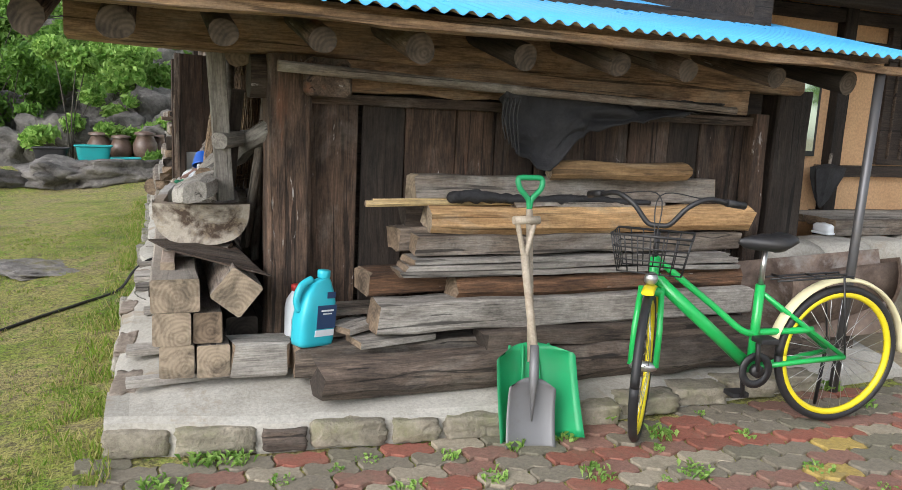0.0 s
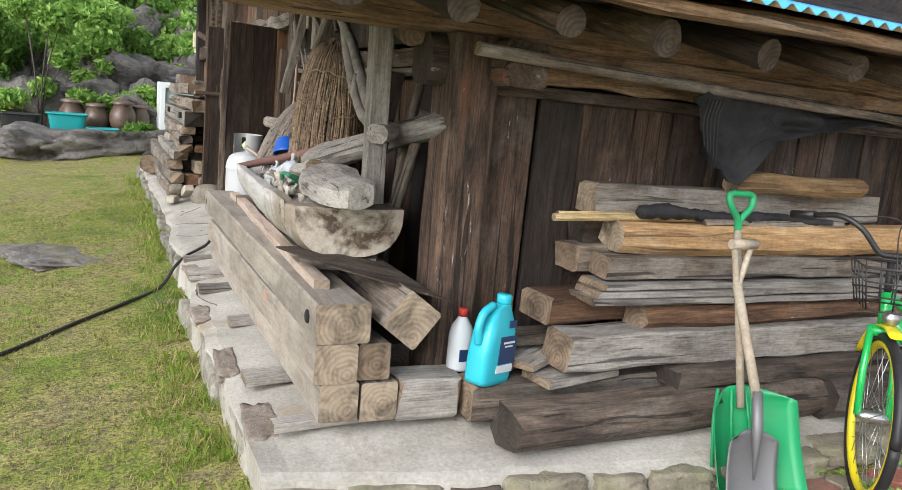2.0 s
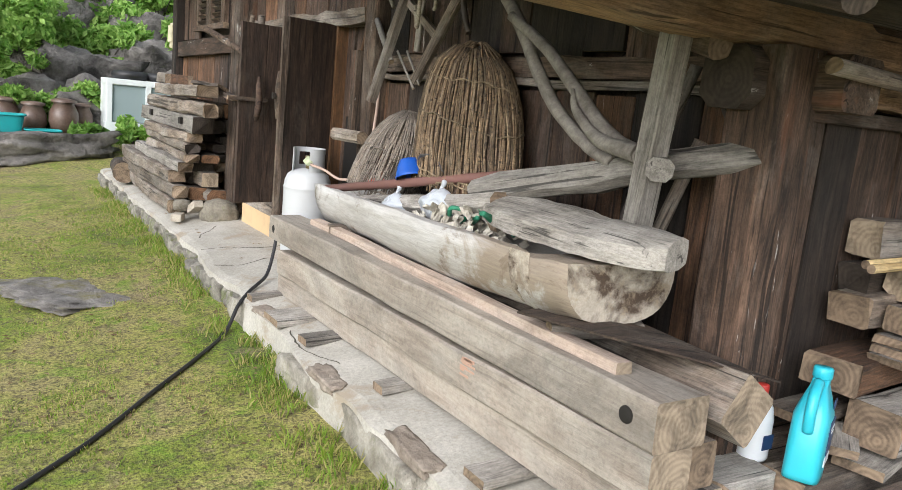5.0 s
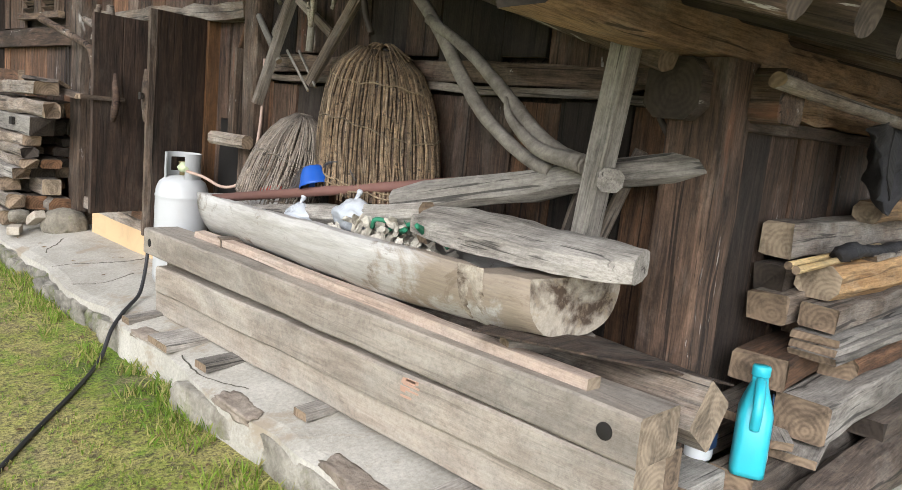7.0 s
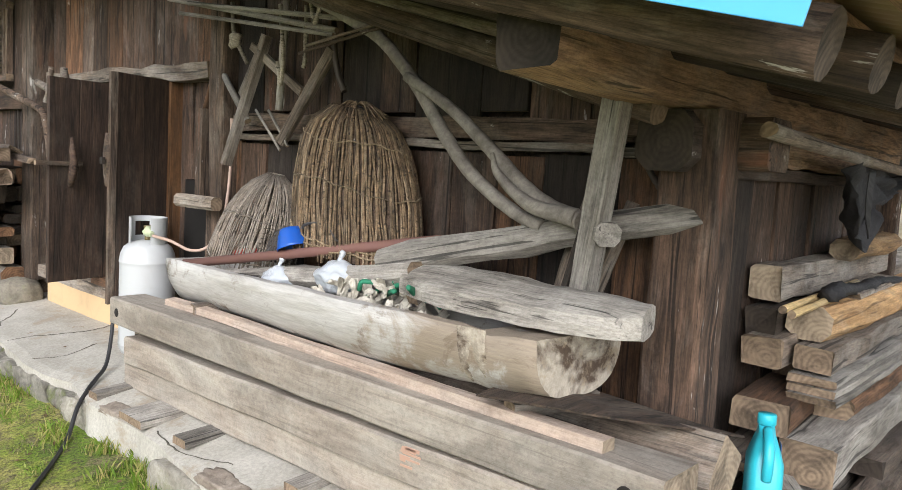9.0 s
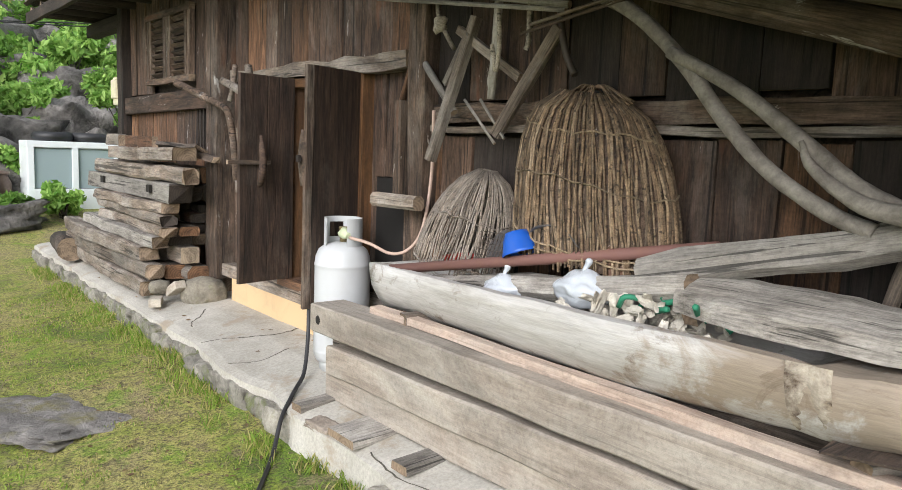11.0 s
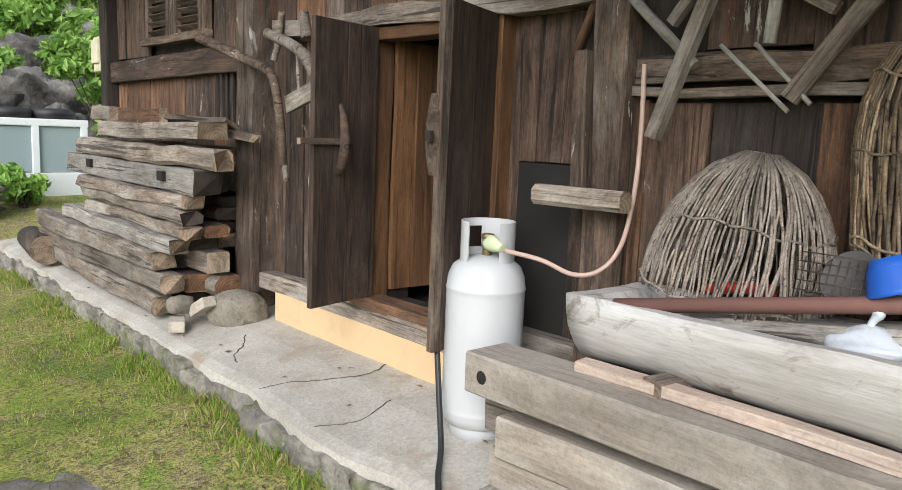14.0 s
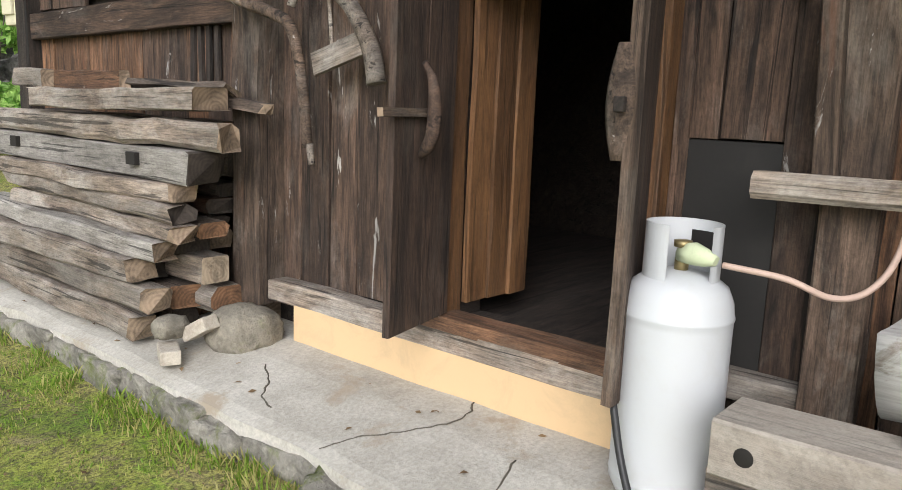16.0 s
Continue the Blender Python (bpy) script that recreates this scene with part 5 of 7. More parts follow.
for k, (z, hh, face, y0, y1, mt) in enumerate(STACK):
    w = (0.2 if k == 7 else rng.uniform(0.12, 0.17))
    x = face + w / 2
    rt = timber("reclaimed_timber", (x, y0, z + rng.uniform(-0.004, 0.004)), (x + rng.uniform(0.0, 0.05), y1, z + rng.uniform(-0.02, 0.01)), w, hh, mt, None, "pale hewn timber with two mortise holes" if k == 7 else "old weathered reclaimed timber in a stack", "timber", G2, end=rng.choice([END_OLD, END_DARK]), jit=0.005 if k == 7 else 0.008, step=0.25, chamfer=0.05 if k == 7 else rng.uniform(0.06, 0.2), ragged=0.05, taper=rng.uniform(-0.1, 0.12), bow=rng.uniform(-0.03, 0.03))
    if k == 7:
        for yy in (9.58, 10.98):
            # Each mortise is a dark block that imitates the shaded recess.
            part("mortise", bm_box((0.05, 0.085, 0.06), 0.003), HOLE_SHADE, rt, "dark square block for the shade in a mortise", Matrix.Translation((face + 0.012 + 0.012 * (yy - 8.9), yy, z + 0.012)))
    x = face + w + 0.01
    while x < 0.54:
        w = min(rng.uniform(0.1, 0.19), 0.62 - x)
        h2 = hh * rng.uniform(0.75, 0.98)
        near = y0 + rng.uniform(0.02, 0.3)
        if x + w > 0.48:
            near = max(near, 9.33)
        timber("reclaimed_timber", (x + w / 2, near, z - (hh - h2) / 2), (x + w / 2 + rng.uniform(-0.01, 0.01), y1 - rng.uniform(0, 0.6), z - (hh - h2) / 2), w, h2, rng.choice([W_OLD, W_BLACK, W_BLACK, W_WARM]), None, "dark old timber deep in the stack", "timber", G2, end=rng.choice([END_OLD, END_DARK, END_DARK, END_RUSTY]), jit=0.008, step=0.3, chamfer=rng.uniform(0.08, 0.25), ragged=0.02)
        x += w + 0.012
timber("reclaimed_timber", (0.44, 9.22, 0.44), (0.42, 9.9, 0.44), 0.2, 0.14, W_OLD, None, "short rounded log end in the stack", "timber", G2, end=END_RUSTY, chamfer=0.3, jit=0.01, step=0.2)
timber("reclaimed_timber", (0.36, 9.2, 0.60), (0.36, 9.8, 0.60), 0.15, 0.13, W_OLD, None, "squared block with a notched end in the stack", "timber", G2, end=END_PALE, jit=0.006, step=0.2)
for p0, p1, w, hh, mt, ro in (((0.28, 9.1, 1.395), (0.26, 10.7, 1.375), 0.2, 0.1, W_OLD, 0), ((0.47, 8.95, 1.37), (0.42, 10.4, 1.47), 0.05, 0.045, W_BLACK, 0), ((0.43, 9.15, 1.44), (0.4, 10.1, 1.46), 0.12, 0.03, W_BLACK, 25), ((0.34, 9.95, 1.475), (0.34, 10.75, 1.475), 0.04, 0.11, W_WARM, 0), ((0.34, 10.8, 1.485), (0.33, 11.2, 1.49), 0.1, 0.1, W_OLD, 0)):
    timber("reclaimed_timber", p0, p1, w, hh, mt, None, "old weathered plank on top of the stack", "timber", G2, jit=0.008, step=0.2, ragged=0.03, roll=ro)
timber("round_log", (0.02, 11.6, 0.36), (0.1, 12.3, 0.36), 0.24, 0.24, W_BLACK, None, "short thick grey log past the stack", "log", round_=True)
for p, s, sd in (((0.42, 9.06, 0.32), (0.34, 0.34, 0.27), 5), ):
    bm = bmesh.new()
    rock(bm, p, s, sd, 4, 0.12, boxy=0.25)
    solo("boulder", bm, STONE, I4, "rounded mossy foundation stone under the post", "stone")
BRICK = rough_mat("pale brick", [(0.3, (0.36, 0.31, 0.25)), (0.7, (0.58, 0.53, 0.45))], 8, 60, 0.9, 0.4, 0.01)
bm = bmesh.new()
rock(bm, (0, 0, 0), (0.16, 0.12, 0.1), 9, 3, 0.25)
solo("field_stone", bm, STONE, Matrix.Translation((0.12, 9.2, 0.37)), "brown field stone on the plinth", "stone")
for p, r in (((0.07, 9.13, 0.275), (0, 0, 65)), ((0.21, 9.1, 0.37), (0, 30, 100))):
    tagged(link("brick", finish(bm_box((0.17, 0.09, 0.065), 0.008), "brick", [BRICK]), Matrix.Translation(p) @ pose(0, 0, 0, *r)), "pale worn brick by the door stone", "brick", "loose bricks")

# ---- timber pile against the front wall ----
G3 = "timbers piled against the front wall"


def pile_log(x0, x1, y, z0, z1, depth, mat, end=END_OLD, label="old squared timber in the pile", **kw):
    h_ = z1 - z0
    kw.setdefault("jit", 0.007)
    kw.setdefault("ragged", 0.02)
    return timber("piled_timber", (x0, y + depth / 2, (z0 + z1) / 2), (x1, y + depth / 2 + rng.uniform(-0.03, 0.03), (z0 + z1) / 2 + rng.uniform(-0.006, 0.006)), depth, h_, mat, None, label, "timber", G3, end=end, step=0.18, **kw)


pile_log(0.33, 0.585, 3.42, 0.30, 0.46, 0.18, W_GREY, label="short grey squared block")
pile_log(0.60, 1.7, 3.33, 0.30, 0.445, 0.17, W_OLD, label="dark squared beam under the blue jug")
pile_log(0.67, 2.45, 3.10, 0.245, 0.415, 0.2, W_BLACK, END_DARK, "thick black rotten log lying on the plinth", chamfer=0.3, jit=0.014)
pile_log(2.3, 3.35, 3.06, 0.255, 0.43, 0.2, W_BLACK, END_DARK, "thick black rotten log lying on the plinth", chamfer=0.3, jit=0.012)
pile_log(1.48, 3.1, 3.2, 0.42, 0.50, 0.2, W_BLACK, END_DARK, "flat dark timber in the pile")
pile_log(1.75, 3.2, 3.42, 0.30, 0.5, 0.2, W_OLD)
pile_log(0.96, 3.13, 3.26, 0.505, 0.65, 0.19, W_GREY, label="large grey weathered beam in the pile")
pile_log(0.955, 1.42, 3.42, 0.655, 0.765, 0.2, W_WARM, label="short brown squared block in the pile")
pile_log(1.36, 3.1, 3.3, 0.645, 0.745, 0.17, W_WARM, label="brown grey rounded log in the pile", chamfer=0.3)
pile_log(1.5, 3.0, 3.48, 0.66, 0.84, 0.18, W_BLACK)
for k in range(3):
    pile_log(1.08 + 0.03 * k, 3.05 - 0.03 * k, 3.3 + 0.012 * k, 0.762 + 0.028 * k, 0.787 + 0.028 * k, 0.17, W_GREY, label="thin grey board in the pile", jit=0.003)
pile_log(1.17, 3.1, 3.35, 0.855, 0.945, 0.14, W_OLD, label="squared old timber with mortised end")
pile_log(1.12, 1.5, 3.52, 0.85, 0.97, 0.15, W_OLD)
pile_log(1.25, 3.17, 3.38, 0.95, 1.085, 0.17, W_GOLD, END_PALE, "golden brown stripped pine log", chamfer=0.26)
pile_log(1.18, 1.6, 3.56, 0.95, 1.07, 0.12, W_BLACK, END_DARK)
pile_log(1.6, 2.9, 3.56, 0.86, 1.08, 0.12, W_BLACK, END_DARK)
pile_log(1.22, 3.07, 3.57, 1.09, 1.225, 0.12, W_OLD, END_PALE, "long grey brown beam on the pile")
pile_log(1.95, 2.82, 3.48, 1.22, 1.315, 0.13, W_GOLD, END_PALE, "golden stripped pine log on top of the pile", chamfer=0.3)
pile_log(1.7, 2.6, 3.4, 1.085, 1.11, 0.15, W_OLD)
for x0, y0, x1, y1, z, mt in ((0.80, 3.38, 1.02, 3.52, 0.515, W_GREY), (0.86, 3.32, 1.25, 3.40, 0.468, W_GREY), (0.78, 3.55, 1.3, 3.57, 0.57, W_OLD)):
    timber("loose_board", (x0, y0, z), (x1, y1, z), 0.16, 0.03, mt, None, "short loose grey board on the pile", "board", G3, jit=0.003)
timber("plank_block", (0.585, 3.5, 0.33), (0.585, 3.66, 0.33), 0.1, 0.06, W_GOLD, None, "small orange offcut by the sill", "offcut")
BAMBOO = wood("pale bamboo", (0.52, 0.36, 0.16), (0.72, 0.56, 0.3), (0.6, 0.5, 0.33), 0.15, rough=0.5, stain=0.15, depth=0.1)
for z, dy in ((1.108, 0), (1.112, 0.045)):
    timber("bamboo_cane", (0.93 + dy, 3.44 + dy, z - 0.012), (2.1, 3.47 + dy, z), 0.03, 0.028, BAMBOO, None, "pale yellow bamboo cane on the pile", "cane", "bamboo canes", round_=True, jit=0.02)
CLOTH = rough_mat("faded black cloth", [(0.3, (0.012, 0.012, 0.014)), (0.7, (0.05, 0.05, 0.055))], 5, 60, 0.75, 0.6, 0.02)
bm = bmesh.new()
tube(bm, smooth_path([(1.34, 3.43, 1.125), (1.45, 3.44, 1.135), (1.6, 3.44, 1.13), (1.75, 3.44, 1.12), (1.95, 3.43, 1.12), (2.1, 3.44, 1.125), (2.3, 3.43, 1.115), (2.5, 3.41, 1.11)]), [0.02, 0.035, 0.045, 0.04, 0.04, 0.036, 0.04, 0.045, 0.04, 0.036, 0.035, 0.035, 0.03, 0.03, 0.034, 0.034, 0.03, 0.03, 0.03, 0.028, 0.026, 0.028, 0.03, 0.03, 0.032, 0.03, 0.03, 0.03, 0.028, 0.028, 0.026, 0.024, 0.024, 0.024, 0.024, 0.024, 0.02, 0.02, 0.02, 0.02, 0.02, 0.018, 0.014], 9, 0.8, 0.25)
solo("rolled_cloth", bm, CLOTH, I4, "rolled black cloth lying along the pile", "cloth", smooth=True)
bm = bmesh.new()
NX, NZ = 34, 16
gridc = []
for i in range(NX + 1):
    u = i / NX
    x = 1.62 + 1.35 * u
    low = lerp_list([(0, 1.5), (0.05, 1.37), (0.12, 1.31), (0.19, 1.25), (0.24, 1.3), (0.3, 1.42), (0.45, 1.5), (0.7, 1.56), (1.0, 1.63)], u)
    hi = 1.66
    gridc.append([bm.verts.new((x + 0.02 * noise.noise(Vector((u * 5, j, 1))), 3.45 + 0.07 * noise.noise(Vector((u * 9 + j * 0.12, j * 0.18, 2))) + 0.03 * noise.noise(Vector((u * 26, j * 0.3, 7))) + 0.05 * math.sin(j / NZ * 3), low + 0.03 * noise.noise(Vector((u * 30, 0, 0))) * (1 - j / NZ) + (hi - low) * j / NZ)) for j in range(NZ + 1)])
for a, b in zip(gridc, gridc[1:]):
    for j in range(NZ):
        bm.faces.new((a[j], b[j], b[j + 1], a[j + 1]))
me_c = finish(bm, "black_cloth", [CLOTH], True)
cl = tagged(link("black_cloth", me_c, I4), "torn black cloth hanging from the pole under the eave", "cloth")
so = cl.modifiers.new("thick", "SOLIDIFY")
so.thickness = 0.006
for k in range(5):
    bm = bmesh.new()
    x = 1.6 + 0.02 * k
    tube(bm, smooth_path([(x, 3.4, 1.62), (x - 0.01, 3.4, 1.52), (x + 0.015, 3.4, 1.42 - 0.02 * k)]), 0.004, 5)
    solo("hanging_cord", bm, BLACK, I4, "thin black cord hanging with the cloth", "cord", "cords with the cloth")

# ---- jug and bottle ----
CYAN = paint("cyan plastic", (0.03, 0.47, 0.58), 0.32, 0, 0.12, 10)
NAVY = paint("navy label", (0.02, 0.05, 0.13), 0.4, 0, 0.1, 10)
PALE = paint("white label", (0.7, 0.74, 0.78), 0.4, 0, 0.15, 10)
jug = thing("plastic_jug", "cyan plastic oil jug with dark blue label", "jug", (0.68, 3.4, 0.45))
JM = Matrix.Translation((0.685, 3.40, 0.447)) @ pose(0, 0, 0, 0, 4, 24)


def bm_jug():
    """A flat-sided jug with a handle opening on its back edge."""
    bm = bmesh.new()
    W = [(0.0, -0.095, 0.085), (0.02, -0.1, 0.092), (0.12, -0.1, 0.092), (0.2, -0.085, 0.09), (0.235, -0.07, 0.085), (0.29, -0.03, 0.07), (0.305, 0.015, 0.06), (0.31, 0.02, 0.055)]
    rings = []
    for z, x0, x1 in W:
        d = 0.055 if z < 0.22 else 0.045 if z < 0.29 else 0.026
        c, e = (x0 + x1) / 2, (x1 - x0) / 2
        rings.append([bm.verts.new((c + e * math.copysign(abs(math.cos(t)) ** 0.45, math.cos(t)), d * math.copysign(abs(math.sin(t)) ** 0.45, math.sin(t)), z)) for t in [2 * math.pi * k / 28 for k in range(28)]])
    for a, b in zip(rings, rings[1:]):
        for k in range(28):
            bm.faces.new((a[k], a[(k + 1) % 28], b[(k + 1) % 28], b[k])).smooth = True
    bm.faces.new(rings[0]), bm.faces.new(rings[-1])
    return bm


part("body", bm_jug(), CYAN, jug, "", JM)
bm = bmesh.new()
tube(bm, smooth_path([(-0.088, 0, 0.16), (-0.105, 0, 0.215), (-0.085, 0, 0.275), (-0.03, 0, 0.305)]), 0.017, 10)
part("handle", bm, CYAN, jug, "", JM)
bm = bmesh.new()
lathe(bm, [(0.0, 0.345), (0.027, 0.345), (0.03, 0.34), (0.03, 0.312), (0.027, 0.308), (0.0, 0.306)], 24, (0.035, 0, 0))
part("cap", bm, CYAN, jug, "", JM)
part("label_panel", bm_box((0.105, 0.004, 0.11), 0.0015), NAVY, jug, "dark blue printed label", JM @ Matrix.Translation((0.028, -0.0555, 0.135)))
part("label_panel", bm_box((0.105, 0.004, 0.03), 0.0015), PALE, jug, "white band of the label", JM @ Matrix.Translation((0.022, -0.0555, 0.06)))
part("label_panel", bm_box((0.045, 0.004, 0.03), 0.0015), NAVY, jug, "small dark badge", JM @ Matrix.Translation((0.05, -0.0505, 0.235)))
part("print_bar", bm_box((0.07, 0.002, 0.008), 0.0005), PALE, jug, "", JM @ Matrix.Translation((0.03, -0.058, 0.165)))
part("print_bar", bm_box((0.05, 0.002, 0.006), 0.0005), PALE, jug, "", JM @ Matrix.Translation((0.03, -0.058, 0.15)))
bot = thing("bleach_bottle", "white plastic bottle with a red cap behind the jug", "bottle", (0.62, 3.58, 0.45))
bm = bmesh.new()
lathe(bm, [(0.0, 0.0), (0.045, 0.0), (0.05, 0.01), (0.05, 0.14), (0.042, 0.18), (0.02, 0.215), (0.016, 0.225), (0.0, 0.226)], 22)
WB = Matrix.Translation((0.63, 3.55, 0.445))
part("body", bm, PALE, bot, "", WB)
bm = bmesh.new()
lathe(bm, [(0.0, 0.222), (0.02, 0.222), (0.02, 0.25), (0.017, 0.253), (0.0, 0.253)], 18)
part("cap", bm, REDP, bot, "faded red screw cap", WB)
part("label_panel", bm_box((0.05, 0.004, 0.05), 0.001), NAVY, bot, "blue printed label", WB @ Matrix.Translation((0, -0.05, 0.07)))

# ---- bicycle ----
GREEN = paint("bright green bicycle paint", (0.012, 0.42, 0.09), 0.3, 0, 0.08, 10, coat=0.4)
YELLOW = paint("yellow rim paint", (0.75, 0.62, 0.02), 0.4, 0, 0.15, 10)
CREAMF = paint("cream mudguard", (0.72, 0.66, 0.42), 0.45, 0, 0.25, 8)
STEEL = paint("bright steel", (0.5, 0.5, 0.5), 0.3, 0.9, 0.2, 20)
BLACKP = paint("black plastic", (0.02, 0.02, 0.022), 0.45, 0, 0.15, 14)
bike = thing("bicycle", "green city bicycle with yellow rims and black front basket", "bicycle", (2.5, 2.65, 0.12))
RH, FH = Vector((3.03, 2.58, 0.487)), Vector((2.03, 2.715, 0.457))
axis_b = Vector((FH.x - RH.x, FH.y - RH.y, 0)).normalized()
side_b = Vector((-axis_b.y, axis_b.x, 0))
head_w = Vector((-0.66, -0.75, 0)).normalized()
side_w = Vector((-head_w.y, head_w.x, 0))
WBASE = Vector((FH.x - RH.x, FH.y - RH.y, 0)).length


def BP(u, v, s=0.0):
    """A point of the frame: u along it from the rear hub, v above the ground, s to the side."""
    return Vector((RH.x, RH.y, 0.137)) + axis_b * (u * WBASE) + Vector((0, 0, v)) + side_b * s


def wheel(hub, fwd, name, R=0.335):
    sd = Vector((-fwd.y, fwd.x, 0))

    def ring(r, n=56):
        return [hub + fwd * (r * math.cos(2 * math.pi * k / n)) + Vector((0, 0, r * math.sin(2 * math.pi * k / n))) for k in range(n + 1)]
    bm = bmesh.new()
    tube(bm, ring(R - 0.02), 0.02, 10)
    w = part(name, bm, BLACK, bike, "black tyre")
    bm = bmesh.new()
    tube(bm, ring(R - 0.045), 0.016, 8)
    part("rim", bm, YELLOW, w, "yellow rim")
    bm = bmesh.new()
    for k in range(28):
        a = 2 * math.pi * k / 28
        b = a + (0.5 if k % 2 else -0.5)
        e = 0.028 if k % 4 < 2 else -0.028
        tube(bm, [hub + sd * e + fwd * (0.03 * math.cos(b)) + Vector((0, 0, 0.03 * math.sin(b))), hub + fwd * ((R - 0.05) * math.cos(a)) + Vector((0, 0, (R - 0.05) * math.sin(a)))], 0.0016, 4)
    sp = part("spokes", bm, STEEL, w, "thin steel spokes")
    sp["kind"] = "stuff"
    bm = bmesh.new()
    tube(bm, [hub - sd * 0.06, hub - sd * 0.03, hub + sd * 0.03, hub + sd * 0.06], [0.012, 0.025, 0.025, 0.012], 12)
    part("hub", bm, STEEL, w)
    return w


wheel(RH, axis_b, "rear_wheel")
wheel(FH, head_w, "front_wheel")
CROWN = FH - head_w * 0.09 + Vector((0, 0, 0.325))
TOP = CROWN - head_w * 0.075 + Vector((0, 0, 0.27))


def pipe(name, pts, r, mat, label="", sides=10, smooth_=False):
    bm = bmesh.new()
    tube(bm, smooth_path(pts) if smooth_ else pts, r, sides)
    return part(name, bm, mat, bike, label)


HT = CROWN.lerp(TOP, 0.1)
HT2 = CROWN.lerp(TOP, 0.55)
BB, ST = BP(0.455, 0.295), BP(0.45, 0.69)
pipe("head_tube", [HT, HT2], 0.024, GREEN)
pipe("down_tube", [HT.lerp(HT2, 0.35), BB], 0.03, GREEN)
pipe("top_tube", [HT2, HT2.lerp(BP(0.44, 0.42), 0.55), BP(0.52, 0.475), BP(0.42, 0.465), BP(0.17, 0.48, 0.03)], 0.016, GREEN, smooth_=True)
pipe("seat_tube", [BB, ST], 0.022, GREEN)
for s in (-0.055, 0.055):
    pipe("seat_stay", [ST - Vector((0, 0, 0.03)), RH + side_b * s], 0.011, GREEN)
    pipe("chain_stay", [BB, RH + side_b * s], 0.013, GREEN)
for s in (-0.055, 0.055):
    pipe("fork_blade", [CROWN + side_w * s * 0.8 + Vector((0, 0, 0.02)), FH.lerp(CROWN, 0.5) + side_w * s, FH + side_w * s], 0.014, GREEN)
pipe("fork_crown", [CROWN - side_w * 0.05, CROWN + side_w * 0.05], 0.022, GREEN)
pipe("stem", [HT2, TOP], 0.014, BLACKP)
hb = TOP + Vector((0, 0, 0.02))
pts = []
for s in (-1, 1):
    pts.append([hb, hb + side_w * (s * 0.05) + Vector((0, 0, 0.01)), hb + side_w * (s * 0.12) + Vector((0, 0, 0.09)) - head_w * 0.01, hb + side_w * (s * 0.2) + Vector((0, 0, 0.13)) - head_w * 0.05, hb + side_w * (s * 0.28) + Vector((0, 0, 0.115)) - head_w * 0.13])
for q in pts:
    pipe("handlebar", q, 0.012, BLACKP, smooth_=True)
    pipe("grip", [q[-1], q[-1] + (q[-1] - q[-2]).normalized() * 0.11], 0.018, BLACKP, "black rubber grip")
    pipe("brake_cable", [q[-2], hb + Vector((0, 0, 0.14)) + head_w * 0.06, CROWN + head_w * 0.05 + Vector((0, 0, 0.2))], 0.003, BLACK, sides=5, smooth_=True)
bc = CROWN + head_w * 0.13 + Vector((0, 0, 0.2))
for lv in range(4):
    k = 0.8 + 0.2 * lv / 3
    z = Vector((0, 0, -0.08 + 0.16 * lv / 3))
    c = [bc + z + head_w * (a * 0.12 * k) + side_w * (b * 0.165 * k) for a, b in ((1, 1), (1, -1), (-1, -1), (-1, 1), (1, 1))]
    pipe("basket_wire", c, 0.0035 if lv < 3 else 0.006, BLACKP, sides=6)
for a, b in [(1, -1 + 0.33 * i) for i in range(7)] + [(-1, -1 + 0.33 * i) for i in range(7)] + [(-1 + 0.5 * i, 1) for i in range(1, 4)] + [(-1 + 0.5 * i, -1) for i in range(1, 4)]:
    pipe("basket_wire", [bc + Vector((0, 0, -0.08)) + head_w * (a * 0.096) + side_w * (b * 0.132), bc + Vector((0, 0, 0.08)) + head_w * (a * 0.12) + side_w * (b * 0.165)], 0.003, BLACKP, sides=5)
bm = bmesh.new()
lathe(bm, [(0.0, 0.0), (0.026, 0.0), (0.03, 0.012), (0.03, 0.04), (0.02, 0.055), (0.0, 0.056)], 20)
part("headlamp", bm, STEEL, bike, "round silver front lamp", Matrix.Translation(CROWN + head_w * 0.09 + Vector((0, 0, 0.07))) @ head_w.to_track_quat("Z", "Y").to_matrix().to_4x4() @ Matrix.Translation((0, 0, -0.05)))
pipe("seat_post", [ST, BP(0.445, 0.86)], 0.013, STEEL, "bright steel seat post")
bm = bmesh.new()
lathe(bm, [(0.0, -0.035), (0.5, -0.03), (0.8, -0.02), (1.0, 0.0), (0.96, 0.018), (0.7, 0.03), (0.3, 0.033), (0.0, 0.03)], 26)
for v in bm.verts:
    u = v.co.x
    wd = 0.10 if u < 0 else 0.10 - 0.072 * min(1, u * 1.25)
    v.co = Vector((u * 0.15, v.co.y * wd, v.co.z * (1.15 if u < 0 else 1) + (0.012 if u < -0.4 else 0)))
mx = Matrix((axis_b, side_b, Vector((0, 0, 1)))).transposed().to_4x4()
part("saddle", bm, BLACKP, bike, "black padded saddle", Matrix.Translation(BP(0.44, 0.88)) @ mx, True)
arc = [RH + axis_b * (0.362 * math.cos(a)) + Vector((0, 0, 0.362 * math.sin(a))) for a in [radians(12 + 168 * k / 26) for k in range(27)]]
bm = bmesh.new()
tube(bm, arc, 0.03, 8, 0.35)
part("mudguard", bm, CREAMF, bike, "cream plastic rear mudguard")
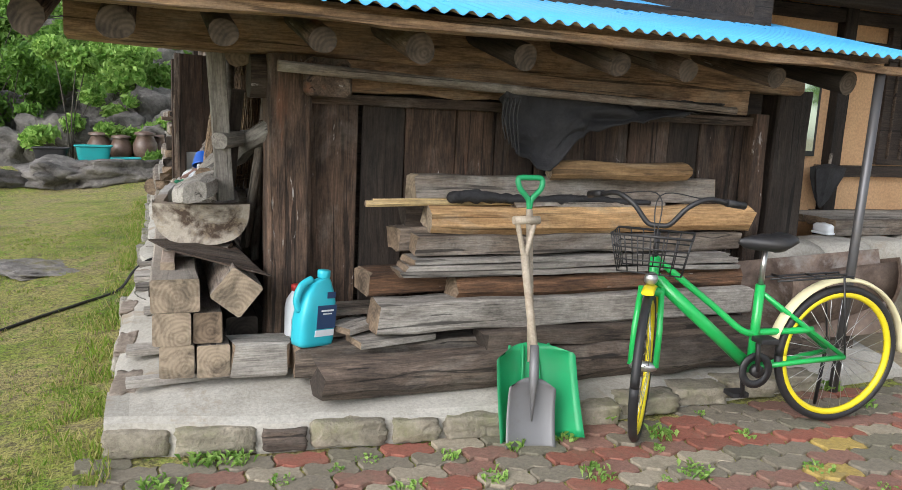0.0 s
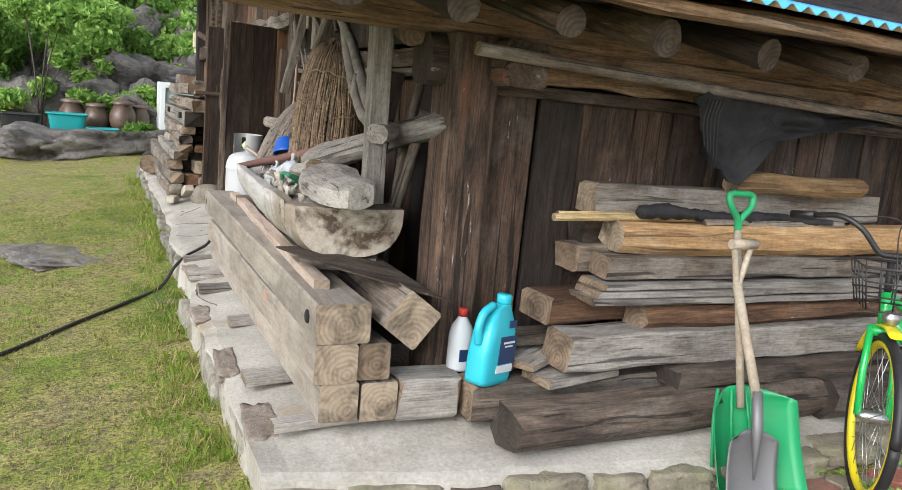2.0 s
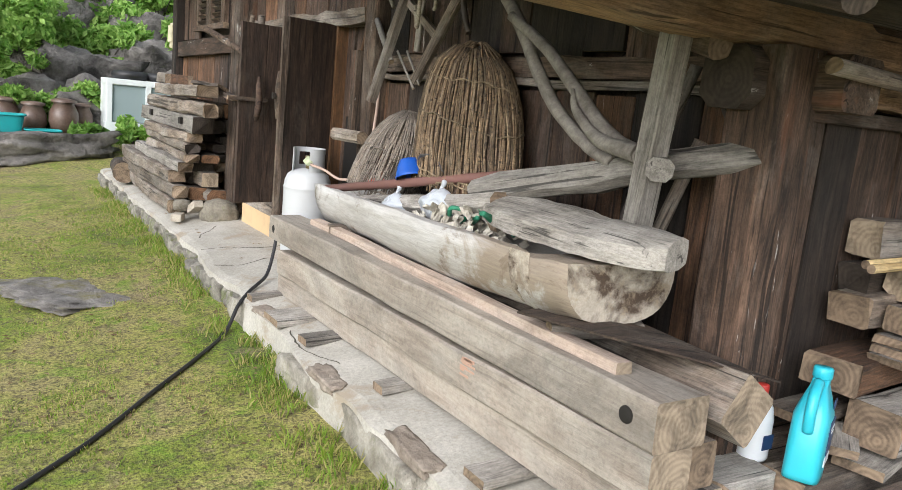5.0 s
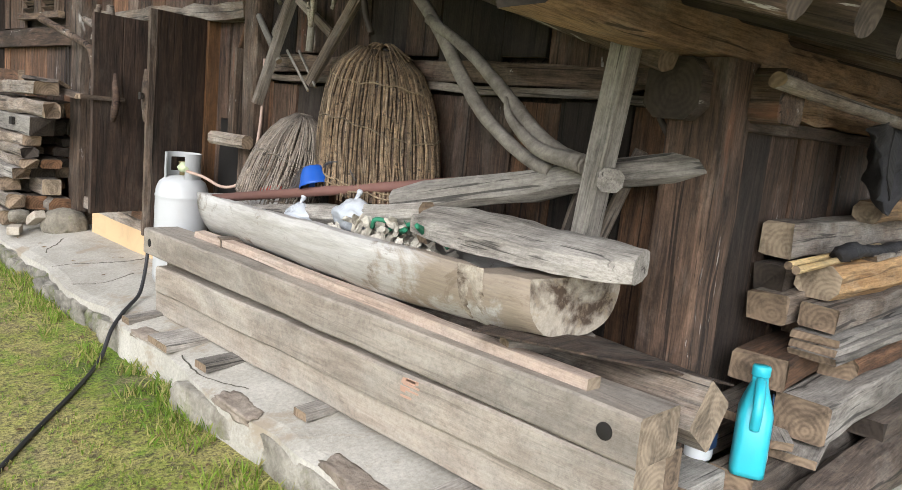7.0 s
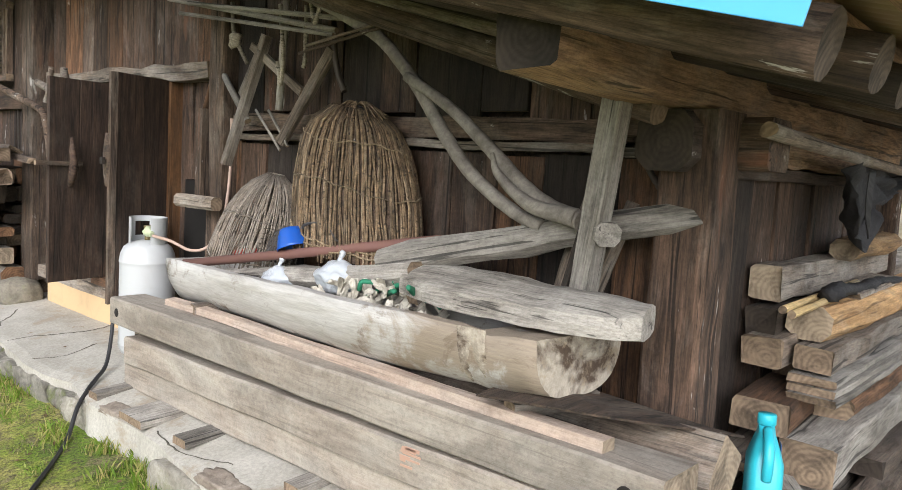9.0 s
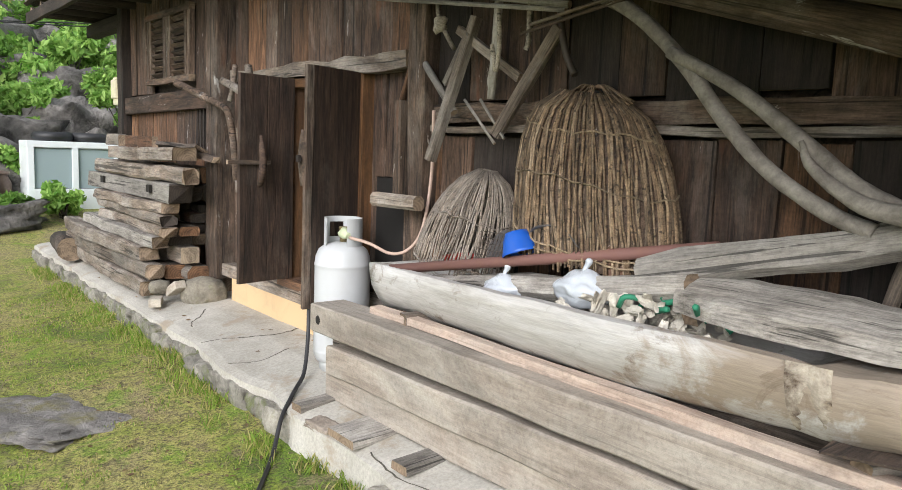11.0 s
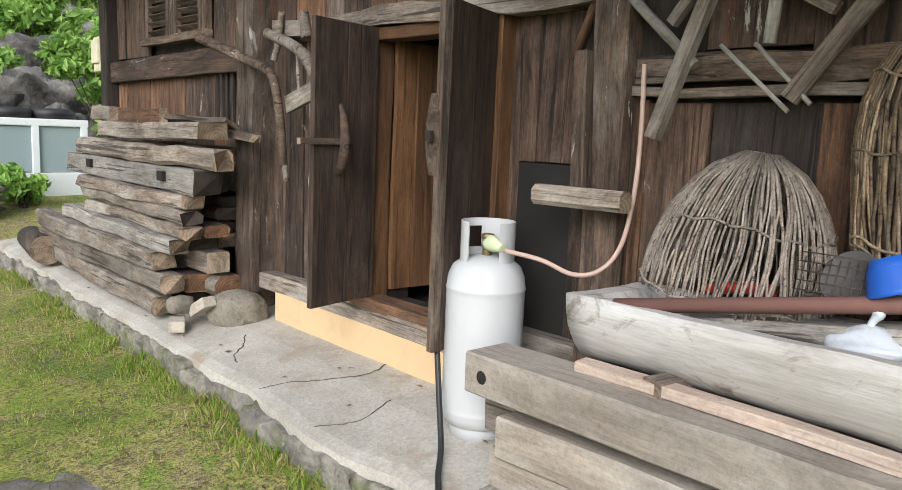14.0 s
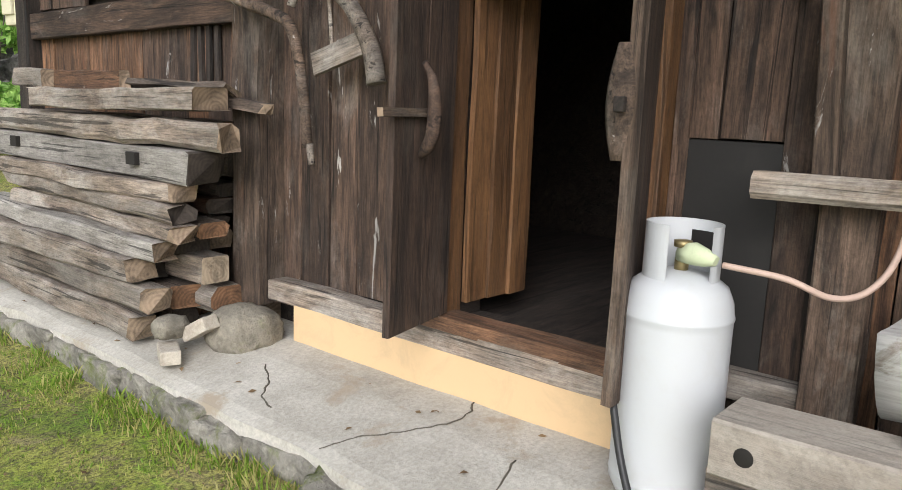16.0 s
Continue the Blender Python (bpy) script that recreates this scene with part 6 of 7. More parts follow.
arc = [FH + head_w * (0.36 * math.cos(a)) + Vector((0, 0, 0.36 * math.sin(a))) for a in [radians(75 + 75 * k / 12) for k in range(13)]]
bm = bmesh.new()
tube(bm, arc, 0.028, 8, 0.3)
part("mudguard", bm, YELLOW, bike, "yellow front mudguard")
for s in (-0.05, 0, 0.05):
    pipe("rack_rail", [BP(0.40, 0.715, s), BP(0.0, 0.735, s)], 0.005, BLACKP, sides=6)
for u in (0.36, 0.18, 0.0):
    pipe("rack_rail", [BP(u, 0.727, -0.05), BP(u, 0.727, 0.05)], 0.005, BLACKP, sides=6)
for s in (-0.06, 0.06):
    pipe("rack_stay", [BP(0.06, 0.735, s), RH + side_b * s], 0.005, BLACKP, sides=6)
bm = bmesh.new()
lathe(bm, [(0.05, -0.004), (0.085, -0.004), (0.085, 0.004), (0.05, 0.004), (0.05, -0.004)], 30)
lathe(bm, [(0.0, -0.006), (0.03, -0.006), (0.03, 0.02), (0.0, 0.02)], 16)
part("chain_wheel", bm, BLACKP, bike, "black chain guard ring", Matrix.Translation(BB - side_b * -0.04) @ side_b.to_track_quat("Z", "X").to_matrix().to_4x4())
for sgn in (1, -1):
    foot = BB - side_b * (0.06 * -sgn) * -1 + Vector((0, 0, -0.165 * sgn)) + axis_b * (-0.02 * sgn)
    pipe("crank", [BB - side_b * (0.055 * sgn), foot - side_b * 0.0], 0.011, BLACKP)
    part("pedal", bm_box((0.09, 0.08, 0.025), 0.006), BLACKP, bike, "", Matrix.Translation(foot - side_b * (0.05 * sgn)) @ mx)
pipe("kickstand", [RH - side_b * 0.07 + Vector((0, 0, -0.02)), BP(-0.09, 0.02, -0.2)], 0.009, BLACKP)
dt = (HT.lerp(HT2, 0.35) - BB).normalized()
for k in range(6):
    c = BB.lerp(HT.lerp(HT2, 0.35), 0.42 + 0.075 * k) - side_b * 0.0305
    part("print_bar", bm_box((0.022, 0.003, 0.024), 0.001), PALE, bike, "pale printed mark on the tube", Matrix.Translation(c) @ Matrix((dt, side_b, dt.cross(side_b))).transposed().to_4x4())

# ---- shovels ----
GREENP = paint("green plastic", (0.015, 0.32, 0.12), 0.4, 0, 0.2, 8)
BLADE = paint("grey steel blade", (0.2, 0.2, 0.205), 0.55, 0.5, 0.4, 8, (0.14, 0.11, 0.09))


def blade(width, height, curl, thick, tip=0.0, n=14, m=12):
    """A dished blade: width across x, height up z, its edges curled forward (-y)."""
    bm = bmesh.new()
    cols = []
    for back in (0, 1):
        g = []
        for i in range(n + 1):
            u = i / n * 2 - 1
            g.append([bm.verts.new((u * width / 2 * (1 - 0.06 * (j / m) - 0.3 * max(0, j / m - 0.8) ** 2 * 12), -curl * abs(u) ** 2.6 + back * thick + 0.02 * math.sin(math.pi * j / m), (j / m) * height - tip * (1 - u * u) * (1 - j / m) - 0.06 * height * (max(0, j / m - 0.85) / 0.15) * u * u * 2)) for j in range(m + 1)])
        for a, b in zip(g, g[1:]):
            for j in range(m):
                bm.faces.new((a[j], a[j + 1], b[j + 1], b[j])).smooth = True
        cols.append(g)
    for i in range(n):
        for j in (0, m):
            bm.faces.new((cols[0][i][j], cols[0][i + 1][j], cols[1][i + 1][j], cols[1][i][j]))
    for i in (0, n):
        for j in range(m):
            bm.faces.new((cols[0][i][j], cols[0][i][j + 1], cols[1][i][j + 1], cols[1][i][j]))
    return bm


snow = thing("snow_shovel", "green plastic snow shovel leaning on the timber pile", "shovel", (1.6, 2.85, 0.11))
lean = Matrix.Translation((1.6, 2.875, 0.10)) @ pose(0, 0, 0, -18, -3, -12)
part("scoop", blade(0.38, 0.43, 0.13, 0.006), GREENP, snow, "", lean)
for s in (-0.09, -0.03, 0.03, 0.09):
    bm = bmesh.new()
    tube(bm, [lean @ Vector((s * 1.5, 0.005, 0.12)), lean @ Vector((s * 1.3, 0.0, 0.3)), lean @ Vector((s, -0.004, 0.42))], 0.007, 6)
    part("rib", bm, GREENP, snow)
top_s = Vector((1.66, 3.19, 1.10))
bm = bmesh.new()
tube(bm, [lean @ Vector((0, -0.01, 0.34)), top_s], 0.016, 10)
part("shaft", bm, SHAFT, snow, "wooden shaft")
bm = bmesh.new()
tube(bm, smooth_path([top_s, top_s + Vector((-0.01, 0, 0.05)), top_s + Vector((-0.055, 0, 0.10)), top_s + Vector((-0.06, 0.01, 0.145)), top_s + Vector((0.0, 0.01, 0.15)), top_s + Vector((0.06, 0.01, 0.145)), top_s + Vector((0.055, 0, 0.10)), top_s + Vector((0.01, 0, 0.05)), top_s]), 0.014, 8)
part("d_grip", bm, GREENP, snow, "green plastic D grip")
spade = thing("spade", "grey steel spade with a wooden fork grip", "spade", (1.52, 2.78, 0.1))
ls = Matrix.Translation((1.52, 2.775, 0.10)) @ pose(0, 0, 0, -15, 3, -12)
part("blade", blade(0.225, 0.31, 0.02, 0.004), BLADE, spade, "grey worn steel blade", ls)
bm = bmesh.new()
sp_top = Vector((1.595, 3.085, 0.90))
tube(bm, [ls @ Vector((0, -0.012, 0.12)), ls @ Vector((0, -0.02, 0.32)), ls @ Vector((0, -0.01, 0.45))], [0.004, 0.022, 0.02], 10)
part("socket", bm, BLADE, spade, "steel socket")
bm = bmesh.new()
tube(bm, [ls @ Vector((0, -0.01, 0.42)), sp_top], 0.019, 10)
part("shaft", bm, SHAFT, spade)
for s in (-1, 1):
    bm = bmesh.new()
    tube(bm, smooth_path([sp_top - Vector((0, 0, 0.02)), sp_top + Vector((s * 0.02, 0, 0.06)), sp_top + Vector((s * 0.045, 0.005, 0.16))]), 0.013, 8)
    part("fork", bm, SHAFT, spade)
bm = bmesh.new()
tube(bm, [sp_top + Vector((-0.065, 0, 0.165)), sp_top + Vector((0.065, 0, 0.165))], 0.02, 10)
part("cross_grip", bm, SHAFT, spade, "pale worn cross grip")

# ---- stones of the plinth edge ----
x = -0.2
for k, (w, hh) in enumerate(((0.27, 0.115), (0.33, 0.12), (0.19, 0.1), (0.33, 0.12), (0.22, 0.105), (0.28, 0.1), (0.3, 0.1), (0.25, 0.09), (0.34, 0.09), (0.3, 0.09), (0.32, 0.09), (0.3, 0.09))):
    c = x + w / 2
    bm = bmesh.new()
    rock(bm, (0, 0, 0), (w * 1.0, 0.17, hh), 30 + k, 4, 0.14, boxy=0.9)
    yy = lerp_list(EDGE_F, c)
    link("edge_stone", finish(bm, "edge_stone", [W_BLACK if k == 2 else EDGING]), Matrix.Translation((c, yy + 0.045, ground_z(c, yy) + hh * 0.5 + 0.01)) @ pose(0, 0, 0, 0, 0, -9), plinth)
    x += w + 0.012
y, k = 3.3, 0
while y < 13:
    south = y < 6.4
    w = rng.uniform(0.4, 0.75) if south else rng.uniform(0.22, 0.5)
    hh = rng.uniform(0.19, 0.24) if south else rng.uniform(0.18, 0.26)
    bm = bmesh.new()
    rock(bm, (0, 0, 0), (rng.uniform(0.14, 0.18) if south else rng.uniform(0.15, 0.22), w * 1.1, hh), 60 + k, 4, 0.16 if south else 0.3, boxy=0.92)
    c = y + w / 2
    link("edge_stone", finish(bm, "edge_stone", [KERB if south else CURB]), Matrix.Translation((lerp_list(EDGE_W, c) + (0.065 if south else 0.05), c, (0.178 if south else 0.172) - hh / 2 + rng.uniform(-0.02, 0.004))) @ pose(0, 0, 0, rng.uniform(-2, 2), rng.uniform(-4, 4), rng.uniform(-5, 5)), plinth)
    y += w * 0.97
    k += 1
# flat brown stones set along the top of the kerb
for c, w, d, up in ((3.72, 0.34, 0.13, 0.0), (4.42, 0.36, 0.1, 0.0), (5.2, 0.3, 0.1, 0.0), (6.3, 0.2, 0.1, 0.0)):
    bm = bmesh.new()
    rock(bm, (0, 0, 0), (d, w, 0.05), 400 + int(c * 10), 4, 0.22, boxy=0.9)
    link("edge_stone", finish(bm, "edge_stone", [SLATE]), Matrix.Translation((lerp_list(EDGE_W, c) + d * 0.42, c, 0.196 + up)) @ pose(0, 0, 0, 0, -4, rng.uniform(-9, 9)), plinth)
bm = bmesh.new()
rock(bm, (0, 0, 0), (0.8, 0.86, 0.12), 3, 5, 0.5)
solo("flat_rock", bm, rough_mat("grey ground rock", [(0.3, (0.15, 0.14, 0.13)), (0.7, (0.42, 0.39, 0.36))], 5, 50, 0.95, 1.0, 0.04, second=((0.22, 0.20, 0.10), 4.0, 0.5, 0.64)), Matrix.Translation((-0.87, 7.75, ground_z(-0.87, 7.75) - 0.035)) @ pose(0, 0, 0, 0, 4, 25), "flat grey rock bedded in the lawn", "rock")
CRACK = paint("dark crack filling", (0.10, 0.09, 0.07), 0.95, 0, 0.3)
for pts in ((((0.57, 7.78), (0.42, 7.72), (0.25, 7.82), (0.12, 7.95), (0.0, 8.02))), ((0.3, 8.75), (0.22, 8.6), (0.12, 8.52), (0.08, 8.4)), ((0.3, 7.4), (0.1, 7.35), (-0.05, 7.45)), ((-0.05, 5.3), (-0.12, 5.6), (-0.08, 5.9))):
    bm = bmesh.new()
    q = smooth_path([(a, b, slab_z(a, b) + 0.001) for a, b in pts], 8)
    q = [p + Vector((0.012 * noise.noise(p * 25), 0.012 * noise.noise(p * 25 + Vector((9, 0, 0))), 0)) for p in q]
    tube(bm, q, 0.004, 4, 0.5, 0.5)
    link("crack", finish(bm, "crack", [CRACK]), I4, plinth)

# ---- the neighbouring house with its porch ----
PLASTER = rough_mat("apricot plaster", [(0.3, (0.60, 0.36, 0.19)), (0.7, (0.70, 0.45, 0.25))], 2, 50, 0.85, 0.15, 0.01)
house = thing("house", "timber framed house with apricot plaster walls and a porch", "house", (5.5, 5, 0.2))
part("wall", bm_box((4.3, 0.14, 2.4), 0.005, (5.85, 4.75, 1.4)), PLASTER, house)
for x, w in ((3.72, 0.16), (5.12, 0.13), (6.3, 0.14), (7.9, 0.14)):
    timber("post", (x, 4.66, 0.5), (x, 4.66, 2.6), 0.12, w, W_DARK if x > 4 else W_OLD, house)
for z, hh in ((1.24, 0.09), (0.86, 0.12), (2.2, 0.14), (2.45, 0.1)):
    timber("rail", (4.98 if z < 1.3 else 3.7, 4.665, z), (8.0, 4.665, z), 0.1, hh, W_DARK, house)
wdw = part("window", bm_box((0.34, 0.04, 0.62), 0.006, (4.76, 4.66, 1.66)), BLACKP, house, "narrow window in a dark frame")
GLASS, glN, glL, glB = base_mat("window glass", 0.04)
glB.inputs["Base Color"].default_value, glB.inputs["Metallic"].default_value = (0.62, 0.72, 0.62, 1), 1.0
part("pane", bm_box((0.27, 0.01, 0.54), 0.002, (4.76, 4.635, 1.66)), GLASS, wdw, "glass pane that mirrors the garden")
door_h = part("lattice_door", bm_box((0.9, 0.05, 1.1), 0.006, (6.05, 4.65, 1.85)), W_DARK, house, "dark lattice door")
for k in range(6):
    part("lattice_bar", bm_box((0.015, 0.02, 1.0), 0.002, (5.7 + 0.14 * k, 4.615, 1.85)), W_POST, door_h)
porch = thing("porch", "grey plank porch floor on stone footing", "porch", (5.6, 4.3, 0.5))
for k in range(4):
    timber("floor_board", (4.5, 4.05 + 0.145 * k, 0.905), (8.0, 4.05 + 0.145 * k, 0.905), 0.14, 0.05, W_GREY, porch)
timber("edge_beam", (4.45, 3.97, 0.88), (8.0, 3.97, 0.88), 0.08, 0.11, W_OLD, porch)
for k in range(9):
    bm = bmesh.new()
    rock(bm, (0, 0, 0), (0.5, 0.4, 0.42), 200 + k, 3, 0.2)
    part("footing_stone", bm, STONE, porch, "", Matrix.Translation((3.9 + 0.47 * k, 3.86 + rng.uniform(-0.05, 0.05), 0.45)))
    bm = bmesh.new()
    rock(bm, (0, 0, 0), (0.5, 0.45, 0.25), 230 + k, 3, 0.2)
    part("step_stone", bm, CONCRETE, porch, "", Matrix.Translation((3.9 + 0.47 * k, 3.9, 0.7)))
eave = thing("house_roof", "dark deep eave of the neighbouring house on log rafters", "roof", (5.5, 4, 2.6), kind="structure")
part("roof_slab", bm_box((7.0, 4.6, 0.1), 0.01, (7.2, 5.3, 2.85)), W_DARK, eave)
for k in range(12):
    timber("rafter", (3.9 + 0.4 * k, 3.2, 2.62), (3.9 + 0.4 * k, 5.2, 2.78), 0.12, 0.12, W_DARK, eave, round_=True)
timber("eave_board", (3.7, 3.15, 2.72), (10, 3.15, 2.72), 0.04, 0.1, W_DARK, eave)
timber("eave_beam", (3.8, 4.1, 2.5), (10, 4.1, 2.5), 0.16, 0.18, W_DARK, eave)
um = thing("umbrella", "closed black umbrella hung on the porch wall", "umbrella", (4.98, 4.5, 0.98))
bm = bmesh.new()
NU = 16
rings = []
for z, r in ((1.30, 0.02), (1.27, 0.13), (1.2, 0.12), (1.1, 0.085), (1.02, 0.05), (0.97, 0.02), (0.95, 0.005)):
    rings.append([bm.verts.new((4.97 + r * (1 + 0.3 * (k % 2)) * math.cos(2 * math.pi * k / NU) - (1.3 - z) * 0.12, 4.52 + 0.5 * r * (1 + 0.3 * (k % 2)) * math.sin(2 * math.pi * k / NU), z)) for k in range(NU)])
for a, b in zip(rings, rings[1:]):
    for k in range(NU):
        bm.faces.new((a[k], a[(k + 1) % NU], b[(k + 1) % NU], b[k]))
bm.faces.new(rings[0])
part("canopy", bm, CLOTH, um)
bm = bmesh.new()
tube(bm, [(4.97, 4.52, 1.28), (4.98, 4.52, 1.38)], 0.012, 8)
part("handle", bm, W_OLD, um)
for k, (sx, sy) in enumerate(((4.42, 4.0), (4.52, 4.03))):
    sh = thing("shoe", "white canvas shoe on the porch stone", "shoe", (sx, sy, 0.83), "pair of white shoes")
    bm = bmesh.new()
    rock(bm, (0, 0, 0), (0.075, 0.15, 0.075), 300 + k, 3, 0.1)
    part("upper", bm, PALE, sh, "", Matrix.Translation((sx, sy, 0.87)))
    part("sole", bm_box((0.07, 0.15, 0.02), 0.009), PALE, sh, "", Matrix.Translation((sx, sy, 0.838)))
# leaning pipe and rusty scoop beside the bicycle
bm = bmesh.new()
tube(bm, [(3.42, 2.9, ground_z(3.4, 2.9)), (3.46, 2.9, 1.86)], 0.024, 12)
pp = solo("steel_pole", bm, paint("dull galvanised pipe", (0.12, 0.12, 0.125), 0.45, 0.6, 0.5, 10), I4, "dull steel pipe propping the eave", "pole")
RUST = rough_mat("rusty worn steel", [(0.35, (0.07, 0.045, 0.032)), (0.65, (0.27, 0.20, 0.16))], 4, 40, 0.6, 0.4, 0.01, metal=0.4, second=((0.3, 0.28, 0.26), 3.0, 0.55, 0.7))
bm = bmesh.new()
NS = 18
cols = []
for back in (0, 1):
    g = []
    for i in range(NS + 1):
        a = radians(-35 + 150 * i / NS)
        r = 0.30 - 0.008 * back
        g.append([bm.verts.new((3.35 + 0.75 * j / 6, 3.45 + r * math.cos(a + 1.57) * 0.9 - 0.05 * j / 6, 0.62 - r * math.sin(a + 1.57) * 0.95 + 0.06 * j / 6)) for j in range(7)])
    for a_, b_ in zip(g, g[1:]):
        for j in range(6):
            bm.faces.new((a_[j], a_[j + 1], b_[j + 1], b_[j])).smooth = True
    cols.append(g)
for i in (0, NS):
    for j in range(6):
        bm.faces.new((cols[0][i][j], cols[0][i][j + 1], cols[1][i][j + 1], cols[1][i][j]))
for j in (0, 6):
    for i in range(NS):
        bm.faces.new((cols[0][i][j], cols[0][i + 1][j], cols[1][i + 1][j], cols[1][i][j]))
bucket = thing("loader_bucket", "rusty curved steel loader bucket beside the pile", "bucket", (3.7, 3.4, 0.3))
part("curved_plate", bm, RUST, bucket)
part("back_plate", bm_box((0.85, 0.014, 0.5), 0.004), RUST, bucket, "", along((3.28, 3.5, 0.5), (4.05, 3.18, 0.62)) @ pose(0, 0, 0, -14))
bm = bmesh.new()
pr = [bm.verts.new((4.1 + e, 3.4 + 0.29 * math.cos(t), 0.68 + 0.29 * math.sin(t))) for e in (0, 0.012) for t in [radians(150 + 210 * k / 16) for k in range(17)]]
bm.faces.new(pr[:17]), bm.faces.new(pr[17:])
for k in range(17):
    bm.faces.new((pr[k], pr[(k + 1) % 17], pr[17 + (k + 1) % 17], pr[17 + k]))
part("end_plate", bm, RUST, bucket)
timber("bucket_block", (3.5, 3.4, 0.22), (3.95, 3.4, 0.22), 0.3, 0.2, W_BLACK, None, "dark timber block under the bucket", "block")

# ---- far end of the lawn: display fridge, tubs, jars, tyres ----
fz = ground_z(1.2, 16.6)
fr = thing("display_fridge", "white horizontal display fridge with sliding glass doors", "fridge", (1.2, 16.6, fz))
ENAMEL = paint("white fridge enamel", (0.70, 0.74, 0.75), 0.35, 0, 0.2, 6)
X0, X1, FZ0, FZ1 = 0.52, 1.9, 0.32, 1.40
part("base", bm_box((X1 - X0, 0.6, 0.38), 0.015, ((X0 + X1) / 2, 16.75, FZ0 + 0.15)), ENAMEL, fr)
part("top", bm_box((X1 - X0, 0.6, 0.1), 0.015, ((X0 + X1) / 2, 16.75, FZ1 - 0.05)), ENAMEL, fr)
part("back", bm_box((X1 - X0, 0.05, 0.66), 0.01, ((X0 + X1) / 2, 17.02, 0.98)), ENAMEL, fr)
for x in (X0 + 0.06, (X0 + X1) / 2, X1 - 0.06):
    part("frame_post", bm_box((0.09, 0.06, 0.68), 0.008, (x, 16.48, 0.98)), ENAMEL, fr)
part("side", bm_box((0.04, 0.58, 0.68), 0.008, (X0 + 0.03, 16.76, 0.98)), ENAMEL, fr)
FGL, fN, fL, fB = base_mat("greenish fridge glass", 0.08)
fB.inputs["Base Color"].default_value = (0.28, 0.35, 0.36, 1)
for x in (X0 + 0.36, X1 - 0.37):
    part("glass_door", bm_box((0.6, 0.015, 0.62), 0.003, (x, 16.5, 0.98)), FGL, fr, "grey green sliding glass")
for x in (0.95, 1.5):
    bm = bmesh.new()
    tube(bm, [(x + 0.23 * math.cos(2 * math.pi * k / 30), 16.75 + 0.23 * math.sin(2 * math.pi * k / 30), FZ1 + 0.075) for k in range(31)], 0.075, 10)
    solo("tyre", bm, BLACK, I4, "black worn tyre lying on the fridge", "tyre", "tyres on the fridge")
TEAL = paint("teal plastic crate", (0.01, 0.33, 0.34), 0.45, 0, 0.25, 5)


def tub(name, c, size, mat, label, cat):
    th = thing(name, label, cat, c)
    bm = bmesh.new()
    L, W, H = size
    prof = [(0.86, 0.0), (1.0, H * 0.94), (1.05, H * 0.94), (1.05, H), (0.97, H), (0.84, 0.02)]
    rings = []
    for s, z in prof:
        rings.append([bm.verts.new((c[0] + s * L / 2 * math.copysign(abs(math.cos(t)) ** 0.35, math.cos(t)), c[1] + s * W / 2 * math.copysign(abs(math.sin(t)) ** 0.35, math.sin(t)), c[2] + z)) for t in [2 * math.pi * k / 28 for k in range(28)]])
    for a, b in zip(rings, rings[1:]):
        for k in range(28):
            bm.faces.new((a[k], a[(k + 1) % 28], b[(k + 1) % 28], b[k]))
    bm.faces.new(rings[0]), bm.faces.new(rings[-1])
    part("shell", bm, mat, th)
    bm = bmesh.new()
    tube(bm, [(c[0] + 1.06 * L / 2 * math.copysign(abs(math.cos(t)) ** 0.35, math.cos(t)), c[1] + 1.06 * W / 2 * math.copysign(abs(math.sin(t)) ** 0.35, math.sin(t)), c[2] + H * 0.97) for t in [2 * math.pi * k / 28 for k in range(29)]], 0.015, 6)
    part("rim", bm, mat, th)


for nm, c, sz, mt, lb in (("tub", (-1.02, 16.2, 0.42), (0.62, 0.4, 0.28), TEAL, "teal rectangular plastic tub on the boulders"), ("tub", (-0.45, 16.1, 0.36), (0.5, 0.35, 0.12), TEAL, "low teal plastic tray on the boulders"), ("tub", (-1.75, 16.2, 0.42), (0.6, 0.4, 0.22), BLACKP, "black oval rubber tub on the boulders")):
    tub(nm, c, sz, mt, lb, "tub")
ONGGI = rough_mat("brown glazed earthenware", [(0.3, (0.10, 0.06, 0.045)), (0.7, (0.20, 0.14, 0.11))], 3, 30, 0.35, 0.2, 0.01)
for x, yv, s in ((-0.95, 16.9, 0.5), (-0.55, 16.7, 0.45), (-0.1, 16.6, 0.5), (0.2, 16.9, 0.4)):
    jar = thing("storage_jar", "brown glazed earthenware storage jar with lid", "jar", (x, yv, ground_z(x, yv)), "row of storage jars")
    bm = bmesh.new()
    lathe(bm, [(0.0, 0.0), (0.22 * s * 1.6, 0.0), (0.36 * s * 1.3, 0.4 * s), (0.35 * s * 1.3, 0.7 * s), (0.24 * s * 1.3, 1.0 * s), (0.27 * s * 1.3, 1.04 * s), (0.0, 1.05 * s)], 24)
    part("body", bm, ONGGI, jar, "", Matrix.Translation((x, yv, ground_z(x, yv) + 0.1)))
    bm = bmesh.new()
    lathe(bm, [(0.31 * s * 1.3, 0.0), (0.31 * s * 1.3, 0.04), (0.12 * s, 0.14 * s), (0.0, 0.15 * s)], 24)
    part("lid", bm, ONGGI, jar, "", Matrix.Translation((x, yv, ground_z(x, yv) + 0.1 + 1.05 * s)))

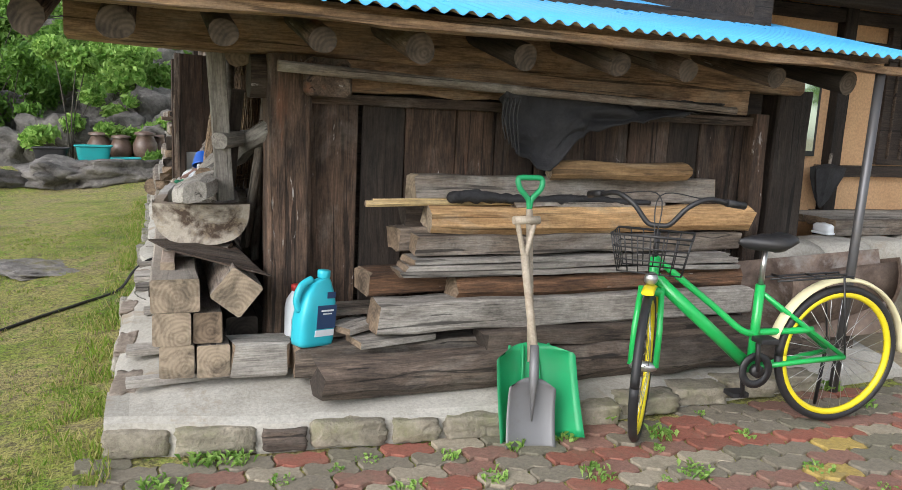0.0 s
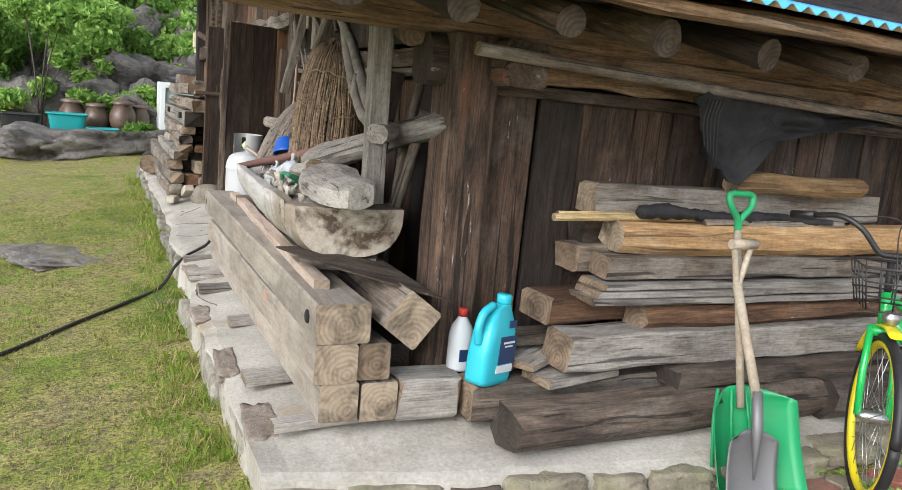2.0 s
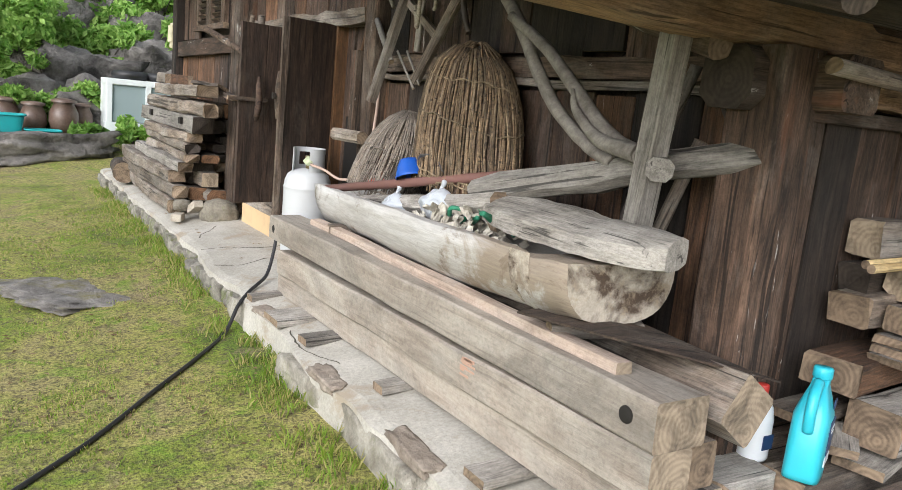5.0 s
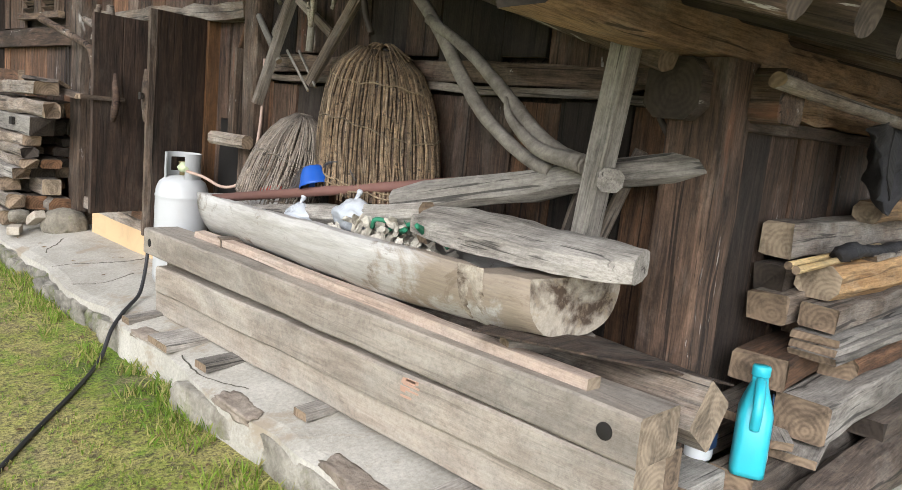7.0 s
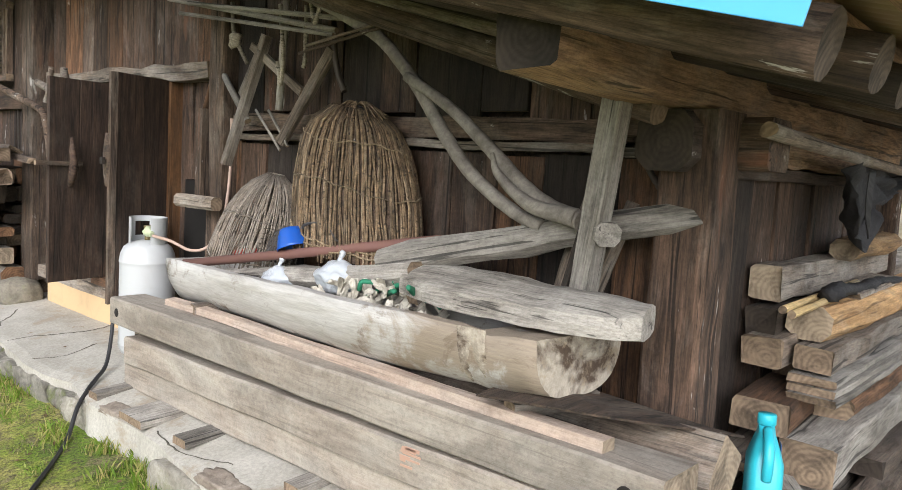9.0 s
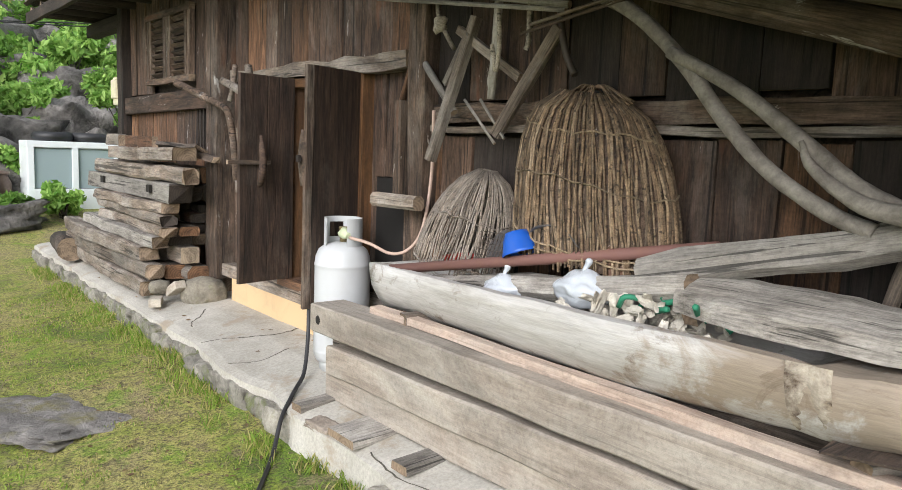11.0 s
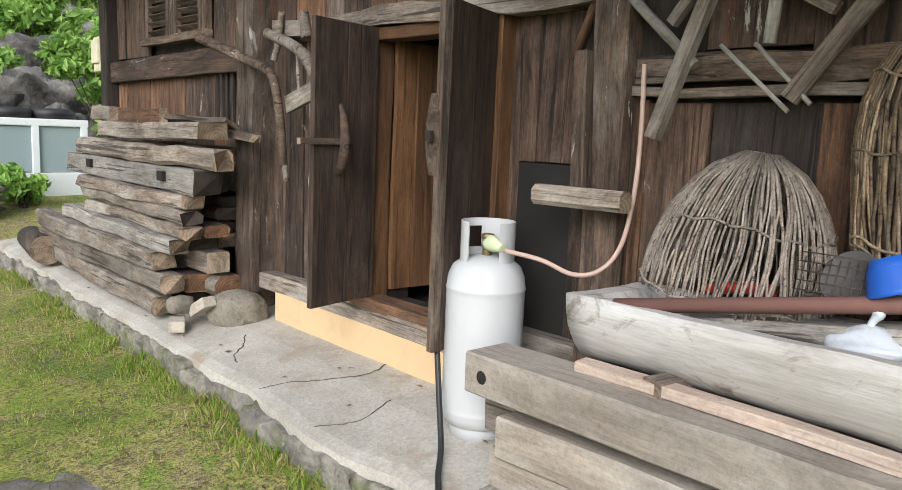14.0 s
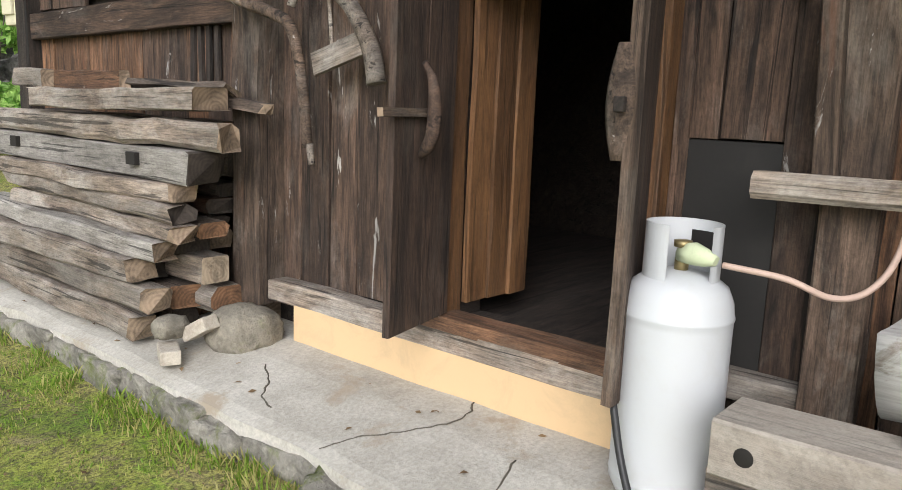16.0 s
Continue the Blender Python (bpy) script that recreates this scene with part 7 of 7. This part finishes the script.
# boulders of the terraced bank
brng = random.Random(5)
for row_y, n_b, sz, x_lo, x_hi, sink in ((15.6, 6, (1.6, 0.8, 0.5), -7.0, 0.4, 0.2), (18.0, 11, (1.5, 1.0, 1.2), -8, 4.5, 0.3), (19.3, 9, (1.8, 1.1, 1.2), -8, 6, 0.25), (21.3, 9, (2.1, 1.3, 1.3), -8, 9, 0.25), (24.0, 8, (2.4, 1.4, 1.5), -8, 12, 0.25), (27.0, 7, (2.6, 1.6, 1.5), -6, 14, 0.25)):
    for k in range(n_b):
        bm = bmesh.new()
        s = [v * brng.uniform(0.75, 1.2) for v in sz]
        rock(bm, (0, 0, 0), s, 100 + k + row_y * 3, 4, 0.5, boxy=0.65)
        bx = x_lo + (x_hi - x_lo) * (k + 0.5) / n_b + brng.uniform(-0.2, 0.2)
        by = row_y + brng.uniform(-0.35, 0.35)
        solo("boulder", bm, BOULDER, Matrix.Translation((bx, by, ground_z(bx, by) + s[2] * (0.5 - sink))) @ pose(0, 0, 0, brng.uniform(-8, 8), brng.uniform(-8, 8), brng.uniform(0, 30)), "large dark mossy boulder of the terraced bank", "boulder", "boulders of the bank")

for x0, z0, x1, z1 in ((-14, 3.6, 14, 5.2), (-14, 3.2, 14, 5.6)):
    bm = bmesh.new()
    tube(bm, [(x0 + (x1 - x0) * k / 20, 20, z0 + (z1 - z0) * k / 20 - 0.9 * (1 - (k / 10 - 1) ** 2)) for k in range(21)], 0.012, 5)
    solo("overhead_cable", bm, BLACK, I4, "thin black overhead cable across the bank", "cable", "overhead cables")

# ---- trees, shrubs and grass ----
LEAF = leaf_mat("fresh green leaves", (0.14, 0.33, 0.045), (0.48, 0.70, 0.19))
LEAF2 = leaf_mat("deep green leaves", (0.075, 0.19, 0.025), (0.23, 0.42, 0.075))
BARK = wood("grey brown bark", (0.06, 0.05, 0.04), (0.17, 0.14, 0.11), (0.2, 0.18, 0.15), 0.3)


def leaf_mesh(name, clumps, count, size, mat, seed):
    """Many small folded leaves scattered through uneven clumps; clumps are (centre, radii)."""
    r = np.random.RandomState(seed)
    c = np.array([q[0] for q in clumps], float)
    rad = np.array([q[1] for q in clumps], float)
    wgt = rad.prod(axis=1) ** 0.66
    pick = r.choice(len(c), count, p=wgt / wgt.sum())
    d = r.normal(size=(count, 3))
    d /= np.linalg.norm(d, axis=1)[:, None]
    p = c[pick] + d * rad[pick] * (r.uniform(0.35, 1.08, (count, 1)))
    a = r.normal(size=(count, 3)) + np.array([0, 0, -0.35])
    a /= np.linalg.norm(a, axis=1)[:, None]
    b = np.cross(a, r.normal(size=(count, 3)))
    b /= np.linalg.norm(b, axis=1)[:, None]
    s = size * r.uniform(0.6, 1.4, (count, 1))
    nrm = np.cross(a, b)
    v = np.stack([p - a * s, p - b * s * 0.45 + nrm * s * 0.14, p + a * s, p + b * s * 0.45 + nrm * s * 0.14], 1).reshape(-1, 3)
    i = np.arange(count) * 4
    f = np.concatenate([np.stack([i, i + 1, i + 2], 1), np.stack([i, i + 2, i + 3], 1)])
    me = bpy.data.meshes.new(name)
    me.from_pydata(v.tolist(), [], f.tolist())
    me.materials.append(mat)
    return me


def shrub(x, y, height, spread, count, size, mat, seed, label, name="shrub", cat="shrub", base=None, low=0.25):
    r = random.Random(seed)
    z = ground_z(x, y) if base is None else base
    th = thing(name, label, cat, (x, y, z), cat + "s of the bank")
    stems = bmesh.new()
    clumps = []
    for k in range(9 if cat == "shrub" else 16):
        a = r.uniform(0, 6.28)
        q = spread * math.sqrt(r.uniform(0.02, 1))
        h = height * r.uniform(low, 1.0) * (1 - 0.25 * (q / spread) ** 2)
        c = (x + q * math.cos(a), y + q * math.sin(a) * 0.8, z + h)
        s = spread * r.uniform(0.22, 0.46)
        clumps.append((c, (s, s, s * r.uniform(0.55, 0.9))))
        tube(stems, smooth_path([(x + r.uniform(-0.05, 0.05), y, z - 0.1), (x + q * 0.3 * math.cos(a), y + q * 0.3 * math.sin(a), z + h * 0.5), c], 3), (0.05 * height / 2.5 if cat == "tree" else 0.018, 0.008), 5, 1, 0.1)
    if cat == "tree":
        tube(stems, smooth_path([(x, y, z - 0.2), (x + 0.1, y, z + height * 0.3), (x, y + 0.1, z + height * 0.75)], 4), (0.05 * height ** 0.9, 0.03), 9, 1, 0.1)
    part("trunk", stems, BARK, th)
    cr = link("crown", leaf_mesh("crown", clumps, count, size, mat, seed), I4, th)
    cr["kind"] = "stuff"


sr = random.Random(3)
for k, (x, y, h, s, n) in enumerate(((-1.5, 17.0, 2.4, 0.75, 4200), (-2.7, 18.2, 2.6, 1.1, 4200), (-0.9, 19.2, 2.2, 1.1, 4200), (0.15, 17.4, 0.9, 0.6, 2600), (-0.2, 17.3, 0.6, 0.4, 1600), (1.0, 19.8, 1.6, 0.9, 2800), (2.6, 18.0, 2.6, 1.0, 3800), (-4.2, 18.5, 2.8, 1.3, 3600), (3.0, 14.3, 2.9, 0.9, 3800), (2.3, 15.6, 1.3, 0.5, 2000), (0.4, 22.2, 1.4, 1.2, 2600), (-2.4, 21.4, 2.6, 1.6, 3800), (2.6, 22.6, 1.6, 1.3, 2600), (-6, 19.5, 3.2, 1.6, 3200), (4.4, 20, 2.6, 1.5, 2600), (-0.6, 24.5, 2.2, 1.8, 2600), (3.2, 25.5, 2.0, 1.8, 2400), (6, 24, 3, 2, 2400), (0.9, 15.9, 0.5, 0.35, 900), (0.2, 15.7, 0.45, 0.35, 900), (-1.2, 20.3, 1.9, 1.3, 4200), (0.4, 20.6, 1.2, 0.9, 2600), (-3.3, 20.2, 2.4, 1.5, 4200), (1.7, 21.0, 1.1, 1.0, 2600), (-0.2, 18.6, 1.3, 0.7, 2800), (-4.6, 22.5, 3.0, 1.8, 4200), (1.2, 23.5, 1.6, 1.5, 3200), (-2.0, 24.5, 2.6, 2.0, 4200))):
    shrub(x, y, h, s, n, 0.075 if y < 20 else 0.1, LEAF if k % 3 != 1 else LEAF2, 40 + k, "leafy fresh green shrub growing between the boulders")
for k in range(16):
    x, y = -16 + k * 2.6 + sr.uniform(-0.8, 0.8), sr.uniform(28, 40)
    shrub(x, y, sr.uniform(5, 8), sr.uniform(2.2, 3.2), 7500, 0.13, LEAF if k % 2 else LEAF2, 90 + k, "tall leafy tree on the wooded bank", "tree", "tree", low=0.3)
for k in range(12):
    y, x = -14 + k * 2.9 + sr.uniform(-0.8, 0.8), sr.uniform(28, 36)
    shrub(x, y, sr.uniform(4, 7), sr.uniform(2.0, 3.0), 5500, 0.12, LEAF if k % 2 else LEAF2, 120 + k, "leafy tree beyond the sandy yard", "tree", "tree", low=0.4)
PINK = leaf_mat("pink blossom", (0.45, 0.05, 0.16), (0.7, 0.2, 0.35))
shrub(16, 8.5, 1.4, 0.9, 2200, 0.06, PINK, 160, "pink flowering azalea beyond the yard", name="azalea", cat="shrub")
shrub(18, 10.5, 1.6, 1.2, 2400, 0.08, LEAF, 161, "leafy green shrub beyond the yard")
shrub(17, 12.5, 2.0, 1.4, 2400, 0.08, LEAF2, 162, "leafy green shrub beyond the yard")
for k in range(5):
    timber("fence_post", (14.5 + 0.5 * k, 9.0 + 0.9 * k, ground_z(14, 9)), (14.5 + 0.5 * k, 9.0 + 0.9 * k, ground_z(14, 9) + 1.0), 0.08, 0.08, W_GREY, None, "grey wooden post by the yard", "post", "posts by the yard")

GRASS = leaf_mat("grass blades", (0.15, 0.28, 0.025), (0.36, 0.46, 0.07), (0.46, 0.39, 0.17))


def grass(name, n, region, hmin, hmax, seed, label, keep):
    r = np.random.RandomState(seed)
    verts, faces = [], []
    for _ in range(n):
        x, y = r.uniform(region[0], region[1]), r.uniform(region[2], region[3])
        if not keep(x, y, r):
            continue
        z = ground_z(x, y)
        h, a, w = r.uniform(hmin, hmax), r.uniform(0, 6.28), r.uniform(0.002, 0.0045)
        lx, ly = r.uniform(-0.6, 0.6) * h, r.uniform(-0.6, 0.6) * h
        ca, sa = math.cos(a) * w, math.sin(a) * w
        i = len(verts)
        verts += [(x - ca, y - sa, z - 0.005), (x + ca, y + sa, z - 0.005), (x + lx * 0.45 + ca * 0.7, y + ly * 0.45 + sa * 0.7, z + h * 0.6), (x + lx, y + ly, z + h)]
        faces += [(i, i + 1, i + 2), (i, i + 2, i + 3)]
    me = bpy.data.meshes.new(name)
    me.from_pydata(verts, [], faces)
    me.materials.append(GRASS)
    return tagged(link(name, me, I4), label, "grass", kind="stuff")


def lawn_keep(x, y, r):
    if x > lerp_list(EDGE_W, y) - 0.05:
        return False
    if ((x + 0.87) / 0.36) ** 2 + ((y - 7.75) / 0.38) ** 2 < 1:
        return False
    d = 0.8 * noise.noise(Vector((x * 1.3, y * 1.3, 5))) + 1.1 * noise.noise(Vector((x * 5.5, y * 5.5, 5)))
    return d > r.uniform(-0.1, 0.95)


grass("grass", 150000, (-3.4, 0.0, 2.2, 11.0), 0.006, 0.026, 1, "short patchy lawn grass", lawn_keep)
grass("grass_edge", 46000, (-0.75, 0.1, 3.0, 12.5), 0.015, 0.075, 2, "longer grass along the plinth", lambda x, y, r: x < lerp_list(EDGE_W, y) + 0.0 and r.uniform() < max(0, 1 - (lerp_list(EDGE_W, y) - x) / 0.3) and noise.noise(Vector((x * 4, y * 4, 1))) > -0.05)
grass("grass_front", 16000, (-1.6, -0.1, 0.6, 3.5), 0.008, 0.04, 3, "short patchy lawn grass", lambda x, y, r: x < -0.35 + 0.25 * noise.noise(Vector((x, y, 0))) and noise.noise(Vector((x * 2, y * 2, 5))) > r.uniform(-0.6, 0.6))


def weeds(spots, seed):
    """Low broad-leaved weeds and grass tufts that grow from joints."""
    r = np.random.RandomState(seed)
    verts, faces = [], []
    for sx, sy, rad, tall in spots:
        for _ in range(int(34 * rad / 0.06)):
            a, q = r.uniform(0, 6.28), rad * math.sqrt(r.uniform())
            x, y = sx + q * math.cos(a), sy + q * math.sin(a)
            z = ground_z(x, y) + 0.01
            h = tall * r.uniform(0.4, 1)
            b, w = r.uniform(0, 6.28), r.uniform(0.004, 0.011)
            dx, dy = math.cos(b), math.sin(b)
            i = len(verts)
            l = h * 0.8
            verts += [(x, y, z), (x + dx * l * 0.4 - dy * w, y + dy * l * 0.4 + dx * w, z + h * 0.7), (x + dx * l, y + dy * l, z + h * 0.8), (x + dx * l * 0.4 + dy * w, y + dy * l * 0.4 - dx * w, z + h * 0.7)]
            faces += [(i, i + 1, i + 2), (i, i + 2, i + 3)]
    me = bpy.data.meshes.new("weeds")
    me.from_pydata(verts, [], faces)
    me.materials.append(LEAF)
    return tagged(link("weeds", me, I4), "low green weeds in the paving joints", "weeds", kind="stuff")


wr = random.Random(9)
spots = [(0.284, 3.059, 0.1, 0.05), (0.175, 3.118, 0.08, 0.05), (2.635, 3.141, 0.07, 0.11), (2.824, 3.093, 0.07, 0.08), (1.980, 2.952, 0.09, 0.06), (2.138, 2.671, 0.07, 0.05), (1.712, 2.787, 0.05, 0.05), (1.470, 2.791, 0.05, 0.06), (1.668, 2.454, 0.07, 0.04), (2.064, 2.342, 0.08, 0.04), (1.259, 2.570, 0.06, 0.04), (1.153, 2.807, 0.05, 0.03), (0.017, 2.899, 0.1, 0.05), (3.439, 2.938, 0.07, 0.07), (3.299, 3.259, 0.1, 0.06), (2.569, 2.198, 0.06, 0.03), (0.934, 2.613, 0.05, 0.03), (3.408, 2.691, 0.05, 0.05)]
spots += [(wr.uniform(-0.2, 3.6), wr.uniform(1.4, 2.9), wr.uniform(0.02, 0.05), wr.uniform(0.015, 0.035)) for _ in range(40)]
weeds(spots, 4)

# ---- interlocking pavers ----
PAVER, pN, pL, pB = base_mat("worn coloured pavers", 0.85)
pv, prnd = coords(pN, pL, (1, 1, 1), 40.0)
pr_ = pN.new("ShaderNodeValToRGB")
pr_.color_ramp.interpolation = "CONSTANT"
els = pr_.color_ramp.elements
for _ in range(5):
    els.new(0.5)
for el, (p, c) in zip(els, ((0.0, (0.27, 0.235, 0.18)), (0.3, (0.36, 0.13, 0.09)), (0.5, (0.22, 0.2, 0.145)), (0.66, (0.31, 0.165, 0.125)), (0.84, (0.42, 0.36, 0.27)), (0.93, (0.30, 0.11, 0.075)), (0.975, (0.52, 0.37, 0.11)))):
    el.position, el.color = p, (*c, 1)
pL.new(prnd, pr_.inputs[0])
pf = tex_noise(pN, pL, pv, 60, 5, 0.7)
pg = tex_noise(pN, pL, pv, 7, 6, 0.7, 0.4)
pc = blend(pN, pL, "MULTIPLY", 0.8, pr_.outputs[0], ramp(pN, pL, pf, [(0.3, 0.5), (0.65, 1.0)]))
pc = blend(pN, pL, "MIX", ramp(pN, pL, pg, [(0.5, 0.0), (0.75, 0.6)]), pc, (0.17, 0.145, 0.10))
pL.new(pc, pB.inputs["Base Color"])
bump(pN, pL, pB, blend(pN, pL, "ADD", 0.5, pf, pg), 0.6, 0.01)


def paver_mesh(variant):
    """One block with wavy interlocking sides, a rounded top edge and a gap round it."""
    r = random.Random(variant)
    bm = bmesh.new()
    L, W, A = 0.225, 0.115, 0.014
    outline = []
    for k in range(8):
        u = k / 8
        outline.append((-L / 2 + L * u, -W / 2 + A * math.sin(4 * math.pi * u)))
    for k in range(4):
        u = k / 4
        outline.append((L / 2 + A * 0.6 * math.sin(2 * math.pi * u), -W / 2 + W * u))
    for k in range(8):
        u = 1 - k / 8
        outline.append((-L / 2 + L * u, W / 2 + A * math.sin(4 * math.pi * u)))
    for k in range(4):
        u = 1 - k / 4
        outline.append((-L / 2 + A * 0.6 * math.sin(2 * math.pi * u), -W / 2 + W * u))
    rings = []
    for s, z in ((0.955, -0.05), (0.955, -0.006), (0.92, 0.0)):
        rings.append([bm.verts.new((x * s + (r.uniform(-0.002, 0.002)), y * (s - 0.02) + r.uniform(-0.002, 0.002), z)) for x, y in outline])
    for a, b in zip(rings, rings[1:]):
        for k in range(24):
            bm.faces.new((a[k], a[(k + 1) % 24], b[(k + 1) % 24], b[k]))
    bm.faces.new(rings[-1])
    return finish(bm, "paver", [PAVER])


pave = thing("pavement", "worn red and grey interlocking pavers with weeds in the joints", "pavement", (1.5, 2, 0.05), kind="structure")
meshes = [paver_mesh(v) for v in range(6)]
ang = radians(-7)
near, rest = [], []
for i in range(-14, 30):
    for j in range(-34, 20):
        lx, ly = i * 0.225 + (0.1125 if j % 2 else 0), j * 0.115
        x = 1.0 + lx * math.cos(ang) - ly * math.sin(ang)
        y = 1.9 + lx * math.sin(ang) + ly * math.cos(ang)
        if y > lerp_list(EDGE_F, x) - 0.06 or x < -0.28 + 0.15 * noise.noise(Vector((0, y * 3, 0))) or x > 5.2 or y < -1:
            continue
        (near if y > 1.68 - 0.05 * x and x < 4.0 else rest).append((x, y))
for x, y in near:
    slope = math.degrees(math.atan(ground_z(x + 0.05, y) - ground_z(x - 0.05, y)) * 10) * 0.1
    link("paver", meshes[rng.randrange(6)], Matrix.Translation((x, y, ground_z(x, y) + 0.014 + rng.uniform(-0.004, 0.004))) @ pose(0, 0, 0, rng.uniform(-1.2, 1.2), rng.uniform(-1.2, 1.2), -7 + rng.uniform(-1.5, 1.5)), pave)
src = meshes[0]
co = [v.co.copy() for v in src.vertices]
fc = [tuple(p.vertices) for p in src.polygons]
vv, ff = [], []
for x, y in rest:
    m = Matrix.Translation((x, y, ground_z(x, y) + 0.014)) @ pose(0, 0, 0, 0, 0, -7)
    n0 = len(vv)
    vv += [tuple(m @ c) for c in co]
    ff += [tuple(n0 + k for k in f) for f in fc]
me = bpy.data.meshes.new("far_pavers")
me.from_pydata(vv, [], ff)
me.materials.append(PAVER)
fp = link("far_pavers", me, I4, pave)
fp["kind"] = "stuff"

# ---- litter on lawn and plinth ----
lr = np.random.RandomState(12)
LITTER = leaf_mat("dry fallen leaves", (0.14, 0.085, 0.045), (0.36, 0.25, 0.14))
lv, lf = [], []
for _ in range(900):
    x, y = lr.uniform(-2.2, 0.5), lr.uniform(3.2, 11)
    on = x > lerp_list(EDGE_W, y) + 0.03
    if on and (lr.uniform() > 0.2 or (x > -0.1 and y < 6.7)):
        continue
    z = (slab_z(x, y) if on else ground_z(x, y)) + 0.006
    s, a = lr.uniform(0.008, 0.022), lr.uniform(0, 6.28)
    c, q = math.cos(a) * s, math.sin(a) * s
    i = len(lv)
    lv += [(x - c, y - q, z), (x + q * 0.5, y - c * 0.5, z + s * lr.uniform(0, 0.5)), (x + c, y + q, z + s * 0.2), (x - q * 0.5, y + c * 0.5, z + s * lr.uniform(0, 0.5))]
    lf += [(i, i + 1, i + 2), (i, i + 2, i + 3)]
me = bpy.data.meshes.new("leaf_litter")
me.from_pydata(lv, [], lf)
me.materials.append(LITTER)
tagged(link("leaf_litter", me, I4), "scattered dry leaves on lawn and plinth", "leaves", kind="stuff")
